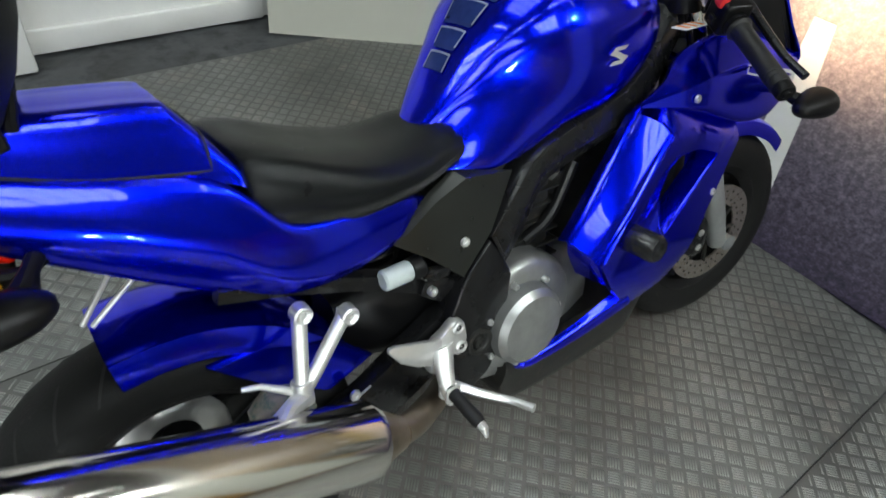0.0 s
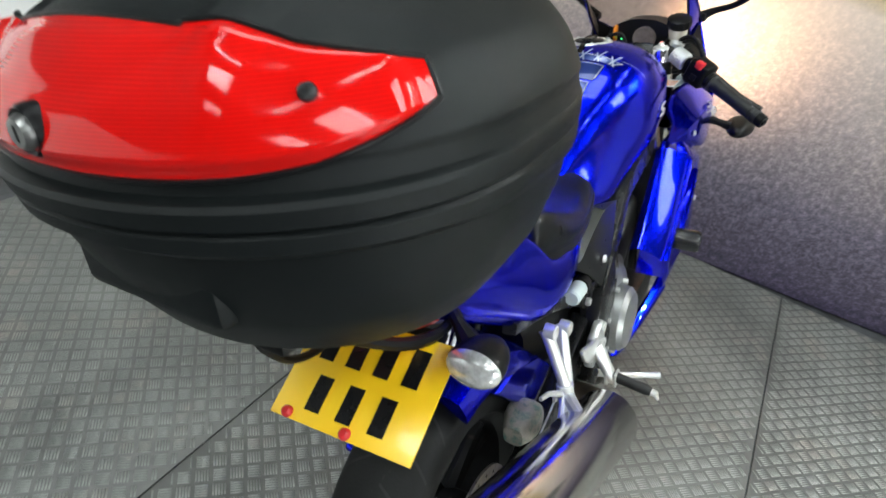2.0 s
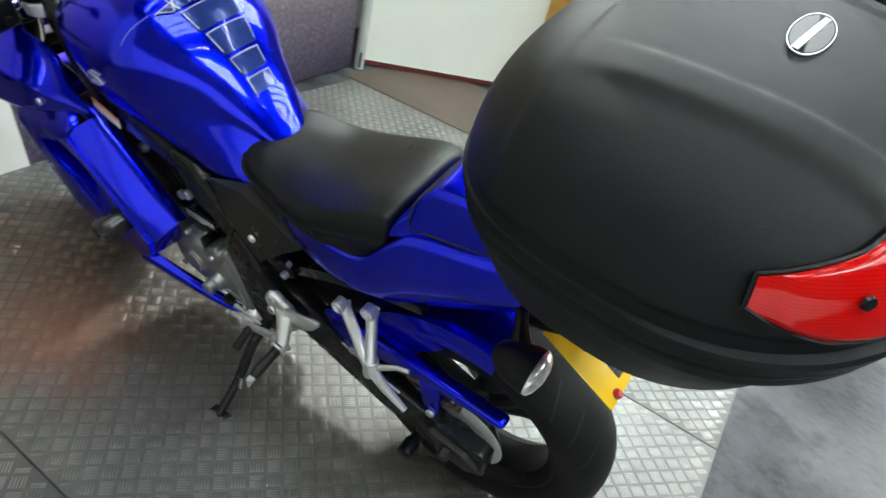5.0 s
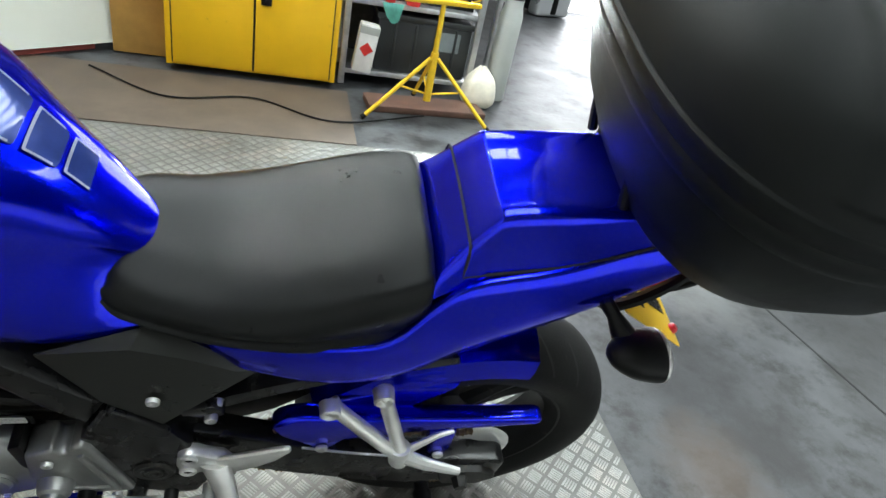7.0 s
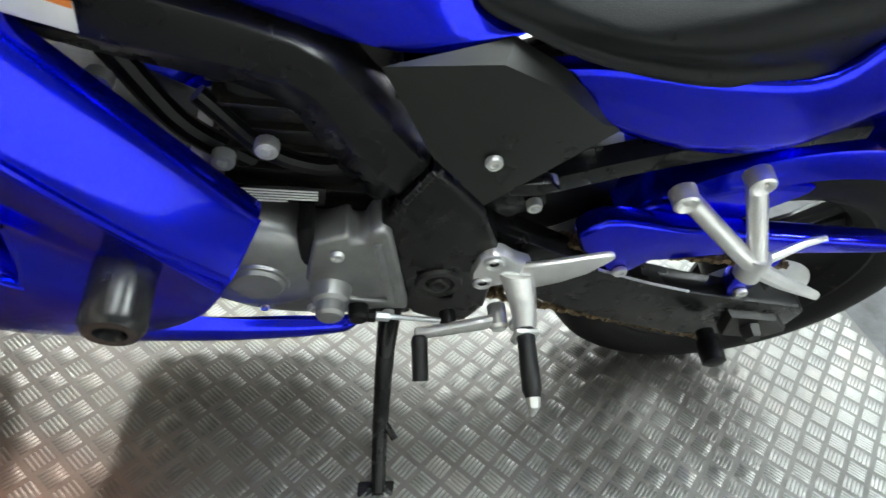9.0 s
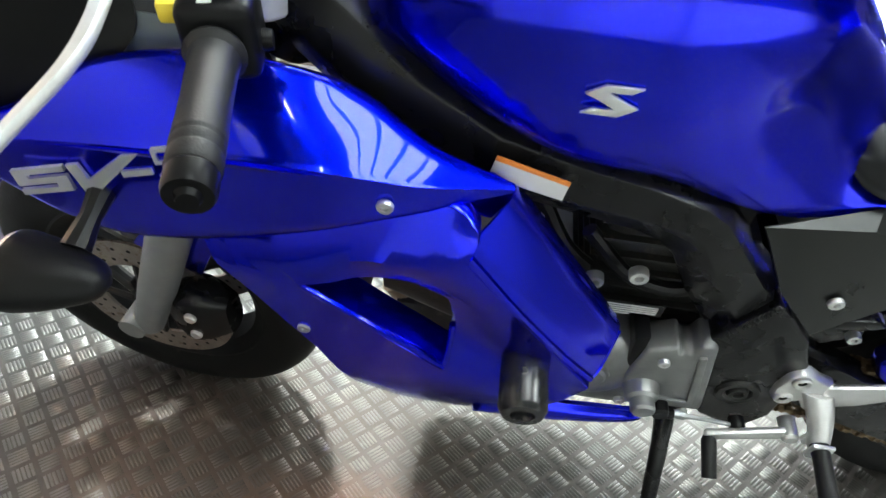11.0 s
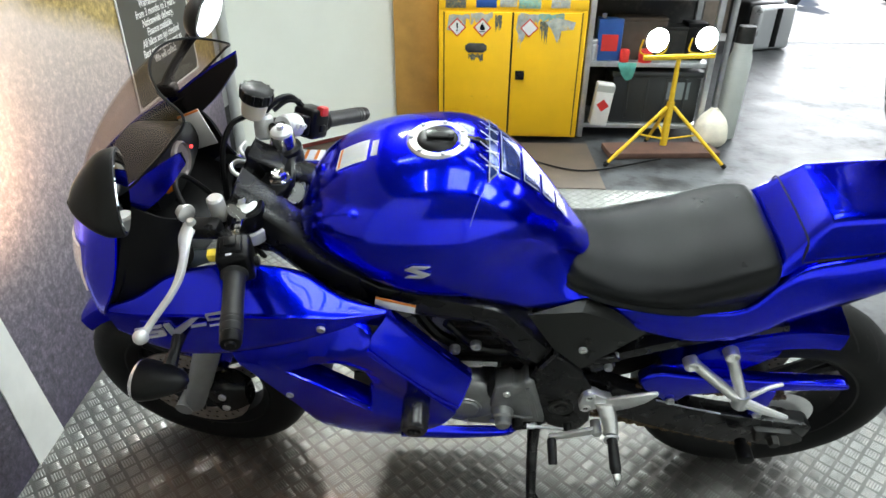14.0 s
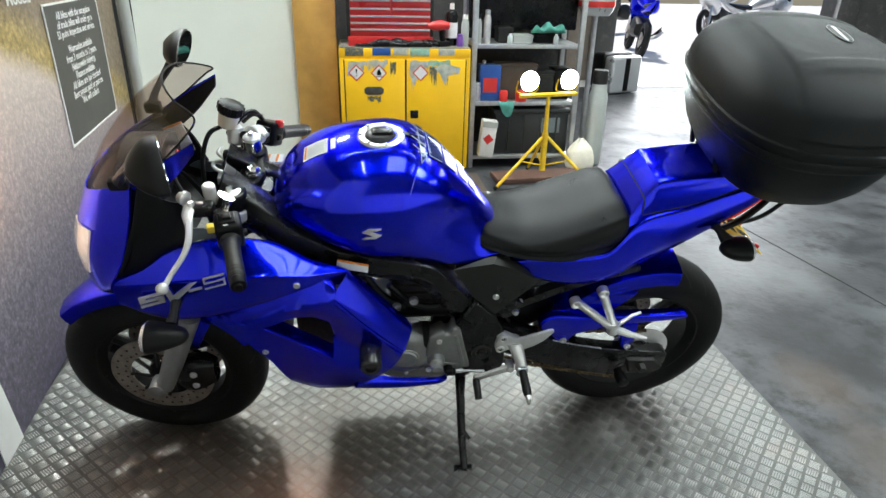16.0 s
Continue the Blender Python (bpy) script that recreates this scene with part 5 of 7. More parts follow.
for pts, r in (([(1.232, .108, .972), (1.250, .080, 1.0), (1.250, .045, .995), (1.225, .02, .93), (1.19, 0, .82), (1.15, -.04, .75)], .0052),
               ([(1.180, -.128, 1.005), (1.205, -.10, 1.0), (1.222, -.066, .955), (1.222, -.03, .88), (1.21, .0, .8)], .0058),
               ([(1.145, -.140, 1.008), (1.125, -.165, 1.018), (1.105, -.190, 1.010), (1.092, -.212, .975)], .0065),
               ([(1.130, -.150, 1.004), (1.110, -.178, 1.008), (1.092, -.205, .99)], .0048),
               ([(1.10, -.19, .94), (1.13, -.14, .925), (1.16, -.05, .90), (1.17, .0, .78)], .006),
               ([(1.135, .165, .905), (1.15, .13, .88), (1.17, .06, .86), (1.17, .0, .74)], .006),
               ([(1.215, .13, .945), (1.225, .10, .92), (1.21, .06, .88), (1.18, .02, .78)], .0045)):
    part("control_cable", tube(pts, r, 8, 28), M_plastic, bike, "black control cable")

# tank
def tank_sec(x, top, hw, zw, bw, zb):
    out = []
    for i in range(13):
        a = math.pi * i / 12
        c, s = math.cos(a), math.sin(a)
        out.append((x, hw * math.copysign(abs(c) ** .82, c), zw + (top - zw) * s ** .78))
    return out + [(x, -(hw + bw) / 2 - .003, (zw + zb) / 2), (x, -bw, zb + .004), (x, -bw * .85, zb - .002), (x, 0, zb), (x, bw * .85, zb - .002), (x, bw, zb + .004), (x, (hw + bw) / 2 + .003, (zw + zb) / 2)]


def knee(bm):
    """Knee hollows pressed into both flanks of the tank and a crease along the shoulder."""
    for v in bm.verts:
        if abs(v.co.y) > .06:
            k = math.exp(-((v.co.x - .64) / .075) ** 2 - ((v.co.z - .885) / .055) ** 2)
            r = math.exp(-((v.co.z - .955) / .014) ** 2) * max(0, min(1, (v.co.x - .70) / .08)) * max(0, min(1, (1.0 - v.co.x) / .06))
            v.co.y *= 1 - .13 * k + .022 * r
    return bm


tank = part("tank", knee(loft([tank_sec(*v) for v in ((1.055, .905, .045, .885, .04, .865), (1.04, .945, .085, .895, .075, .87), (1.0, .99, .125, .915, .115, .88), (.93, 1.03, .158, .915, .145, .85), (.84, 1.053, .172, .905, .155, .815), (.74, 1.055, .17, .895, .145, .795), (.66, 1.01, .146, .885, .134, .765), (.60, .95, .106, .865, .126, .750), (.555, .895, .074, .845, .118, .750), (.52, .848, .052, .815, .112, .756), (.492, .812, .036, .790, .104, .766), (.480, .785, .030, .780, .094, .770))], 44, 60)), M_blue, bike, "metallic blue fuel tank", 50)
part("filler_cap_ring", lathe([(.036, .0), (.042, .004), (.051, .004), (.055, 0), (.055, -.014), (.036, -.014)], "z", 48, (.794, .003, 1.054), True), M_alu, tank, "brushed silver filler cap ring")
fc = part("filler_cap", lathe([(0, .008), (.02, .008), (.032, .006), (.037, .002), (.037, -.01), (0, -.01)], "z", 40, (.794, .003, 1.054)), M_plastic, tank, "black fuel filler cap")
part("cap_flap", box(.765, .815, -.012, .012, 1.062, 1.067, .003), M_black, fc)
for i in range(7):
    a = 2 * math.pi * i / 7
    part("cap_bolt", lathe([(0, .003), (.003, .003), (.0045, .001), (.0045, -.002), (0, -.002)], "z", 8, (.794 + .0465 * math.cos(a), .003 + .0465 * math.sin(a), 1.0585)), M_steel, tank)


def emblem(flip):
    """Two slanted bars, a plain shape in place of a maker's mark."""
    hook = [(.0, .022), (.015, .034), (.044, .034), (.035, .0265), (.018, .0265), (.031, .016), (.021, .010), (.010, .017)]
    turned = [(.044 - u, .034 - v - .001) for u, v in hook]
    bm = merged(slab([(.846 - u * 1.04, .884 + v * .82) for u, v in hook], 0, .003, .0005), slab([(.846 - u * 1.04, .884 + v * .82) for u, v in turned], 0, .0032, .0005))
    for v in bm.verts:
        v.co.x = 1.648 - v.co.x if flip else v.co.x
        v.co.y += .1742 - (v.co.z - .89) * .03
        v.co.z += .003
    return bm


part("tank_emblem", emblem(False), M_alu, tank, "silver stylised tank emblem")
part("tank_emblem", mirrored(emblem(True)), M_alu, tank, "silver stylised tank emblem")


def on_tank(x0, x1, y0, y1, zlift=.002, n=6):
    """A decal sheet laid on the tank's top."""
    return thickened(tank_sheet([(x0, y0, y1), (x1, y0, y1)], zlift, n), .001)


def tank_sheet(edges, zlift, n=8):
    """A sheet on the tank's top between lines of (x, y from, y to)."""
    bm = bmesh.new()
    prof = [(1.055, .905, .045, .885), (1.04, .945, .085, .895), (1.0, .99, .125, .915), (.93, 1.03, .158, .915), (.84, 1.053, .172, .905), (.74, 1.055, .17, .895), (.66, 1.01, .146, .885), (.60, .95, .106, .865), (.555, .895, .074, .845), (.52, .848, .052, .815), (.50, .825, .045, .805)]
    lane = spline([p for p in prof], 60)
    xs = np.array([p[0] for p in lane])[::-1]

    def at(x, y):
        top, hw, zw = (float(np.interp(x, xs, np.array([p[k] for p in lane])[::-1])) for k in (1, 2, 3))
        c = min(.999, abs(y) / hw) ** (1 / .82)
        return (x, y, zw + (top - zw) * math.sqrt(1 - c * c) ** .78 + zlift)
    rows = spline(edges, n) if len(edges) > 2 else [tuple(np.array(edges[0]) + (np.array(edges[1]) - np.array(edges[0])) * f) for f in np.linspace(0, 1, n)]
    vs = [[bm.verts.new(at(x, y)) for y in np.linspace(y0, y1, n)] for x, y0, y1 in rows]
    for i in range(n - 1):
        for j in range(n - 1):
            bm.faces.new((vs[i][j], vs[i + 1][j], vs[i + 1][j + 1], vs[i][j + 1]))
    return bm


part("warning_label", on_tank(.917, .974, -.018, .040), M_white, tank, "white warning label with orange strip")
part("warning_label_strip", on_tank(.967, .971, -.015, .037, .003), M_orange, tank)
part("small_label", on_tank(.899, .911, -.010, .033), M_white, tank)
for rows_ in ([(.706, -.105, .088), (.690, -.085, .062)], [(.684, -.070, .052), (.652, -.060, .046), (.648, -.045, .030)], [(.643, -.050, .041), (.614, -.042, .034), (.610, -.030, .020)], [(.605, -.037, .031), (.584, -.032, .027), (.580, -.022, .016)], [(.576, -.030, .025), (.556, -.030, .025)]):
    seg = part("tank_pad", thickened(tank_sheet(rows_, .0028, 10), .0012), M_pad, tank, "grey-blue translucent tank pad segment")
    x0, a, b = rows_[0]
    x1, c, d = rows_[min(1, len(rows_) - 1)]
    for ya, yb in ((a, c), (b - .003, d - .003)):
        part("pad_outline", thickened(tank_sheet([(x0, ya, ya + .003), (x1, yb, yb + .003)], .0044, 5), .0006), M_padline, seg, "pale raised outline")
    part("pad_outline", thickened(tank_sheet([(x0 - .0022, a, b), (x0, a, b)], .0044, 6), .0006), M_padline, seg)
for k in range(5):
    y = -.088 + .034 * k
    part("pad_stroke", thickened(tank_sheet([(.722, y - .012, y - .007), (.690, y + .008, y + .013)], .0046, 5), .0006), M_padline, tank, "pale slanted stroke")
    part("pad_stroke", thickened(tank_sheet([(.712, y + .008, y + .012), (.688, y - .002, y + .002)], .0046, 5), .0006), M_padline, tank)
for s in (-1, 1):
    part("film_edge", thickened(tank_sheet([(.712, s * .03 - .001, s * .03 + .001), (.711, s * .087 - .001, s * .087 + .001), (.725, s * .127 - .001, s * .127 + .001), (.735, s * .150 - .001, s * .150 + .001)], .0022, 14), .0006), M_padline, tank, "pale edge of clear protective film")
part("cap_strip", on_tank(.706, .744, -.007, .005, .004), M_black, tank, "black strip behind the filler cap")

# seat
def seat_sec(x, top, hw, zmid, bw, zb):
    return [(x, 0, top), (x, hw * .45, top), (x, hw * .76, top - .005), (x, hw * .93, top - .013), (x, hw * 1.03, zmid + .004), (x, bw, (zmid + zb) / 2), (x, bw * .96, zb), (x, 0, zb), (x, -bw * .96, zb), (x, -bw, (zmid + zb) / 2), (x, -hw * 1.03, zmid + .004), (x, -hw * .93, top - .013), (x, -hw * .76, top - .005), (x, -hw * .45, top)]


part("rider_seat", loft([seat_sec(*v) for v in ((.172, .866, .105, .832, .10, .77), (.180, .884, .122, .838, .118, .752), (.23, .874, .134, .826, .132, .758), (.32, .838, .140, .796, .136, .752), (.40, .816, .132, .786, .130, .754), (.46, .815, .116, .788, .122, .762), (.51, .824, .104, .796, .112, .776), (.535, .826, .094, .800, .104, .782), (.552, .818, .082, .804, .090, .794))], 36, 84), M_seat, bike, "black vinyl rider seat", 60)

# tail
def tail_side():
    """Left half of the tail fairing, front to rear."""
    rows = []
    for x, zl, yl, zw, yw, zt, yt in ((.455, .702, .098, .716, .106, .732, .104), (.40, .678, .112, .706, .126, .752, .122), (.30, .660, .122, .696, .144, .764, .140), (.215, .660, .118, .706, .148, .780, .140), (.165, .672, .112, .735, .143, .836, .124), (.12, .692, .106, .775, .138, .868, .112), (.02, .755, .100, .828, .126, .893, .104), (-.08, .820, .090, .868, .110, .925, .088), (-.18, .885, .074, .918, .090, .957, .070), (-.26, .932, .044, .950, .060, .976, .044)):
        rows.append([(x, yl - .03, zl + .012), (x, yl, zl), (x, (yl + yw) / 2 + .006, (zl + zw) / 2), (x, yw, zw), (x, (yw + yt) / 2 + .004, (zw + zt) / 2), (x, yt, zt), (x, yt - .02, zt - .004)])
    return patch(rows, .003, 26, 34)


both("tail_fairing", tail_side, M_blue, "metallic blue tail fairing", None, 50)
cowl_rows = []
for x, z, hw, zb in ((.176, .858, .104, .838), (.165, .882, .100, .846), (.118, .948, .090, .866), (.095, .962, .087, .872), (.0, .974, .085, .893), (-.09, .983, .076, .922), (-.2, .988, .056, .955)):
    cowl_rows.append([(x, -hw - .012, zb), (x, -hw, (z + zb) / 2 + .01), (x, -hw * .86, z - .003), (x, -hw * .4, z), (x, 0, z + .001), (x, hw * .4, z), (x, hw * .86, z - .003), (x, hw, (z + zb) / 2 + .01), (x, hw + .012, zb)])
part("seat_cowl", patch(cowl_rows, .003, 40, 30), M_blue, bike, "metallic blue pillion seat cowl", 30)
for s in (1, -1):
    part("cowl_seam", tube([(.140, .1005 * s, .872)] + [(c_[0][0], -s * (c_[0][1] + .001), c_[0][2] + .006) for c_ in cowl_rows[3:]], .0022, 6, 30), M_groove, bike, "dark seam under the cowl")
part("cowl_front_seam", tube([(.140, .1005, .872), (.1405, .0965, .905), (.1405, .083, .9165), (.1405, .04, .919), (.1405, 0, .920), (.1405, -.04, .919), (.1405, -.083, .9165), (.1405, -.0965, .905), (.140, -.1005, .872)], .0017, 6, 60), M_groove, bike, "dark seam at the front of the cowl")
part("undertail", loft([oval(.28, .70, .09, .03, 3, 3), oval(.1, .74, .085, .04, 3, 3), oval(-.06, .82, .07, .035, 3, 3), oval(-.2, .90, .05, .025, 3, 3)], 14, 32), M_plastic, bike, "black plastic undertail")
# tail light
tl = part("tail_light", loft([oval(-.09, .845, .075, .012, 2.5, 2.5), oval(-.14, .868, .070, .022, 2.5, 2.5), oval(-.20, .905, .060, .022, 2.5, 2.5), oval(-.262, .938, .036, .012, 2.5, 2.5)], 16, 32), M_plastic, bike, "tail light unit")
for s in (-1, 1):
    part("tail_lens", patch([[(-.272, .034 * s, .940), (-.20, .068 * s, .900), (-.13, .086 * s, .860), (-.085, .092 * s, .838)], [(-.272, .036 * s, .928), (-.20, .070 * s, .884), (-.135, .086 * s, .846), (-.092, .090 * s, .830)], [(-.264, .030 * s, .915), (-.20, .058 * s, .868), (-.14, .074 * s, .836), (-.10, .082 * s, .824)]], .003, 18, 10), M_taillens, tl, "glowing ribbed red tail lens")
    part("plate_lamp", loft([oval(-.115, .838, .018, .006, k=12, yc=.058 * s), oval(-.14, .848, .022, .010, k=12, yc=.056 * s), oval(-.168, .862, .014, .006, k=12, yc=.050 * s)], 8, 24), M_platelamp, tl, "clear lit plate lamp")
    part("light_surround", tube([(-.06, .098 * s, .826), (-.10, .094 * s, .814), (-.155, .080 * s, .826), (-.215, .060 * s, .862), (-.262, .036 * s, .902), (-.288, .0, .928)], [.006, .009, .010, .009, .008, .008], 8, 24), M_plastic, tl, "black light surround")
# number plate
px, pz = Vector((0, -1, .0)), (Vector((-.118, 0, .80)) - Vector((-.255, 0, .712))).normalized()
pn = px.cross(pz)
plate_m = Matrix.Translation((-.186, -.016, .765)) @ Matrix((px, pz, pn)).transposed().to_4x4()
holder = part("plate_holder", moved(box(-.09, .09, -.07, .10, -.012, -.003, .003), plate_m), M_plastic, bike, "black plate holder")
plate = part("number_plate", moved(box(-.118, .118, -.083, .083, -.003, .0, .0015), plate_m), M_plate, bike, "yellow rear number plate")
for x0, x1, y0, y1 in ((-.083, -.058, .010, .064), (-.036, -.011, .010, .064), (.011, .036, .010, .064), (.058, .083, .010, .064), (-.066, -.041, -.064, -.012), (-.0125, .0125, -.064, -.012), (.041, .066, -.064, -.012)):
    part("plate_bar", moved(box(x0, x1, y0, y1, -.001, .0012, .0), plate_m), M_black, plate, "plain black character block")
for a, b in ((-.089, -.075), (.012, -.075)):
    part("plate_screw", moved(lathe([(0, .008), (.005, .008), (.008, .005), (.009, 0), (0, 0)], "z", 14, (a, b, 0)), plate_m), M_redcap, plate, "red plate screw cap")
part("plate_frame_bracket", tube([(-.02, .04, .76), (-.10, .02, .79), (-.15, 0, .78)], .008, 8, 12), M_plastic, bike)
part("rear_rack_strut", tube([(.02, -.05, .79), (-.06, -.06, .70)], .004, 8), M_alu, bike)
part("rear_rack_strut", tube([(.06, -.05, .77), (-.05, -.062, .695)], .004, 8), M_alu, bike)


def indicator(y):
    s = 1 if y > 0 else -1
    stalk = tube([(-.085, .07 * s, .835), (-.11, .105 * s, .815), (-.125, .13 * s, .80)], [.012, .010, .018], 10)
    body = loft([[(-.115 - .055 * u, s * (.12 + r * math.cos(a) * 1.0 + .035), .795 + r * .72 * math.sin(a)) for a in [k * math.pi / 6 for k in range(12)]] for u, r in ((-.35, .008), (-.2, .020), (.2, .034), (.7, .040), (.95, .040))], 14, 24)
    lens = loft([[(-.115 - .055 * u, s * (.155 + r * math.cos(a)), .795 + r * .72 * math.sin(a)) for a in [k * math.pi / 6 for k in range(12)]] for u, r in ((.92, .0405), (1.0, .0395), (1.15, .030), (1.25, .010))], 8, 24)
    set_in = Matrix.Translation((.026, .010 * s, .008))
    b = part("rear_indicator", moved(merged(stalk, body), set_in), M_plastic, bike, "black rear indicator with clear lens")
    part("indicator_lens", moved(lens, set_in), M_clear, b, "clear faceted lens")


indicator(1)
indicator(-1)

# frame, covers
def strip(centre, widths, y, depth=.03):
    """A beam that follows a line in the side plane: centre points, widths, outer face at y(x, z)."""
    c = [Vector((a, 0, b)) for a, b in spline(centre, 40)]
    w = np.interp(np.linspace(0, 1, 40), np.linspace(0, 1, len(widths)), widths)
    rings = []
    for i, p in enumerate(c):
        t = (c[min(i + 1, 39)] - c[max(i - 1, 0)]).normalized()
        n = Vector((-t.z, 0, t.x)) * w[i] / 2
        yy = y(p.x, p.z) if callable(y) else y
        a, b = p + n, p - n
        rings.append([(a.x, yy - depth, a.z), (a.x, yy - .008, a.z), (p.x + n.x * .80, yy, p.z + n.z * .80), (p.x, yy + .001, p.z), (p.x - n.x * .72, yy, p.z - n.z * .72), (b.x, yy - .014, b.z), (b.x, yy - depth, b.z)])
    return skin(rings)


def faceted(verts, faces, thick=.004, bevel=.003):
    """A folded sheet: named corners, faces between them, thickness and softened folds."""
    bm = bmesh.new()
    v = {k: bm.verts.new(p) for k, p in verts.items()}
    for f in faces:
        bm.faces.new([v[k] for k in f])
    bmesh.ops.recalc_face_normals(bm, faces=bm.faces)
    if bm.faces and sum(f.normal.y * f.calc_area() for f in bm.faces) < 0:
        bmesh.ops.reverse_faces(bm, faces=bm.faces)
    inner = [e for e in bm.edges if len(e.link_faces) == 2]
    if bevel and inner:
        bmesh.ops.bevel(bm, geom=inner, offset=bevel, segments=2, profile=.5, affect="EDGES", clamp_overlap=True)
    return thickened(bm, thick)


SPAR_TOP = [(1.15, .995), (1.06, .922), (.98, .866), (.90, .828), (.82, .806), (.74, .786), (.685, .768), (.655, .750), (.635, .727), (.60, .686), (.575, .658), (.556, .640)]
SPAR_FOLD = [(1.17, .952), (1.09, .872), (1.0, .803), (.91, .766), (.82, .750), (.735, .738), (.695, .728), (.672, .712), (.655, .686), (.63, .646), (.606, .613), (.585, .590)]
SPAR_LOW = [(1.18, .925), (1.11, .845), (1.02, .775), (.91, .735), (.82, .716), (.74, .700), (.71, .688), (.688, .668), (.675, .645), (.652, .605), (.628, .575), (.606, .548)]


def frame_spar():
    """A boxed beam with one fold along its outer face."""
    rings = []
    for i, ((ax, az), (bx, bz), (cx, cz)) in enumerate(zip(SPAR_TOP, SPAR_FOLD, SPAR_LOW)):
        out = float(np.interp(bx, (.9, 1.0, 1.17), (.150, .132, .085)))
        rings.append([(ax, out - .07, az), (ax, out - .030, az), (ax + (bx - ax) * .16, out - .004, az + (bz - az) * .16), (bx, out, bz), (cx, out - .022, cz), (cx, out - .07, cz)])
    return bevelled(skin(rings), .0025, 2, 24)


both("frame_spar", frame_spar, M_black, "black painted frame spar", None, 30)
both("frame_pivot_cover", lambda: slab([(.553, .634), (.582, .588), (.601, .546), (.594, .505), (.586, .47), (.578, .40), (.540, .345), (.50, .325), (.464, .325), (.445, .37), (.450, .44), (.462, .515), (.49, .570), (.525, .608)], .11, .157, .006, 3), M_black, "black frame pivot cover", None, 30)
both("frame_pad", lambda: slab([(.76, .800), (.70, .783), (.70, .768), (.76, .785)], .100, .126, .003), M_plastic, "black rubber frame pad")
both("pivot_bolt", lambda: merged(lathe([(.016, .0), (.02, .004), (.028, .004), (.03, 0), (.03, -.01), (.016, -.01)], "y", 28, (.518, .158, .43), True), lathe([(0, .003), (.006, .003), (.008, .007), (.013, .007), (.015, .002), (.015, -.005), (0, -.005)], "y", 12, (.518, .157, .43))), M_dark, "recessed pivot bolt")
SIDE_COVER = {"a": (.618, .136, .740), "b": (.505, .112, .766), "c": (.455, .117, .744), "d": (.372, .124, .682), "e": (.43, .140, .640), "f": (.494, .150, .580), "g": (.56, .149, .648), "q": (.516, .138, .756), "r": (.456, .136, .732), "s": (.400, .131, .692)}
both("side_cover", lambda: faceted(SIDE_COVER, ("aqb", "bqrc", "crsd", "sed", "agq", "gfq", "qfr", "fer", "res"), .006, 0), M_sidecover, "dark grey side cover", None, 16)
both("side_cover_lug", lambda: slab([(.47, .610), (.43, .618), (.415, .606), (.44, .594), (.47, .592)], .128, .146, .003), M_black)
both("rail_end", lambda: slab([(.498, .560), (.455, .592), (.425, .588), (.415, .565), (.455, .535)], .110, .132, .004), M_black, "black subframe bracket")
both("lock_screw", lambda: bolt((.425, .128, .606), .008, .012), M_alu)
both("side_cover_bolt", lambda: bolt((.50, .148, .648), .009, .006), M_alu)
both("seat_rail", lambda: strip([(.50, .545), (.44, .568), (.33, .622), (.21, .668), (.10, .70)], [.03, .035, .032, .03, .025], .118, .025), M_black, "black subframe rail")
both("frame_bolt", lambda: bolt((.434, .135, .572), .009, .01), M_alu)
part("frame_label", slab([(.905, .815), (.832, .793), (.835, .768), (.91, .788)], .162, .1645, .0004), M_white, bike, "white label with orange edge")
part("frame_label_strip", slab([(.905, .816), (.832, .794), (.8325, .789), (.906, .811)], .163, .1655, .0003), M_orange, bike)
part("warning_label", slab([(1.122, -.12), (1.042, -.12), (1.042, -.155), (1.122, -.155)], .903, .905, .0003, 1, "z"), M_white, bike)

# engine
RES = (.375, -.13, .626)
part("crankcase", loft([oval(.50, .36, .10, .09, 4, 4), oval(.60, .37, .13, .12, 4, 4), oval(.75, .38, .13, .13, 4, 4), oval(.86, .40, .11, .09, 4, 4)], 14, 40), M_engine, bike, "grey engine crankcase")
part("front_cylinder", loft([oval(.80, .42, .09, .07, 5, 5), oval(.90, .46, .095, .075, 5, 5), oval(1.03, .52, .09, .075, 5, 5)], 12, 32), M_dark, bike, "dark finned front cylinder")
part("rear_cylinder", moved(box(.60, .76, -.095, .095, .48, .76, .02), Matrix.Identity(4)), M_dark, bike, "dark rear cylinder")
for i in range(7):
    part("cooling_fin", box(.59, .77, -.105, .105, .50 + .03 * i, .505 + .03 * i, .001), M_dark, bike)
part("generator_cover", loft([[(.735 + r * math.cos(a), y, .43 + r * .95 * math.sin(a)) for a in [k * math.pi / 12 for k in range(24)]] for y, r in ((.10, .095), (.135, .093), (.15, .085), (.162, .06), (.165, .02))], 14, 48), M_engine, bike, "silver generator cover")
part("sprocket_cover", slab([(.672, .515), (.634, .535), (.628, .520), (.616, .522), (.611, .542), (.596, .548), (.588, .538), (.552, .390), (.55, .372), (.61, .37), (.668, .402), (.68, .44)], .118, .166, .006, 3), M_engine, bike, "silver sprocket cover")
part("sprocket_cover_rib", slab([(.606, .520), (.597, .524), (.566, .398), (.568, .386), (.600, .388), (.646, .400), (.648, .412), (.602, .400), (.580, .402)], .164, .1705, .002), M_engine, bike, "raised rib of the sprocket cover")
part("hose_clamp", slab([(.69, .530), (.672, .540), (.668, .440), (.684, .44)], .11, .160, .004), M_plastic, bike)
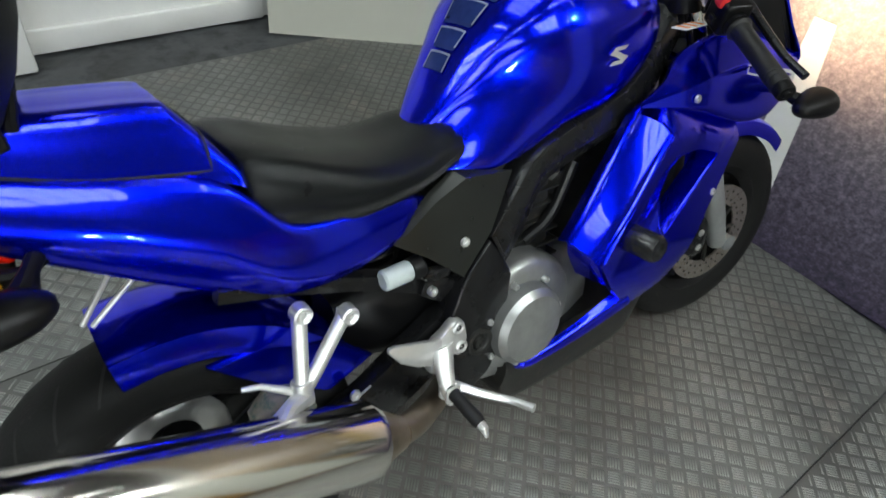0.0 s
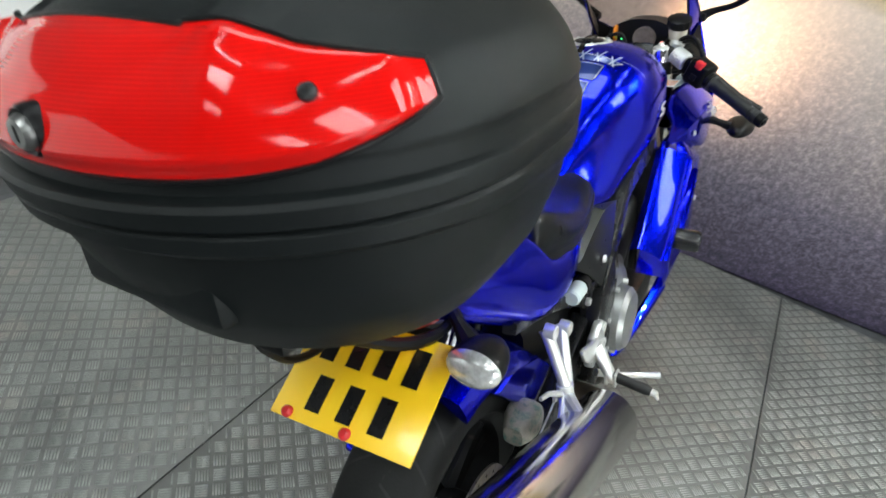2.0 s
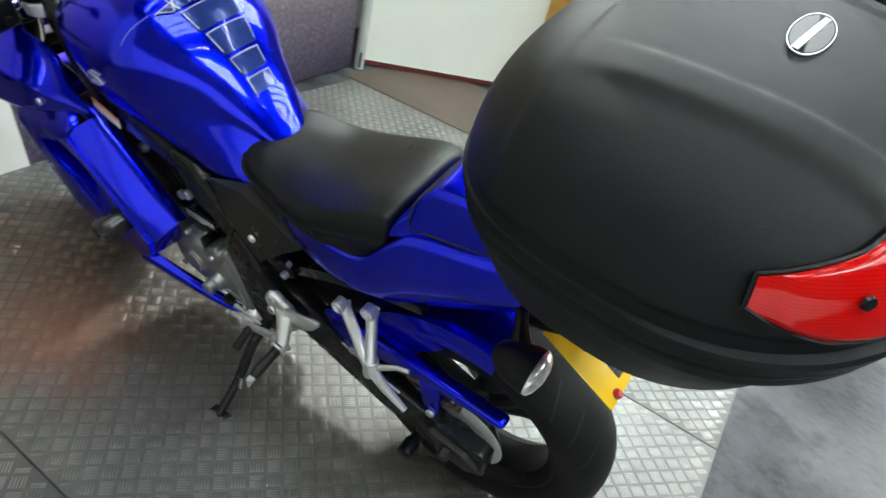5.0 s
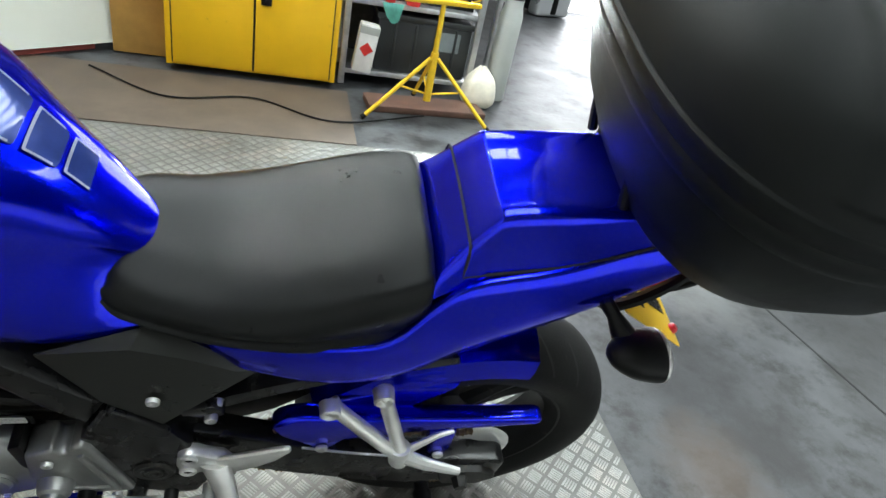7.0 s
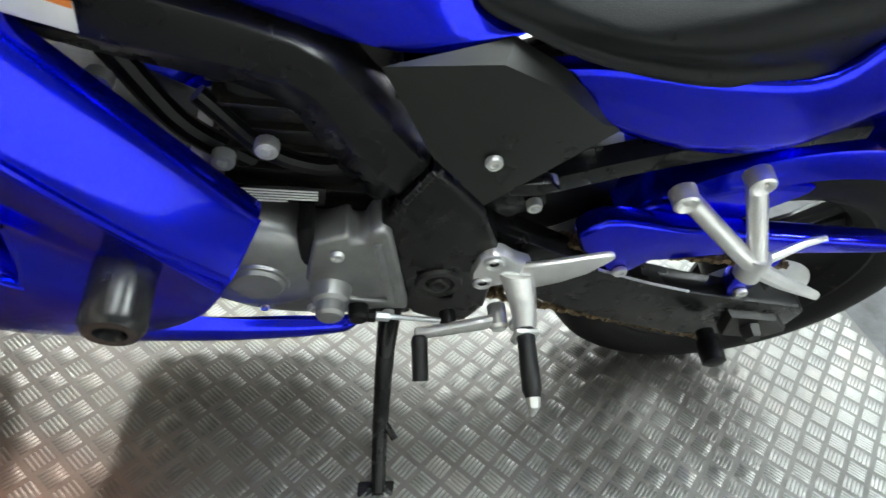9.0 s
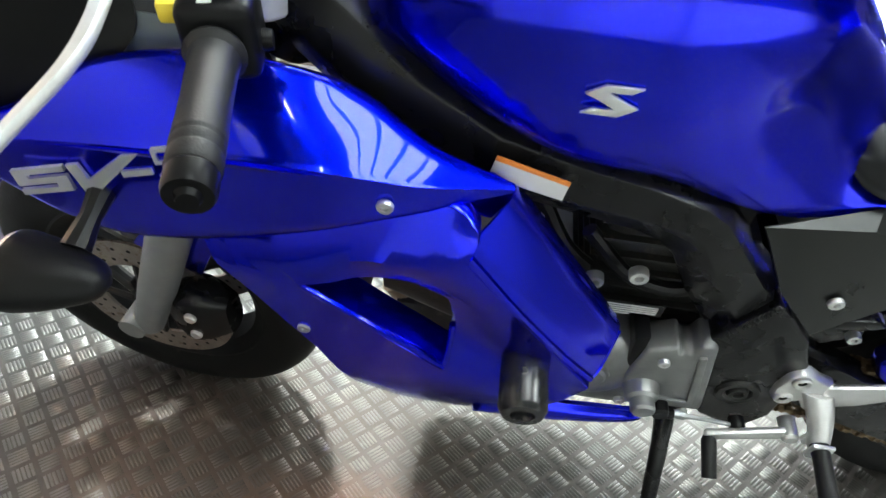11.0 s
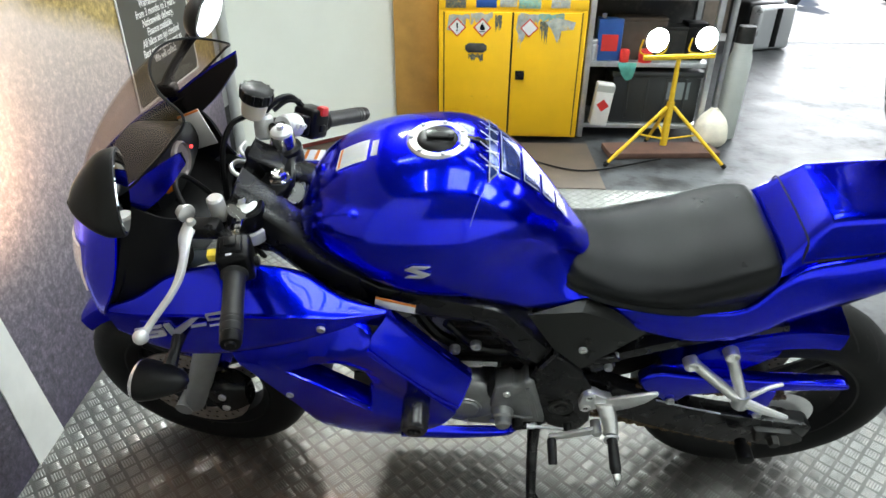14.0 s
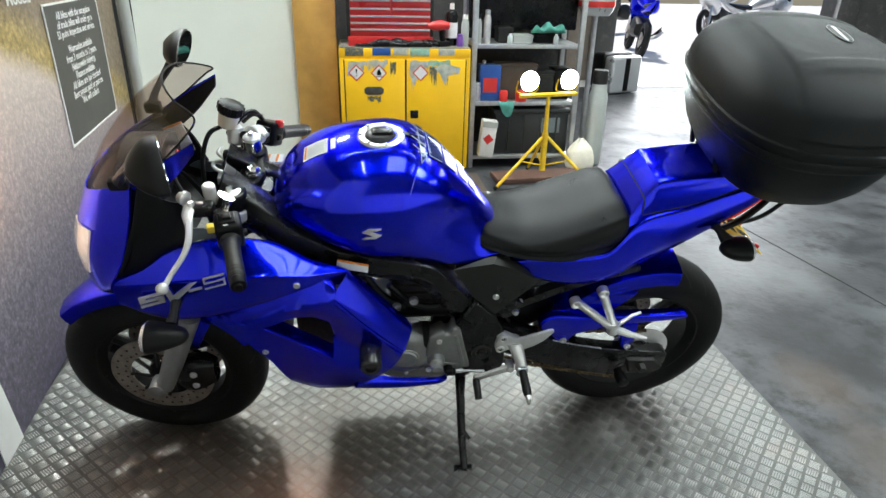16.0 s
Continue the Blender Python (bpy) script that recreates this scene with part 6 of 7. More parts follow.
for k in range(5):
    a_ = radians(20 + 62 * k)
    part("generator_cover_boss", lathe([(0, .006), (.007, .006), (.010, .002), (.010, -.02), (0, -.02)], "y", 12, (.735 + .084 * math.cos(a_), .148, .43 + .080 * math.sin(a_))), M_engine, bike)
    part("cover_bolt", bolt((.735 + .084 * math.cos(a_), .153, .43 + .080 * math.sin(a_)), .0055, .005), M_alu, bike)
part("generator_cover_disc", lathe([(0, .006), (.028, .006), (.032, .002), (.036, .002), (.038, -.004), (0, -.004)], "y", 32, (.735, .166, .43)), M_engine, bike)
part("shift_shaft_boss", lathe([(0, .040), (.014, .040), (.017, .036), (.017, .022), (.022, .018), (.026, 0), (0, 0)], "y", 24, (.650, .165, .420)), M_engine, bike)
for x, z in ((.80, .37), (.79, .49), (.575, .37), (.645, .50), (.67, .38)):
    part("cover_bolt", bolt((x, .155 if x > .7 else .168, z), .008, .006), M_alu, bike)
part("clutch_cover", lathe([(0, -.03), (.03, -.03), (.07, -.024), (.082, -.012), (.086, .02), (0, .02)], "y", 48, (.63, -.165, .42)), M_engine, bike, "round silver clutch cover")
for k in range(7):
    a_ = 2 * math.pi * k / 7
    part("clutch_cover_bolt", mirrored(bolt((.63 + .094 * math.cos(a_), .150, .42 + .094 * math.sin(a_)), .0065, .012)), M_alu, bike)
part("rear_brake_reservoir", lathe([(0, -.03), (.015, -.03), (.018, -.026), (.018, .02), (.014, .026), (0, .026)], "x", 20, (RES[0], RES[1], RES[2])), M_fluid, bike, "pale grey translucent rear brake reservoir")
part("reservoir_lid", lathe([(0, .048), (.017, .048), (.020, .044), (.020, .024), (0, .024)], "x", 20, (RES[0], RES[1], RES[2])), M_plastic, bike, "black reservoir lid")
part("rear_caliper", loft([oval(.10, .455, .02, .02, 3, 3, 12, -.11), oval(.135, .46, .034, .036, 3, 3, 12, -.11), oval(.175, .455, .032, .034, 3, 3, 12, -.11), oval(.20, .445, .016, .018, 3, 3, 12, -.11)], 8, 24), M_stain, bike, "weathered brown rear brake caliper")
part("clutch_housing", loft([[(.65 + r * math.cos(a), y, .42 + r * math.sin(a)) for a in [k * math.pi / 8 for k in range(16)]] for y, r in ((-.09, .13), (-.135, .125), (-.15, .10))], 8, 32), M_engine, bike)
part("engine_plate", slab([(.77, .565), (.66, .565), (.66, .538), (.77, .538)], .125, .128, .001), M_black, bike, "black engine plate with small print")
for i in range(5):
    part("print_line", slab([(.762, .560 - .0045 * i), (.70 if i == 4 else .668, .560 - .0045 * i), (.70 if i == 4 else .668, .558 - .0045 * i), (.762, .558 - .0045 * i)], .1275, .1288, 0), M_white, bike)
for pts, r in (([(.78, .10, .66), (.72, .11, .60), (.66, .11, .58), (.62, .11, .60)], .010), ([(.85, .09, .70), (.80, .10, .62), (.74, .09, .56)], .013), ([(.70, .12, .69), (.66, .115, .64), (.64, .10, .58)], .006), ([(.82, -.09, .68), (.74, -.11, .60), (.68, -.1, .56)], .012)):
    part("hose", tube(pts, r, 10, 20), M_plastic, bike, "black rubber hose")
for p in ((.716, .13, .632), (.85, .12, .69), (.76, .12, .60)):
    part("engine_bolt", bolt(p, .012, .012), M_alu, bike)
part("radiator", box(1.05, 1.085, -.17, .17, .44, .72, .008), M_dark, bike, "dark radiator behind the fairing")
part("airbox", loft([oval(.60, .74, .09, .05, 4, 4), oval(.75, .75, .11, .06, 4, 4), oval(.95, .78, .11, .06, 4, 4), oval(1.05, .84, .08, .05, 4, 4)], 10, 28), M_plastic, bike, "black airbox")
part("shock_linkage", loft([oval(.29, .50, .05, .06, 4, 4), oval(.36, .50, .075, .085, 4, 4), oval(.45, .50, .085, .10, 4, 4), oval(.50, .50, .08, .09, 4, 4)], 8, 28), M_plastic, bike, "black battery tray and shock mounting")
part("shock_spring", tube([(.40 + .045 * math.cos(t * 50), .045 * math.sin(t * 50), .42 + .20 * t) for t in np.linspace(0, 1, 110)], .006, 6), M_dark, bike, "dark shock absorber spring")
part("head_stock", tube([(1.09, 0, .93), (1.15, 0, .80)], .04, 20), M_black, bike)

# swingarm, chain
both("swingarm", lambda: slab([(.47, .515), (.36, .462), (.297, .430), (.22, .402), (.14, .380), (.03, .360), (-.070, .345), (-.086, .332), (-.086, .264), (-.072, .250), (.085, .246), (.20, .280), (.308, .323), (.45, .39)], .092, .132, .004, 2), M_black, "black box-section swingarm", None, 30)
both("swingarm_edge", lambda: tube([(.30, .129, .430), (.22, .1295, .4025), (.14, .1295, .3805)], .0022, 6, 14), M_steel, "thin bright strip along the swingarm edge")
both("axle_block", lambda: panel([(.05, .335), (-.04, .325), (-.08, .29), (-.05, .262), (.03, .27)], .145, .012, 48), M_dark)
both("axle_nut", lambda: lathe([(0, .02), (.012, .02), (.014, .016), (.016, 0), (0, 0)], "y", 6, (0, .147, .305)), M_dark, "axle nut")
part("chain_guard", slab([(.352, .495), (.345, .512), (.325, .526), (.300, .530), (.228, .521), (.05, .515), (-.090, .512), (-.106, .503), (-.095, .489), (.02, .480), (.097, .475), (.16, .462), (.231, .447), (.243, .428), (.256, .408), (.280, .408), (.296, .432), (.338, .466)], .094, .127, .009, 3), M_blue, bike, "blue chain guard", 50)
part("guard_tab", slab([(.095, .478), (.045, .480), (.040, .40), (.048, .368), (.072, .366), (.082, .39)], .100, .128, .006, 2), M_blue, bike, "blue mounting tab of the guard")
both("guard_bolt", lambda: bolt((.268, .128, .428), .010, .006), M_alu)
part("guard_bolt", bolt((.059, .129, .384), .010, .006), M_alu, bike)
both("paddock_bobbin", lambda: merged(lathe([(0, .055), (.012, .055), (.018, .052), (.019, .02), (.014, .012), (.014, 0), (0, 0)], "y", 24, (.073, .15, .295))), M_plastic, "black paddock bobbin")
part("hugger", loft([[(.312 * 0 + (.335 + e) * math.cos(a), y, .312 + (.335 + e) * math.sin(a)) for y, e in ((-.098, -.04), (-.088, .0), (-.04, .012), (0, .016), (.04, .012), (.088, .0), (.098, -.04), (.085, -.036), (.04, .002), (0, .006), (-.04, .002), (-.085, -.036))] for a in [radians(v) for v in (32, 45, 60, 75, 88, 99)]], 22, 24), M_blue, bike, "blue rear hugger mudguard")
both("hugger_arm", lambda: panel([(.33, .46), (.26, .53), (.14, .58), (.06, .58), (.14, .50), (.24, .43)], .098, .006, 48), M_blue, "blue hugger side")
CHAIN = [((.60, .100, .470), (.0, .100, .425)), ((.60, .100, .372), (.0, .100, .190))]


def chain_links():
    """Pairs of waisted side plates with rollers between them."""
    out = []
    for a, b in CHAIN:
        a, b = Vector(a), Vector(b)
        n_l = int((b - a).length / .0159)
        for i in range(n_l):
            p, q = a.lerp(b, i / n_l), a.lerp(b, (i + 1) / n_l)
            for dy in ((-.009, .009) if i % 2 else (-.0065, .0065)):
                o = Vector((0, dy, 0))
                out.append(tube([p + o, p.lerp(q, .15) + o, p.lerp(q, .5) + o, p.lerp(q, .85) + o, q + o], [.003, .0072, .0052, .0072, .003], 6))
            out.append(tube([p - Vector((0, .006, 0)), p + Vector((0, .0115, 0))], .0045, 6))
    return merged(*out)


part("drive_chain", chain_links(), M_chain, bike, "rusty brown drive chain")["kind"] = "stuff"

# footrests
def pas_bracket():
    a = tube([(.272, .135, .608), (.262, .142, .60), (.185, .182, .556), (.165, .188, .548)], [.014, .012, .0115, .014], 12)
    b = tube([(.200, .132, .642), (.197, .138, .632), (.168, .182, .562), (.163, .188, .548)], [.014, .012, .0115, .014], 12)
    c = tube([(.165, .185, .56), (.162, .19, .525)], .016, 12)
    d = lathe([(.006, .008), (.012, .012), (.015, .010), (.016, -.01), (.006, -.01)], "y", 16, (.272, .145, .606), True)
    e = lathe([(.006, .008), (.012, .012), (.015, .010), (.016, -.01), (.006, -.01)], "y", 16, (.200, .142, .640), True)
    return merged(a, b, c, d, e)


both("pillion_bracket", pas_bracket, M_alu, "cast aluminium pillion footrest bracket")
both("pillion_peg", lambda: merged(tube([(.16, .19, .54), (.12, .20, .528), (.065, .208, .512)], [.012, .010, .006], 10), tube([(.155, .185, .545), (.11, .175, .575), (.085, .17, .58)], [.007, .005, .004], 8)), M_alu, "folded aluminium pillion footrest")


def heel_guard():
    return slab([(.428, .490), (.400, .498), (.335, .521), (.322, .522), (.320, .514), (.342, .480), (.372, .456), (.405, .440), (.425, .446)], .160, .170, .004, 2)


def foot_hanger():
    """The cast hanger: a lobed plate, two bolts in sockets and the arm down to the peg."""
    plate = slab([(.480, .500), (.468, .512), (.452, .508), (.436, .496), (.415, .488), (.402, .455), (.398, .425), (.412, .415), (.430, .425), (.440, .445), (.466, .432), (.480, .442), (.484, .468)], .146, .168, .005, 2)
    arm = loft([[(x + w * c, y + .012 * s_, z + .006 * s_) for c, s_ in ((1, 0), (.7, .7), (0, 1), (-.7, .7), (-1, 0), (-.7, -.7), (0, -1), (.7, -.7))] for x, y, z, w in ((.430, .165, .470, .022), (.420, .180, .450, .020), (.412, .195, .428, .017), (.408, .208, .410, .015), (.407, .216, .402, .013))], 12, 16)
    fork = merged(slab([(.424, .425), (.394, .425), (.392, .398), (.400, .388), (.418, .388), (.425, .398)], .196, .203, .002), slab([(.424, .425), (.394, .425), (.392, .398), (.400, .388), (.418, .388), (.425, .398)], .216, .222, .002))
    rings = [lathe([(.006, .002), (.010, .004), (.0125, .002), (.0125, -.004), (.006, -.004)], "y", 16, p, True) for p in ((.464, .169, .496), (.468, .169, .452))]
    return merged(plate, arm, fork, *rings)


both("heel_guard", heel_guard, M_alu, "cast aluminium heel guard")
both("foot_hanger", foot_hanger, M_alu, "cast aluminium footrest hanger")
both("hanger_bolt", lambda: bolt((.464, .166, .496), .0075, .004), M_dark)
both("hanger_bolt", lambda: bolt((.468, .166, .452), .0075, .004), M_dark)
both("foot_peg", lambda: tube([(.41, .20, .415), (.409, .215, .412), (.408, .23, .410), (.4075, .285, .402), (.407, .296, .40)], [.011, .013, .0115, .0125, .009], 14), M_rubber2, "black rubber foot peg")
both("peg_tip", lambda: tube([(.407, .294, .40), (.4065, .305, .398), (.406, .312, .385)], [.009, .008, .003], 10), M_alu)
part("gear_lever", merged(slab([(.448, .404), (.430, .406), (.425, .392), (.436, .384), (.52, .350), (.540, .352), (.540, .364), (.525, .368)], .186, .197, .003, 2), lathe([(0, .012), (.009, .012), (.012, .008), (.012, -.022), (0, -.022)], "y", 16, (.437, .192, .396))), M_alu, bike, "aluminium gear lever")
part("gear_linkage", merged(tube([(.60, .180, .381), (.50, .180, .371)], .0035, 8), tube([(.592, .180, .380), (.575, .180, .378)], .0062, 6)), M_steel, bike, "thin steel gear linkage rod")
part("linkage_joint", merged(lathe([(0, .012), (.010, .012), (.013, .008), (.013, -.01), (0, -.01)], "y", 14, (.614, .178, .386)), tube([(.614, .182, .384), (.594, .181, .380)], .008, 8)), M_plastic, bike, "black ball joint")
part("linkage_joint", lathe([(0, .010), (.009, .010), (.011, .006), (.011, -.01), (0, -.01)], "y", 14, (.497, .178, .371)), M_plastic, bike, "black ball joint")
part("gear_lever_toe", tube([(.534, .194, .356), (.533, .200, .353), (.531, .248, .332)], [.008, .011, .0105], 12), M_rubber2, bike, "black rubber toe piece")
part("brake_pedal", tube([(.42, -.17, .40), (.47, -.21, .37), (.515, -.25, .352), (.535, -.29, .35)], [.009, .008, .007, .008], 10, 16), M_alu, bike, "aluminium brake pedal")
ss = part("side_stand", tube([(.56, .10, .285), (.567, .17, .25), (.567, .25, .16), (.566, .33, .10)], [.018, .014, .012, .011], 12, 16), M_black, bike, "black side stand")
part("stand_foot", slab([(.54, .315), (.595, .315), (.60, .35), (.575, .362), (.545, .352)], .088, .098, .003, 2, "z"), M_black, ss)
part("stand_tang", tube([(.567, .24, .17), (.545, .27, .16)], .006, 8), M_black, ss)
part("stand_bracket", box(.53, .62, .07, .12, .27, .33, .01), M_black, bike)

both("seam_spring", lambda: tube([(.556 + .024 * t + .0032 * math.cos(60 * t), .159 + .0032 * math.sin(60 * t), .640 - .052 * t) for t in np.linspace(0, 1, 90)], .0010, 5), M_dark, "small coil spring in the frame seam")
# sliders on the fairing
both("crash_bobbin", lambda: lathe([(0, .072), (.012, .072), (.014, .078), (.023, .078), (.028, .070), (.028, .01), (.026, -.01), (0, -.01)], "y", 28, (.835, .222, .565)), M_bobbin, "black crash protector")

# exhaust
mdir = (Vector((.235, -.25, .448)) - Vector((-.30, -.232, .640))).normalized()
m0, m1 = Vector((-.30, -.232, .640)), Vector((.235, -.25, .448))
part("silencer", lathe([(.0575, .012), (.059, .0), (.062, .006), (.062, .02), (.061, (m1 - m0).length - .015), (.053, (m1 - m0).length)], "x", 48), M_muffler, bike, "polished round silencer").matrix_basis = Matrix.Translation(m0) @ mdir.to_track_quat("X", "Z").to_matrix().to_4x4()
part("silencer_band", lathe([(.0600, .0), (.0635, .001), (.0635, .02), (.0615, .022)], "x", 48), M_chrome, bike).matrix_basis = Matrix.Translation(m0) @ mdir.to_track_quat("X", "Z").to_matrix().to_4x4()
part("silencer_end", lathe([(.0590, .012), (.056, .010), (.054, .052), (.034, .056), (.031, .052), (.031, -.026), (.029, -.030), (.025, -.028), (.024, .05), (0, .05)], "x", 40), M_endcap, bike, "recessed steel end cap with outlet pipe").matrix_basis = Matrix.Translation(m0) @ mdir.to_track_quat("X", "Z").to_matrix().to_4x4()
part("outlet_bore", lathe([(.0235, -.018), (.0235, .045), (0, .045)], "x", 28), M_groove, bike, "sooty bore").matrix_basis = Matrix.Translation(m0) @ mdir.to_track_quat("X", "Z").to_matrix().to_4x4()
part("silencer_cone", tube([m1 - mdir * .005, m1 + mdir * .03, m1 + mdir * .05], [.05, .034, .026], 24), M_steel2, bike)
part("exhaust_pipe", tube([m1 + mdir * .045, (.33, -.22, .40), (.42, -.14, .33), (.52, -.05, .26), (.70, 0, .24), (.95, 0, .27), (1.03, 0, .36)], .024, 16, 40), M_steel2, bike, "brown heat-stained exhaust pipe")
part("silencer_hanger", tube([(.165, -.19, .535), (.13, -.215, .545), (.11, -.235, .545)], [.014, .012, .01], 10), M_alu, bike)

# ---- fairing ----
def side_rows():
    rows = []
    for x, (y1, z1), (y2, z2), (y3, z3) in ((1.405, (.195, .805), (.205, .79), (.198, .725)), (1.34, (.192, .83), (.220, .805), (.213, .70)), (1.27, (.172, .868), (.226, .818), (.222, .69)), (1.18, (.158, .882), (.229, .826), (.226, .705)), (1.09, (.152, .874), (.230, .828), (.229, .735)), (1.03, (.152, .856), (.228, .825), (.227, .757)), (.97, (.166, .832), (.218, .815), (.216, .778)), (.93, (.176, .818), (.205, .808), (.204, .787)), (.885, (.186, .803), (.190, .801), (.189, .796))):
        row = [(y1 - .012, z1 - .008), (y1, z1), ((y1 + y2) / 2, (z1 + z2) / 2 + .004), (y2 - .004, z2 + .005), (y2, z2), ((y2 + y3) / 2 + .002, (z2 + z3) / 2), (y3, z3 + .006), (y3 - .03, z3)]
        if x > 1.0:
            last = row
        else:
            f = (z1 - z3) / .099
            row = [(y2 + (a - last[4][0]) * f, z2 + (b - last[4][1]) * f) for a, b in last]
        rows.append([(x, a, b) for a, b in row])
    return patch(rows, .003, 30, 36)


both("side_fairing", side_rows, M_blue, "metallic blue upper side fairing", None, 40)
def low_y(x, z):
    """Outer face of the lower fairing, a gently curved side."""
    edge = float(np.interp(x, (.93, .97, 1.03, 1.09, 1.18, 1.27), (.787, .778, .757, .735, .705, .69)))
    tuck = max(0, z - edge + .034)
    d = (x - .921) * .783 - (z - .748) * .621
    valley = .018 * math.exp(-((d - .085) / .045) ** 2) * max(0, min(1, (z - .50) / .06)) * max(0, min(1, (.735 - z) / .06))
    return .243 - valley - .34 * max(0, x - .95) ** 2 - .55 * max(0, .56 - z) ** 2 - .12 * max(0, .48 - z) - .8 * tuck


low_out = [(1.22, .712), (1.16, .732), (1.10, .752), (1.03, .776), (.975, .793), (.93, .790), (.908, .772), (.918, .748), (.86, .672), (.80, .597), (.752, .535), (.775, .49), (.80, .455), (.84, .41), (.90, .37), (.98, .385), (1.045, .44), (1.084, .535), (1.15, .63)]
low_hole = [(1.088, .664), (1.03, .688), (.97, .692), (.936, .674), (.924, .61), (.928, .537), (.97, .573), (1.03, .622)]


def low_panel():
    """The lower fairing with its air vent and the bevelled beam along its rear edge."""
    n = 140
    out, inn = resample(low_out, n), resample(low_hole, n)
    c = (1.0, .62)

    def order(lp):
        ang = [math.atan2(p[1] - c[1], p[0] - c[0]) for p in lp]
        k = int(np.argmin(np.abs(ang)))
        lp = lp[k:] + lp[:k]
        a1 = math.atan2(lp[5][1] - c[1], lp[5][0] - c[0]) - math.atan2(lp[0][1] - c[1], lp[0][0] - c[0])
        return lp if a1 > 0 else [lp[0]] + lp[:0:-1]
    out, inn = order(out), order(inn)
    rings = []
    for f, dy in ((0, -.02), (0, -.003), (.02, 0), (.2, 0), (.4, 0), (.6, 0), (.8, 0), (.965, .001), (1.0, -.006), (1.0, -.05)):
        rings.append([(a + (p - a) * f, low_y(a + (p - a) * f, b + (q - b) * f) + dy, b + (q - b) * f) for (a, b), (p, q) in zip(out, inn)])
    face = skin(rings, cap=False)
    beam = patch([[(.921, .239, .748), (.86, .239, .672), (.80, .237, .597), (.752, .228, .535)], [(.914, .226, .764), (.850, .226, .689), (.788, .223, .612), (.742, .215, .549)], [(.885, .186, .786), (.822, .184, .704), (.762, .181, .624), (.724, .176, .572)], [(.880, .160, .780), (.818, .158, .698), (.760, .155, .618), (.724, .150, .565)]], .003, 16, 16)
    toe = patch([[(.752, .228, .535), (.742, .215, .549), (.724, .176, .572)], [(.765, .226, .51), (.752, .212, .52), (.735, .17, .54)], [(.79, .222, .47), (.78, .205, .475), (.77, .16, .48)]], .003, 8, 8)
    return merged(face, beam, toe)


both("lower_fairing", low_panel, M_blue, "metallic blue lower fairing with air vent", None, 40)
both("vent_lip", lambda: tube([(x, low_y(x, z) - .002, z) for x, z in spline([(1.088, .664), (1.03, .622), (.97, .573), (.934, .541), (.926, .548), (.924, .58), (.924, .61)], 40)], .0042, 8), M_blue, "rounded blue lip of the air vent")
both("beam_edge", lambda: tube([(.918, .2360, .750), (.86, .2370, .672), (.80, .2350, .597), (.752, .2255, .535)], .0055, 10, 24), M_blue, "rounded blue edge of the fairing beam")
both("fairing_filler", lambda: slab([(.985, .795), (.905, .797), (.882, .782), (.90, .742), (.96, .755)], .165, .178, .003), M_blue)
both("belly_strip", lambda: patch([[(.87, .20, .425), (.87, .222, .40), (.88, .215, .375), (.88, .18, .36)], [(.78, .19, .385), (.78, .204, .37), (.785, .20, .345), (.785, .165, .335)], [(.70, .175, .355), (.70, .188, .345), (.70, .183, .322), (.70, .15, .315)], [(.63, .16, .33), (.63, .170, .322), (.632, .166, .306), (.632, .14, .30)], [(.61, .15, .315), (.61, .156, .313), (.61, .153, .308), (.61, .135, .305)]], .003, 14, 18), M_blue, "blue belly strip")
part("sump", loft([[(x, y, z) for y, z in ((.03, .34), (.028, .22 + d), (.0, .185 + d), (-.10, .185 + d), (-.135, .21 + d), (-.14, .34))] for x, d in ((1.02, .06), (.99, .012), (.90, 0), (.72, 0), (.62, .01), (.59, .05))], 14, 24), M_dark, bike, "dark engine sump under the crankcase")
both("fairing_screw", lambda: bolt((.998, .226, .797), .008, .005), M_steel)
both("fairing_screw", lambda: bolt((1.094, .234, .578), .008, .005), M_steel)

nose = []
for row in ([(1.315, .158, 1.04), (1.40, .118, 1.0), (1.45, .06, .968), (1.462, 0, .958)], [(1.335, .178, .955), (1.425, .138, .915), (1.485, .075, .888), (1.50, 0, .878)], [(1.365, .196, .87), (1.448, .155, .835), (1.505, .085, .81), (1.522, 0, .80)], [(1.405, .208, .80), (1.455, .165, .755), (1.495, .095, .725), (1.508, 0, .712)], [(1.41, .19, .765), (1.44, .15, .72), (1.465, .09, .695), (1.475, 0, .685)]):
    nose.append(row + [(a, -b, c) for a, b, c in row[-2::-1]])
nose_ob = part("nose_cowl", patch(nose, .004, 36, 26), M_blue, bike, "metallic blue nose cowl", 50)

part("nose_lining", patch([[(x - .014, y * .94, z - .004) for x, y, z in r] for r in nose[:4]], .003, 30, 20), M_plastic, bike, "black lining inside the nose", 50)
part("cockpit_tray", patch([[(1.40, .15, .93), (1.42, 0, .935), (1.40, -.15, .93)], [(1.32, .155, .895), (1.32, 0, .885), (1.32, -.155, .895)], [(1.24, .14, .865), (1.23, 0, .84), (1.24, -.14, .865)]], .003, 14, 14), M_plastic, bike, "black inner cockpit tray")


def lamp_lens(s):
    rows = [[(1.432, .142 * s, .905), (1.468, .10 * s, .893), (1.497, .045 * s, .876)], [(1.452, .150 * s, .84), (1.495, .10 * s, .82), (1.522, .04 * s, .806)], [(1.462, .150 * s, .79), (1.497, .10 * s, .76), (1.515, .05 * s, .745)]]
    bm = patch(rows, .004, 12, 12)
    return moved(bm, Matrix.Translation((.006, 0, .0)))


for s in (-1, 1):
    part("headlight_lens", lamp_lens(s), M_head, nose_ob, "lit twin headlight lens")
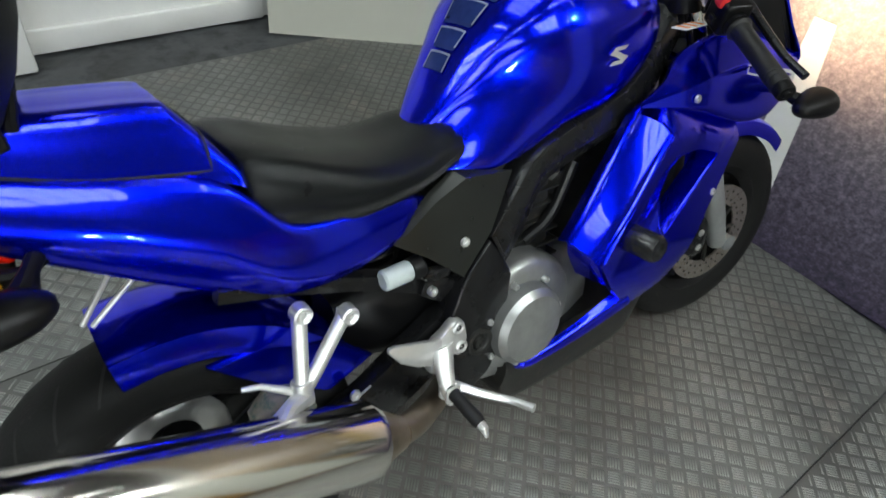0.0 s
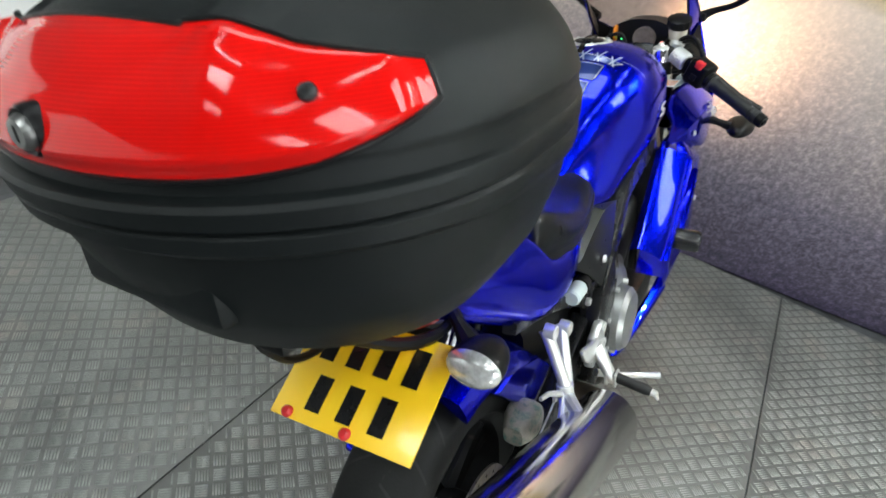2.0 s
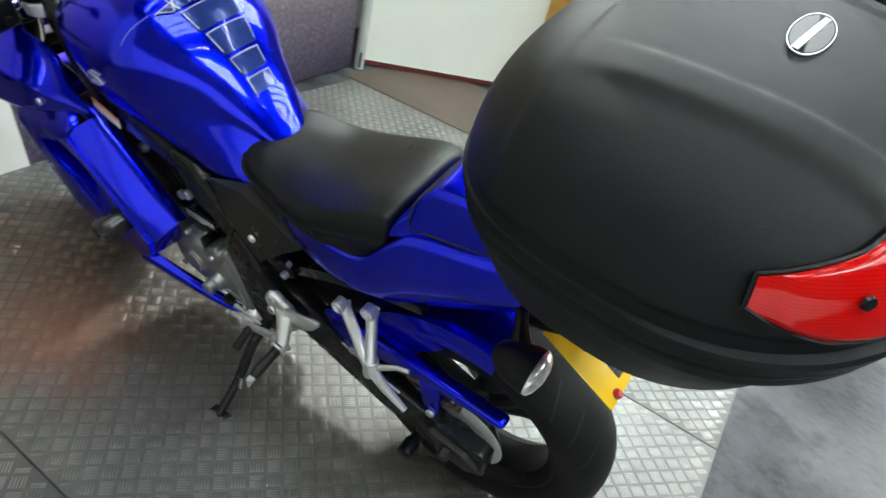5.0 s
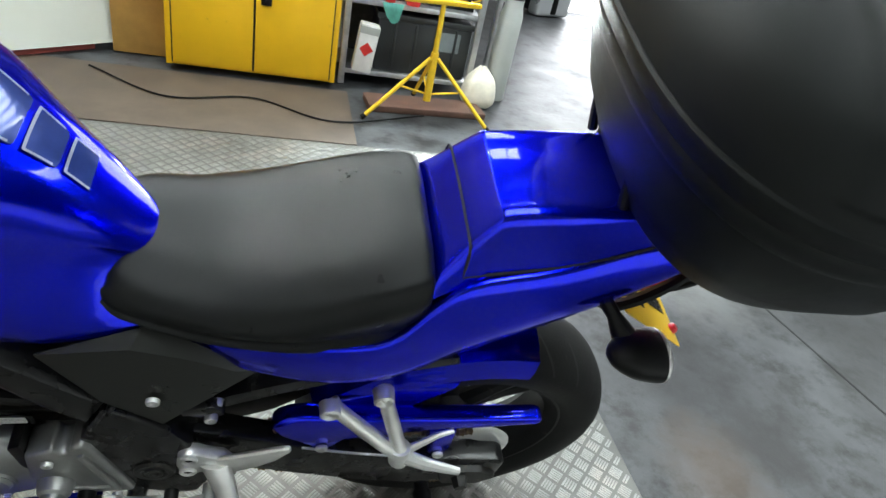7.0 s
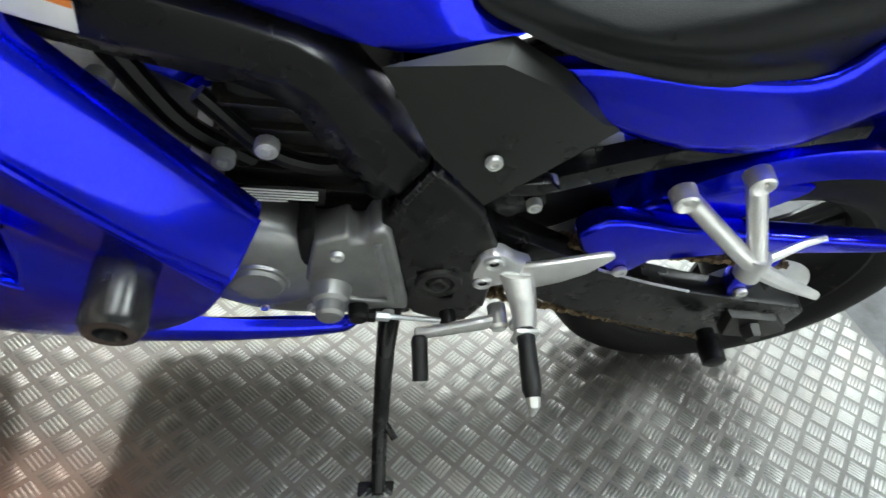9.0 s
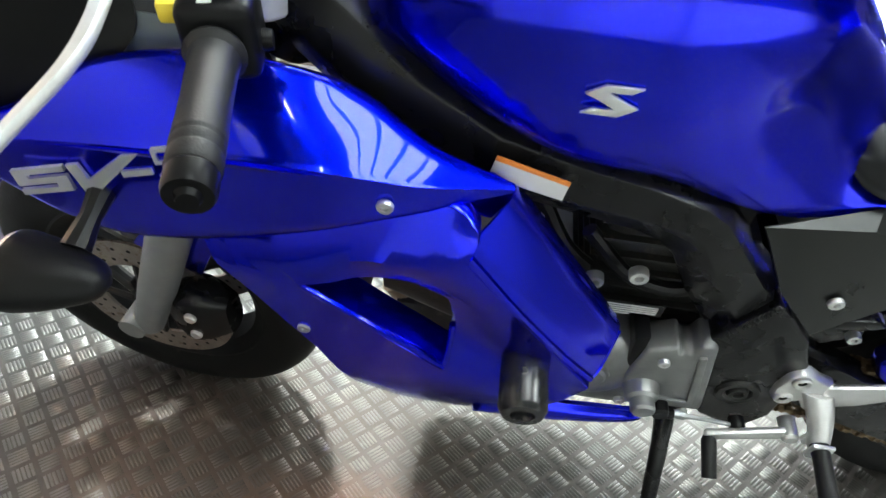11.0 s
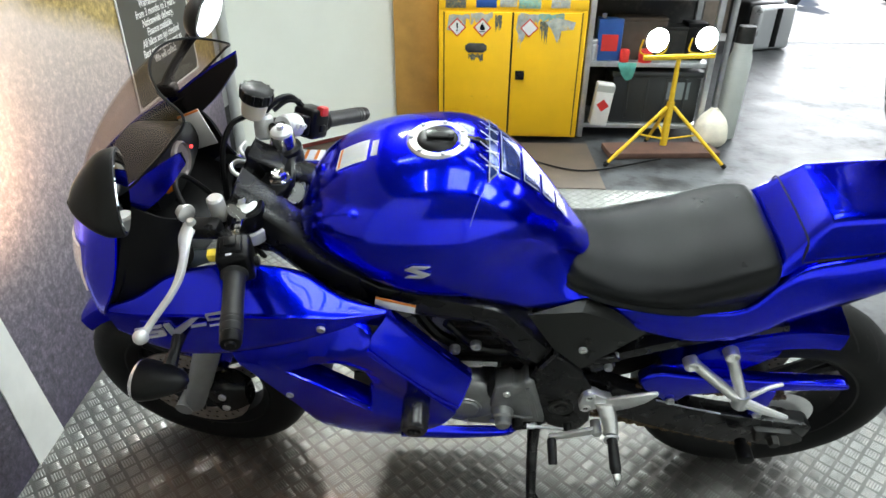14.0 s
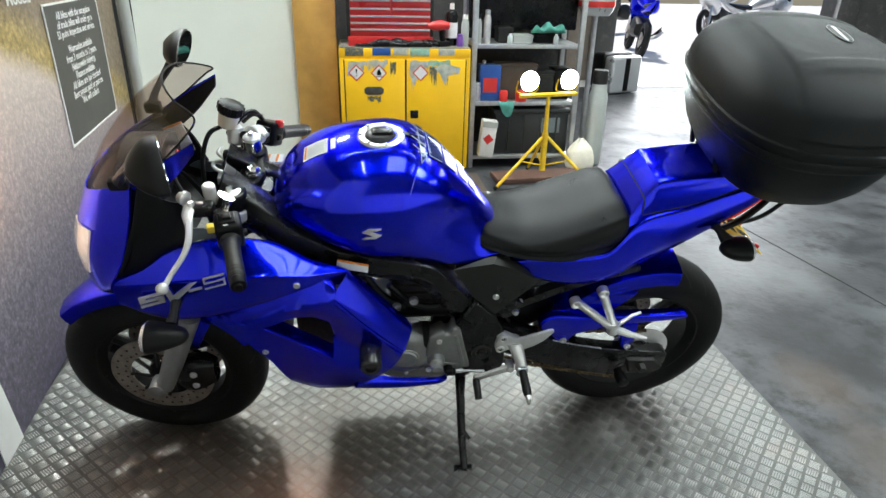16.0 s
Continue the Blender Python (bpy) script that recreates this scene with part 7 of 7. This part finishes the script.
# smoked screen
scr = []
for row in ([(1.312, .160, 1.035), (1.395, .120, 1.0), (1.447, .06, .968), (1.46, 0, .957)], [(1.25, .158, 1.085), (1.34, .12, 1.065), (1.395, .06, 1.05), (1.41, 0, 1.045)], [(1.195, .146, 1.135), (1.27, .11, 1.14), (1.315, .055, 1.14), (1.328, 0, 1.14)], [(1.17, .115, 1.165), (1.21, .085, 1.19), (1.235, .045, 1.205), (1.243, 0, 1.21)]):
    scr.append(row + [(a, -b, c) for a, b, c in row[-2::-1]])
part("windscreen", patch(scr, .003, 36, 26), M_smoke, bike, "smoked clear windscreen", 60)
edge_pts = [scr[i][0] for i in range(4)] + scr[3][1:-1] + [scr[i][-1] for i in (3, 2, 1, 0)]
part("screen_edge", tube(edge_pts, .0022, 6, 90), M_plastic, bike, "dark screen edge")
both("cockpit_panel", lambda: patch([[(1.40, .186, .80), (1.365, .182, .87), (1.33, .168, .95), (1.305, .155, 1.03)], [(1.34, .178, .822), (1.305, .166, .875), (1.275, .152, .935), (1.262, .140, .985)], [(1.25, .155, .86), (1.23, .14, .89), (1.235, .125, .93), (1.24, .12, .96)]], .004, 20, 14), M_plastic, "matt black cockpit side panel", None, 50)
both("cockpit_fin", lambda: patch([[(1.318, .150, 1.035), (1.25, .151, 1.082), (1.175, .146, 1.128)], [(1.308, .142, 1.015), (1.243, .144, 1.060), (1.176, .142, 1.117)], [(1.29, .134, .992), (1.232, .136, 1.042), (1.178, .138, 1.106)]], .004, 16, 10), M_plastic, "black cockpit fin", None, 50)
both("fin_trim", lambda: patch([[(1.318, .156, 1.038), (1.25, .157, 1.086), (1.176, .151, 1.131)], [(1.308, .148, 1.015), (1.243, .150, 1.060), (1.176, .147, 1.117)], [(1.29, .139, .990), (1.232, .141, 1.040), (1.178, .143, 1.104)]], .003, 16, 5), M_blue, "blue fin trim")
both("inner_web", lambda: patch([[(1.30, .150, .868), (1.25, .142, .90), (1.20, .13, .895)], [(1.25, .150, .858), (1.21, .138, .868), (1.17, .13, .865)]], .003, 10, 6), M_fingrey, "grey plastic inner web")
part("cockpit_sticker", slab([(1.315, 1.005), (1.268, 1.025), (1.25, .945), (1.298, .928)], -.121, -.118, .0004), M_white, bike, "white instruction sticker with orange edge")
part("sticker_strip", slab([(1.315, 1.0055), (1.268, 1.0255), (1.267, 1.021), (1.314, 1.001)], -.119, -.1175, .0002), M_orange, bike)
for i in range(3):
    part("neck_sticker", slab([(1.105 - .022 * i, -.122), (1.099 - .022 * i, -.122), (1.096 - .022 * i, -.153), (1.102 - .022 * i, -.153)], .9045, .9065, .0003, 1, "z"), M_orange, bike)
both("fairing_inner", lambda: patch([[(1.27, .168, .862), (1.18, .15, .876), (1.09, .146, .868), (1.02, .15, .85)], [(1.27, .14, .80), (1.18, .12, .80), (1.09, .11, .79), (1.02, .12, .79)]], .003, 12, 6), M_plastic)
dash = part("instrument_panel", loft([[(1.338 + d, y * .92, z + .012) for y, z in ((.11, .95), (.10, 1.0), (.05, 1.025), (0, 1.03), (-.05, 1.025), (-.10, 1.0), (-.11, .95), (-.05, .93), (0, .925), (.05, .93))] for d in (-.06, -.055, -.02, .03)], 8, 40), M_plastic, bike, "black instrument panel with dials")
part("dial", moved(lathe([(0, .004), (.028, .004), (.031, .008), (.034, .004), (.034, -.004), (0, -.004)], "x", 40), Matrix.Translation((1.277, -.01, .988)) @ Matrix.Rotation(radians(180), 4, "Z")), M_dial, dash, "pale rev-counter dial")
part("indicator_lamp", box(1.274, 1.279, .052, .058, .984, .990, .0015), M_green, dash, "lit green neutral lamp")
part("indicator_lamp", box(1.274, 1.279, -.066, -.060, .975, .980, .0015), M_redlamp, dash, "lit red lamp")
# solid amber shape added in place of a reflection inside the screen
part("amber_reflection", slab([(1.292, 1.020), (1.262, 1.028), (1.250, 1.012), (1.252, .990), (1.270, .978), (1.290, .985)], .070, .078, .003), M_amber, bike, "amber piece standing in for a reflection in the cockpit")


IND = Matrix.Translation((-.052, .002, .030))


def front_indicator():
    stalk = tube([(1.32, .215, .735), (1.322, .25, .725), (1.325, .28, .715)], [.014, .010, .014], 10)
    body = loft([[(1.335 + .075 * u, .305 + r * math.cos(a), .705 + r * .8 * math.sin(a)) for a in [k * math.pi / 6 for k in range(12)]] for u, r in ((-.65, .006), (-.5, .02), (0, .034), (.35, .040), (.5, .040))], 14, 24)
    return merged(stalk, body)


for s, ob in zip((1, -1), both("front_indicator", lambda: moved(front_indicator(), IND), M_plastic, "black front indicator")):
    lens = loft([[(1.335 + .075 * u, s * (.305 + r * math.cos(a)), .705 + r * .8 * math.sin(a)) for a in [k * math.pi / 6 for k in range(12)]] for u, r in ((.49, .0405), (.58, .037), (.68, .022), (.72, .008))], 8, 24)
    part("indicator_lens", moved(lens, Matrix.Translation((-.052, .002 * s, .030))), M_clear, ob, "clear lens")


MIR = Matrix.Translation((1.194, .284, 1.170)) @ Matrix.Rotation(radians(19), 4, "Z") @ Matrix.Rotation(radians(-29), 4, "X") @ Matrix.Diagonal((.86, .66, .74, 1)) @ Matrix.Translation((-1.205, -.268, -1.155))
MIR_R = Matrix.Translation((1.215, .258, 1.148)) @ Matrix.Rotation(radians(14), 4, "Z") @ Matrix.Diagonal((.80, .88, .95, 1)) @ Matrix.Translation((-1.205, -.268, -1.155))


def mirror_body(m):
    rings = []
    for u, r in ((0, .985), (.08, 1.0), (.35, .95), (.65, .72), (.9, .4), (1.0, .12)):
        rings.append([(1.205 + .075 * u, .268 + .102 * r * math.copysign(abs(math.cos(a)) ** .95, math.cos(a)), 1.155 + .041 * r * math.copysign(abs(math.sin(a)) ** 1.1, math.sin(a)) + .012 * math.cos(a)) for a in [k * math.pi / 10 for k in range(20)]])
    return moved(loft(rings, 18, 40), m)


def mirror_stalk():
    return merged(tube([(1.335, .155, 1.045), (1.318, .185, 1.075), (1.292, .225, 1.115), (1.250, .264, 1.160)], [.014, .009, .008, .012], 10, 14), box(1.315, 1.355, .145, .17, 1.03, 1.055, .006))


SHIFT = Matrix.Translation((1.275, -.303, 1.128)) @ Matrix.Rotation(radians(11), 4, "Z") @ Matrix.Scale(.80, 4) @ Matrix.Translation((-1.215, .258, -1.148))


def mirror_right():
    bm = moved(mirrored(mirror_body(MIR_R)), SHIFT)
    return merged(bm, tube([(1.335, -.155, 1.045), (1.335, -.19, 1.06), (1.325, -.24, 1.075), (1.305, -.275, 1.10)], [.014, .009, .008, .012], 10, 14), box(1.315, 1.355, -.17, -.145, 1.03, 1.055, .006))


for s, ob in ((1, part("mirror", merged(mirror_body(MIR), mirror_stalk()), M_plastic, bike, "black wing mirror")), (-1, part("mirror", mirror_right(), M_plastic, bike, "black wing mirror"))):
    rings = [[(x, s * (.268 + .095 * r * math.copysign(abs(math.cos(a)) ** .95, math.cos(a))), 1.155 + .0355 * r * math.copysign(abs(math.sin(a)) ** 1.1, math.sin(a)) + .012 * math.cos(a)) for a in [k * math.pi / 20 for k in range(40)]] for x, r in ((1.2045, 1.0), (1.203, .98), (1.203, .3))]
    gl = skin(rings)
    if s < 0:
        gl = moved(gl, Matrix.Translation((1.199, -.268, 1.155)) @ Matrix.Rotation(radians(8), 4, "Y") @ Matrix.Rotation(radians(-4), 4, "Z") @ Matrix.Translation((-1.203, .268, -1.155)))
        gl = moved(mirrored(moved(mirrored(gl), MIR_R)), SHIFT)
    else:
        gl = moved(gl, MIR)
    part("mirror_glass", gl, M_mirror, ob, "mirror glass")


def graphic(outline):
    """A flat decal on the upper fairing, drawn along a line that climbs towards the rear."""
    return slab([(1.347 - u, .758 + v + .30 * u) for u, v in outline], .2275, .2312, 0)


for decal in ([(0, .022), (.056, .022), (.056, .015), (.014, .015), (.014, .010), (.056, .010), (.056, -.010), (0, -.010), (0, -.003), (.042, -.003), (.042, .002), (0, .002)],
              [(.060, .022), (.072, .022), (.076, .002), (.118, .026), (.135, .026), (.084, -.012), (.066, -.012)],
              [(.112, .008), (.142, .008), (.142, .001), (.112, .001)],
              [(.148, .030), (.196, .030), (.196, .026), (.152, .026), (.152, .016), (.196, .016), (.196, -.004), (.148, -.004), (.148, .000), (.192, .000), (.192, .012), (.148, .012)]):
    both("fairing_letter", lambda: graphic(decal), M_silver, "silver graphic shape")

# ---- top case, carried on a rack over the tail ----
CASE = BIKE @ Matrix.Translation((-.255, -.002, 1.139)) @ Matrix.Rotation(radians(-3), 4, "Z") @ Matrix.Rotation(radians(-1), 4, "Y") @ Matrix.Diagonal((1.02, 1.02, .985, 1)) @ Matrix.Translation((.25, 0, -1.15))
topcase = thing("top_case", "black plastic motorcycle top case with a red rear reflector panel", "top case", CASE)
CX = -.215
LEVELS = ((.972, .140, .180), (.985, .158, .205), (1.03, .185, .236), (1.08, .204, .256), (1.122, .214, .266))
LID = ((1.169, .228, .272), (1.195, .225, .268), (1.225, .215, .257), (1.25, .199, .239), (1.275, .172, .208), (1.294, .134, .166), (1.307, .088, .112), (1.313, .042, .052), (1.314, .01, .012))


def plan(hx, hw, k=72, lift=0.0, full=False):
    """Outline of the case at one level: a rounded rear, a squarer front."""
    out = []
    for i in range(k):
        a = 2 * math.pi * i / k
        c, s = math.cos(a), math.sin(a)
        ee = 2.15 if c < 0 else 3.2
        es = 2.15 if c < 0 else 2.7
        hx_ = hx + .017 * min(1, hx / .1)
        if c > 0:
            hx_ = hx + .012 * min(1, hx / .1)
            if full and hx > .08:
                hx_ += (.222 - hx) * .30
        lip = lift * (.25 + .75 * max(0, -c) ** .5)
        out.append((CX + (hx_ + lip) * math.copysign(abs(c) ** (2 / ee), c), (hw * 1.025 + lip) * math.copysign(abs(s) ** (2 / es), s)))
    return out


LID_ROWS = spline([(a, b, c) for a, b, c in LID], 84)
LID_Z, LID_X, LID_Y = ([r[k] for r in LID_ROWS] for k in range(3))


def lid_at(z):
    """Half length and half width of the lid at a height."""
    return float(np.interp(z, LID_Z, LID_X)), float(np.interp(z, LID_Z, LID_Y))


part("base_shell", skin([[(x, y, z) for x, y in plan(hx, hw)] for z, hx, hw in LEVELS]), M_case, topcase, "textured black lower shell", 50)
part("rim", skin([[(x, y, z) for x, y in plan(.216 + .012 * (z - 1.117) / .054, .267 + .004 * (z - 1.117) / .054, lift=f)] for z, f in ((1.115, -.004), (1.119, .008), (1.125, .014), (1.139, .014), (1.143, .008), (1.147, .015), (1.162, .015), (1.167, .011), (1.171, -.002))]), M_case, topcase, "moulded black rim", 30)
lid_rings = LID_ROWS


def ramp01(v, a, b):
    u = max(0.0, min(1.0, (v - a) / (b - a)))
    return u * u * (3 - 2 * u)


def lid_relief(p):
    """Height of the pressed shapes on the lid: a raised field behind the front edge and a broad rib on either side."""
    x, y, z = p
    field_ = ramp01(z, 1.186, 1.192) * ramp01(-x, .070, .082)
    u = (-x - .06) / .36
    mid, half = .142 - .016 * u, .021
    rib = ramp01(abs(y), mid - half - .004, mid - half + .004) * (1 - ramp01(abs(y), mid + half - .010, mid + half + .010)) * ramp01(-x, .075, .16) * ramp01(z, 1.256, 1.272)
    return .0035 * field_ + .0050 * rib


def lid_mesh():
    rings = []
    for z, hx, hw in lid_rings:
        ring = []
        for x, y in plan(hx, hw, 160, full=True):
            h = lid_relief((x, y, z))
            n = Vector((x - CX, y * .8, (z - 1.10) * 1.6)).normalized()
            ring.append((x + n.x * h, y + n.y * h, z + n.z * h))
        rings.append(ring)
    return skin(rings)


lid = part("lid", lid_mesh(), M_case, topcase, "textured black domed lid with moulded ribs", 60)


def lens_panel():
    """Red panel that wraps the rear of the lid."""
    rows = []
    for i in range(33):
        t = i / 32
        row = []
        span = radians(67.5)
        for j in range(121):
            a = math.pi + span * (j / 60 - 1)
            c, s = math.cos(a), math.sin(a)
            u = abs(j / 60 - 1)
            bump = math.exp(-((u - .56) / .11) ** 4)
            low = 1.180 + .035 * max(0.0, (u - .30) / .70) ** 2.6
            z = low + (1.180 + .042 + .056 * max(0, -c) ** 1.2 + .004 * bump - low) * t
            hx, hw = lid_at(z)
            edge = min(1, (1 - u) * 9) * min(1, t * 9, (1 - t) * 9 + .15)
            ridge = math.exp(-((u - .52 + .06 * (1 - t)) / .085) ** 2) * min(1, t * 1.5)
            bowl = min(1, max(0, (t - .36 - .55 * (u / .5) ** 2) / .16)) * (1 if u < .5 else 0)
            bulge = (.0100 + .0045 * ridge - .0040 * bowl) * edge
            px_, py_ = CX + (hx + .017) * math.copysign(abs(c) ** (2 / 2.15), c), hw * 1.025 * math.copysign(abs(s) ** (2 / 2.15), s)
            n = Vector((px_ - CX, py_ * .8, (z - 1.10) * 1.6)).normalized()
            h = lid_relief((px_, py_, z)) + max(.0045, bulge)
            row.append((px_ + n.x * h, py_ + n.y * h, z + n.z * h))
        rows.append(row)
    return rows


panel_rows = lens_panel()
lens_ob = part("reflector_panel", skin(panel_rows, closed_ring=False, cap=False), M_redlens, topcase, "glossy ribbed red reflector panel", 60)
part("panel_seal", tube(panel_rows[0] + [r[-1] for r in panel_rows[1:]] + panel_rows[-1][-2::-1] + [r[0] for r in panel_rows[-2::-1]], .0024, 6), M_plastic, lens_ob, "black seal round the panel")
LOCK = Matrix.Translation((-.461, -.002, 1.212)) @ Matrix.Rotation(math.pi, 4, "Z") @ Matrix.Scale(.86, 4)
lk = part("lock", moved(lathe([(0, .016), (.013, .016), (.0155, .013), (.017, .010), (.018, 0), (0, 0)], "x", 36), LOCK), M_lock, topcase, "round grey key lock")
part("lock_surround", moved(lathe([(.016, .008), (.021, .010), (.0235, .006), (.024, -.006), (.016, -.006)], "x", 36, (0, 0, 0), True), LOCK), M_gloss, lk, "black lock surround")
part("key_slot", moved(box(.0158, .0168, -.0012, .0012, -.007, .007, 0), LOCK), M_groove, lk)
for s in (-1, 1):
    part("panel_screw", lathe([(0, .004), (.006, .003), (.007, 0), (0, 0)], "z", 12, (0, 0, 0)), M_black, lens_ob).matrix_basis = Matrix.Translation((-.386, .203 * s, 1.237)) @ Vector((-.75, .6 * s, .35)).to_track_quat("Z", "Y").to_matrix().to_4x4()


em = part("lid_badge", moved(lathe([(0, .004), (.9, .004), (1.0, .001), (1.0, -.004), (0, -.004)], "z", 40), Matrix.Translation((-.243, 0, 1.3155)) @ Matrix.Rotation(radians(-2), 4, "Y") @ Matrix.Diagonal((.019, .046, 1, 1))), M_gloss, topcase, "oval black badge with silver bar")
part("badge_rim", moved(lathe([(.975, .0045), (1.0, .0045), (1.0, .003), (.975, .003)], "z", 40, (0, 0, 0), True), Matrix.Translation((-.243, 0, 1.3155)) @ Matrix.Rotation(radians(-2), 4, "Y") @ Matrix.Diagonal((.019, .046, 1, 1))), M_silver, em, "thin silver rim")
part("badge_bar", moved(box(-.0035, .0035, -.040, .040, 0, .0012, .0004), Matrix.Translation((-.243, 0, 1.3193)) @ Matrix.Rotation(radians(-6), 4, "Z")), M_silver, em, "thin silver bar")
part("base_recess", box(-.424, -.385, -.10, .10, 1.03, 1.10, .012), M_case, topcase)
rack = thing("rack", "black top-case carrier bolted over the tail", "luggage rack", CASE)
part("rack_plate", box(-.36, -.07, -.085, .085, .955, .974, .006), M_plastic, rack)
for s in (-1, 1):
    part("rack_arm", slab([(-.055, .985), (-.085, .985), (-.11, .958), (-.075, .95), (-.052, .955)], .066 * s, .078 * s, .004), M_plastic, rack)
    part("rack_latch", tube([(-.045, .075 * s, .975), (-.035, .075 * s, 1.01), (-.03, .075 * s, 1.03)], .007, 8), M_plastic, rack)
part("strap", moved(tube([(-.149, .05, .802), (-.20, .052, .800), (-.245, .05, .818), (-.275, .05, .850), (-.292, .05, .884), (-.30, .05, .965)], .006, 8, 28), CASE.inverted() @ BIKE), M_plastic, rack, "black strap hanging under the case")
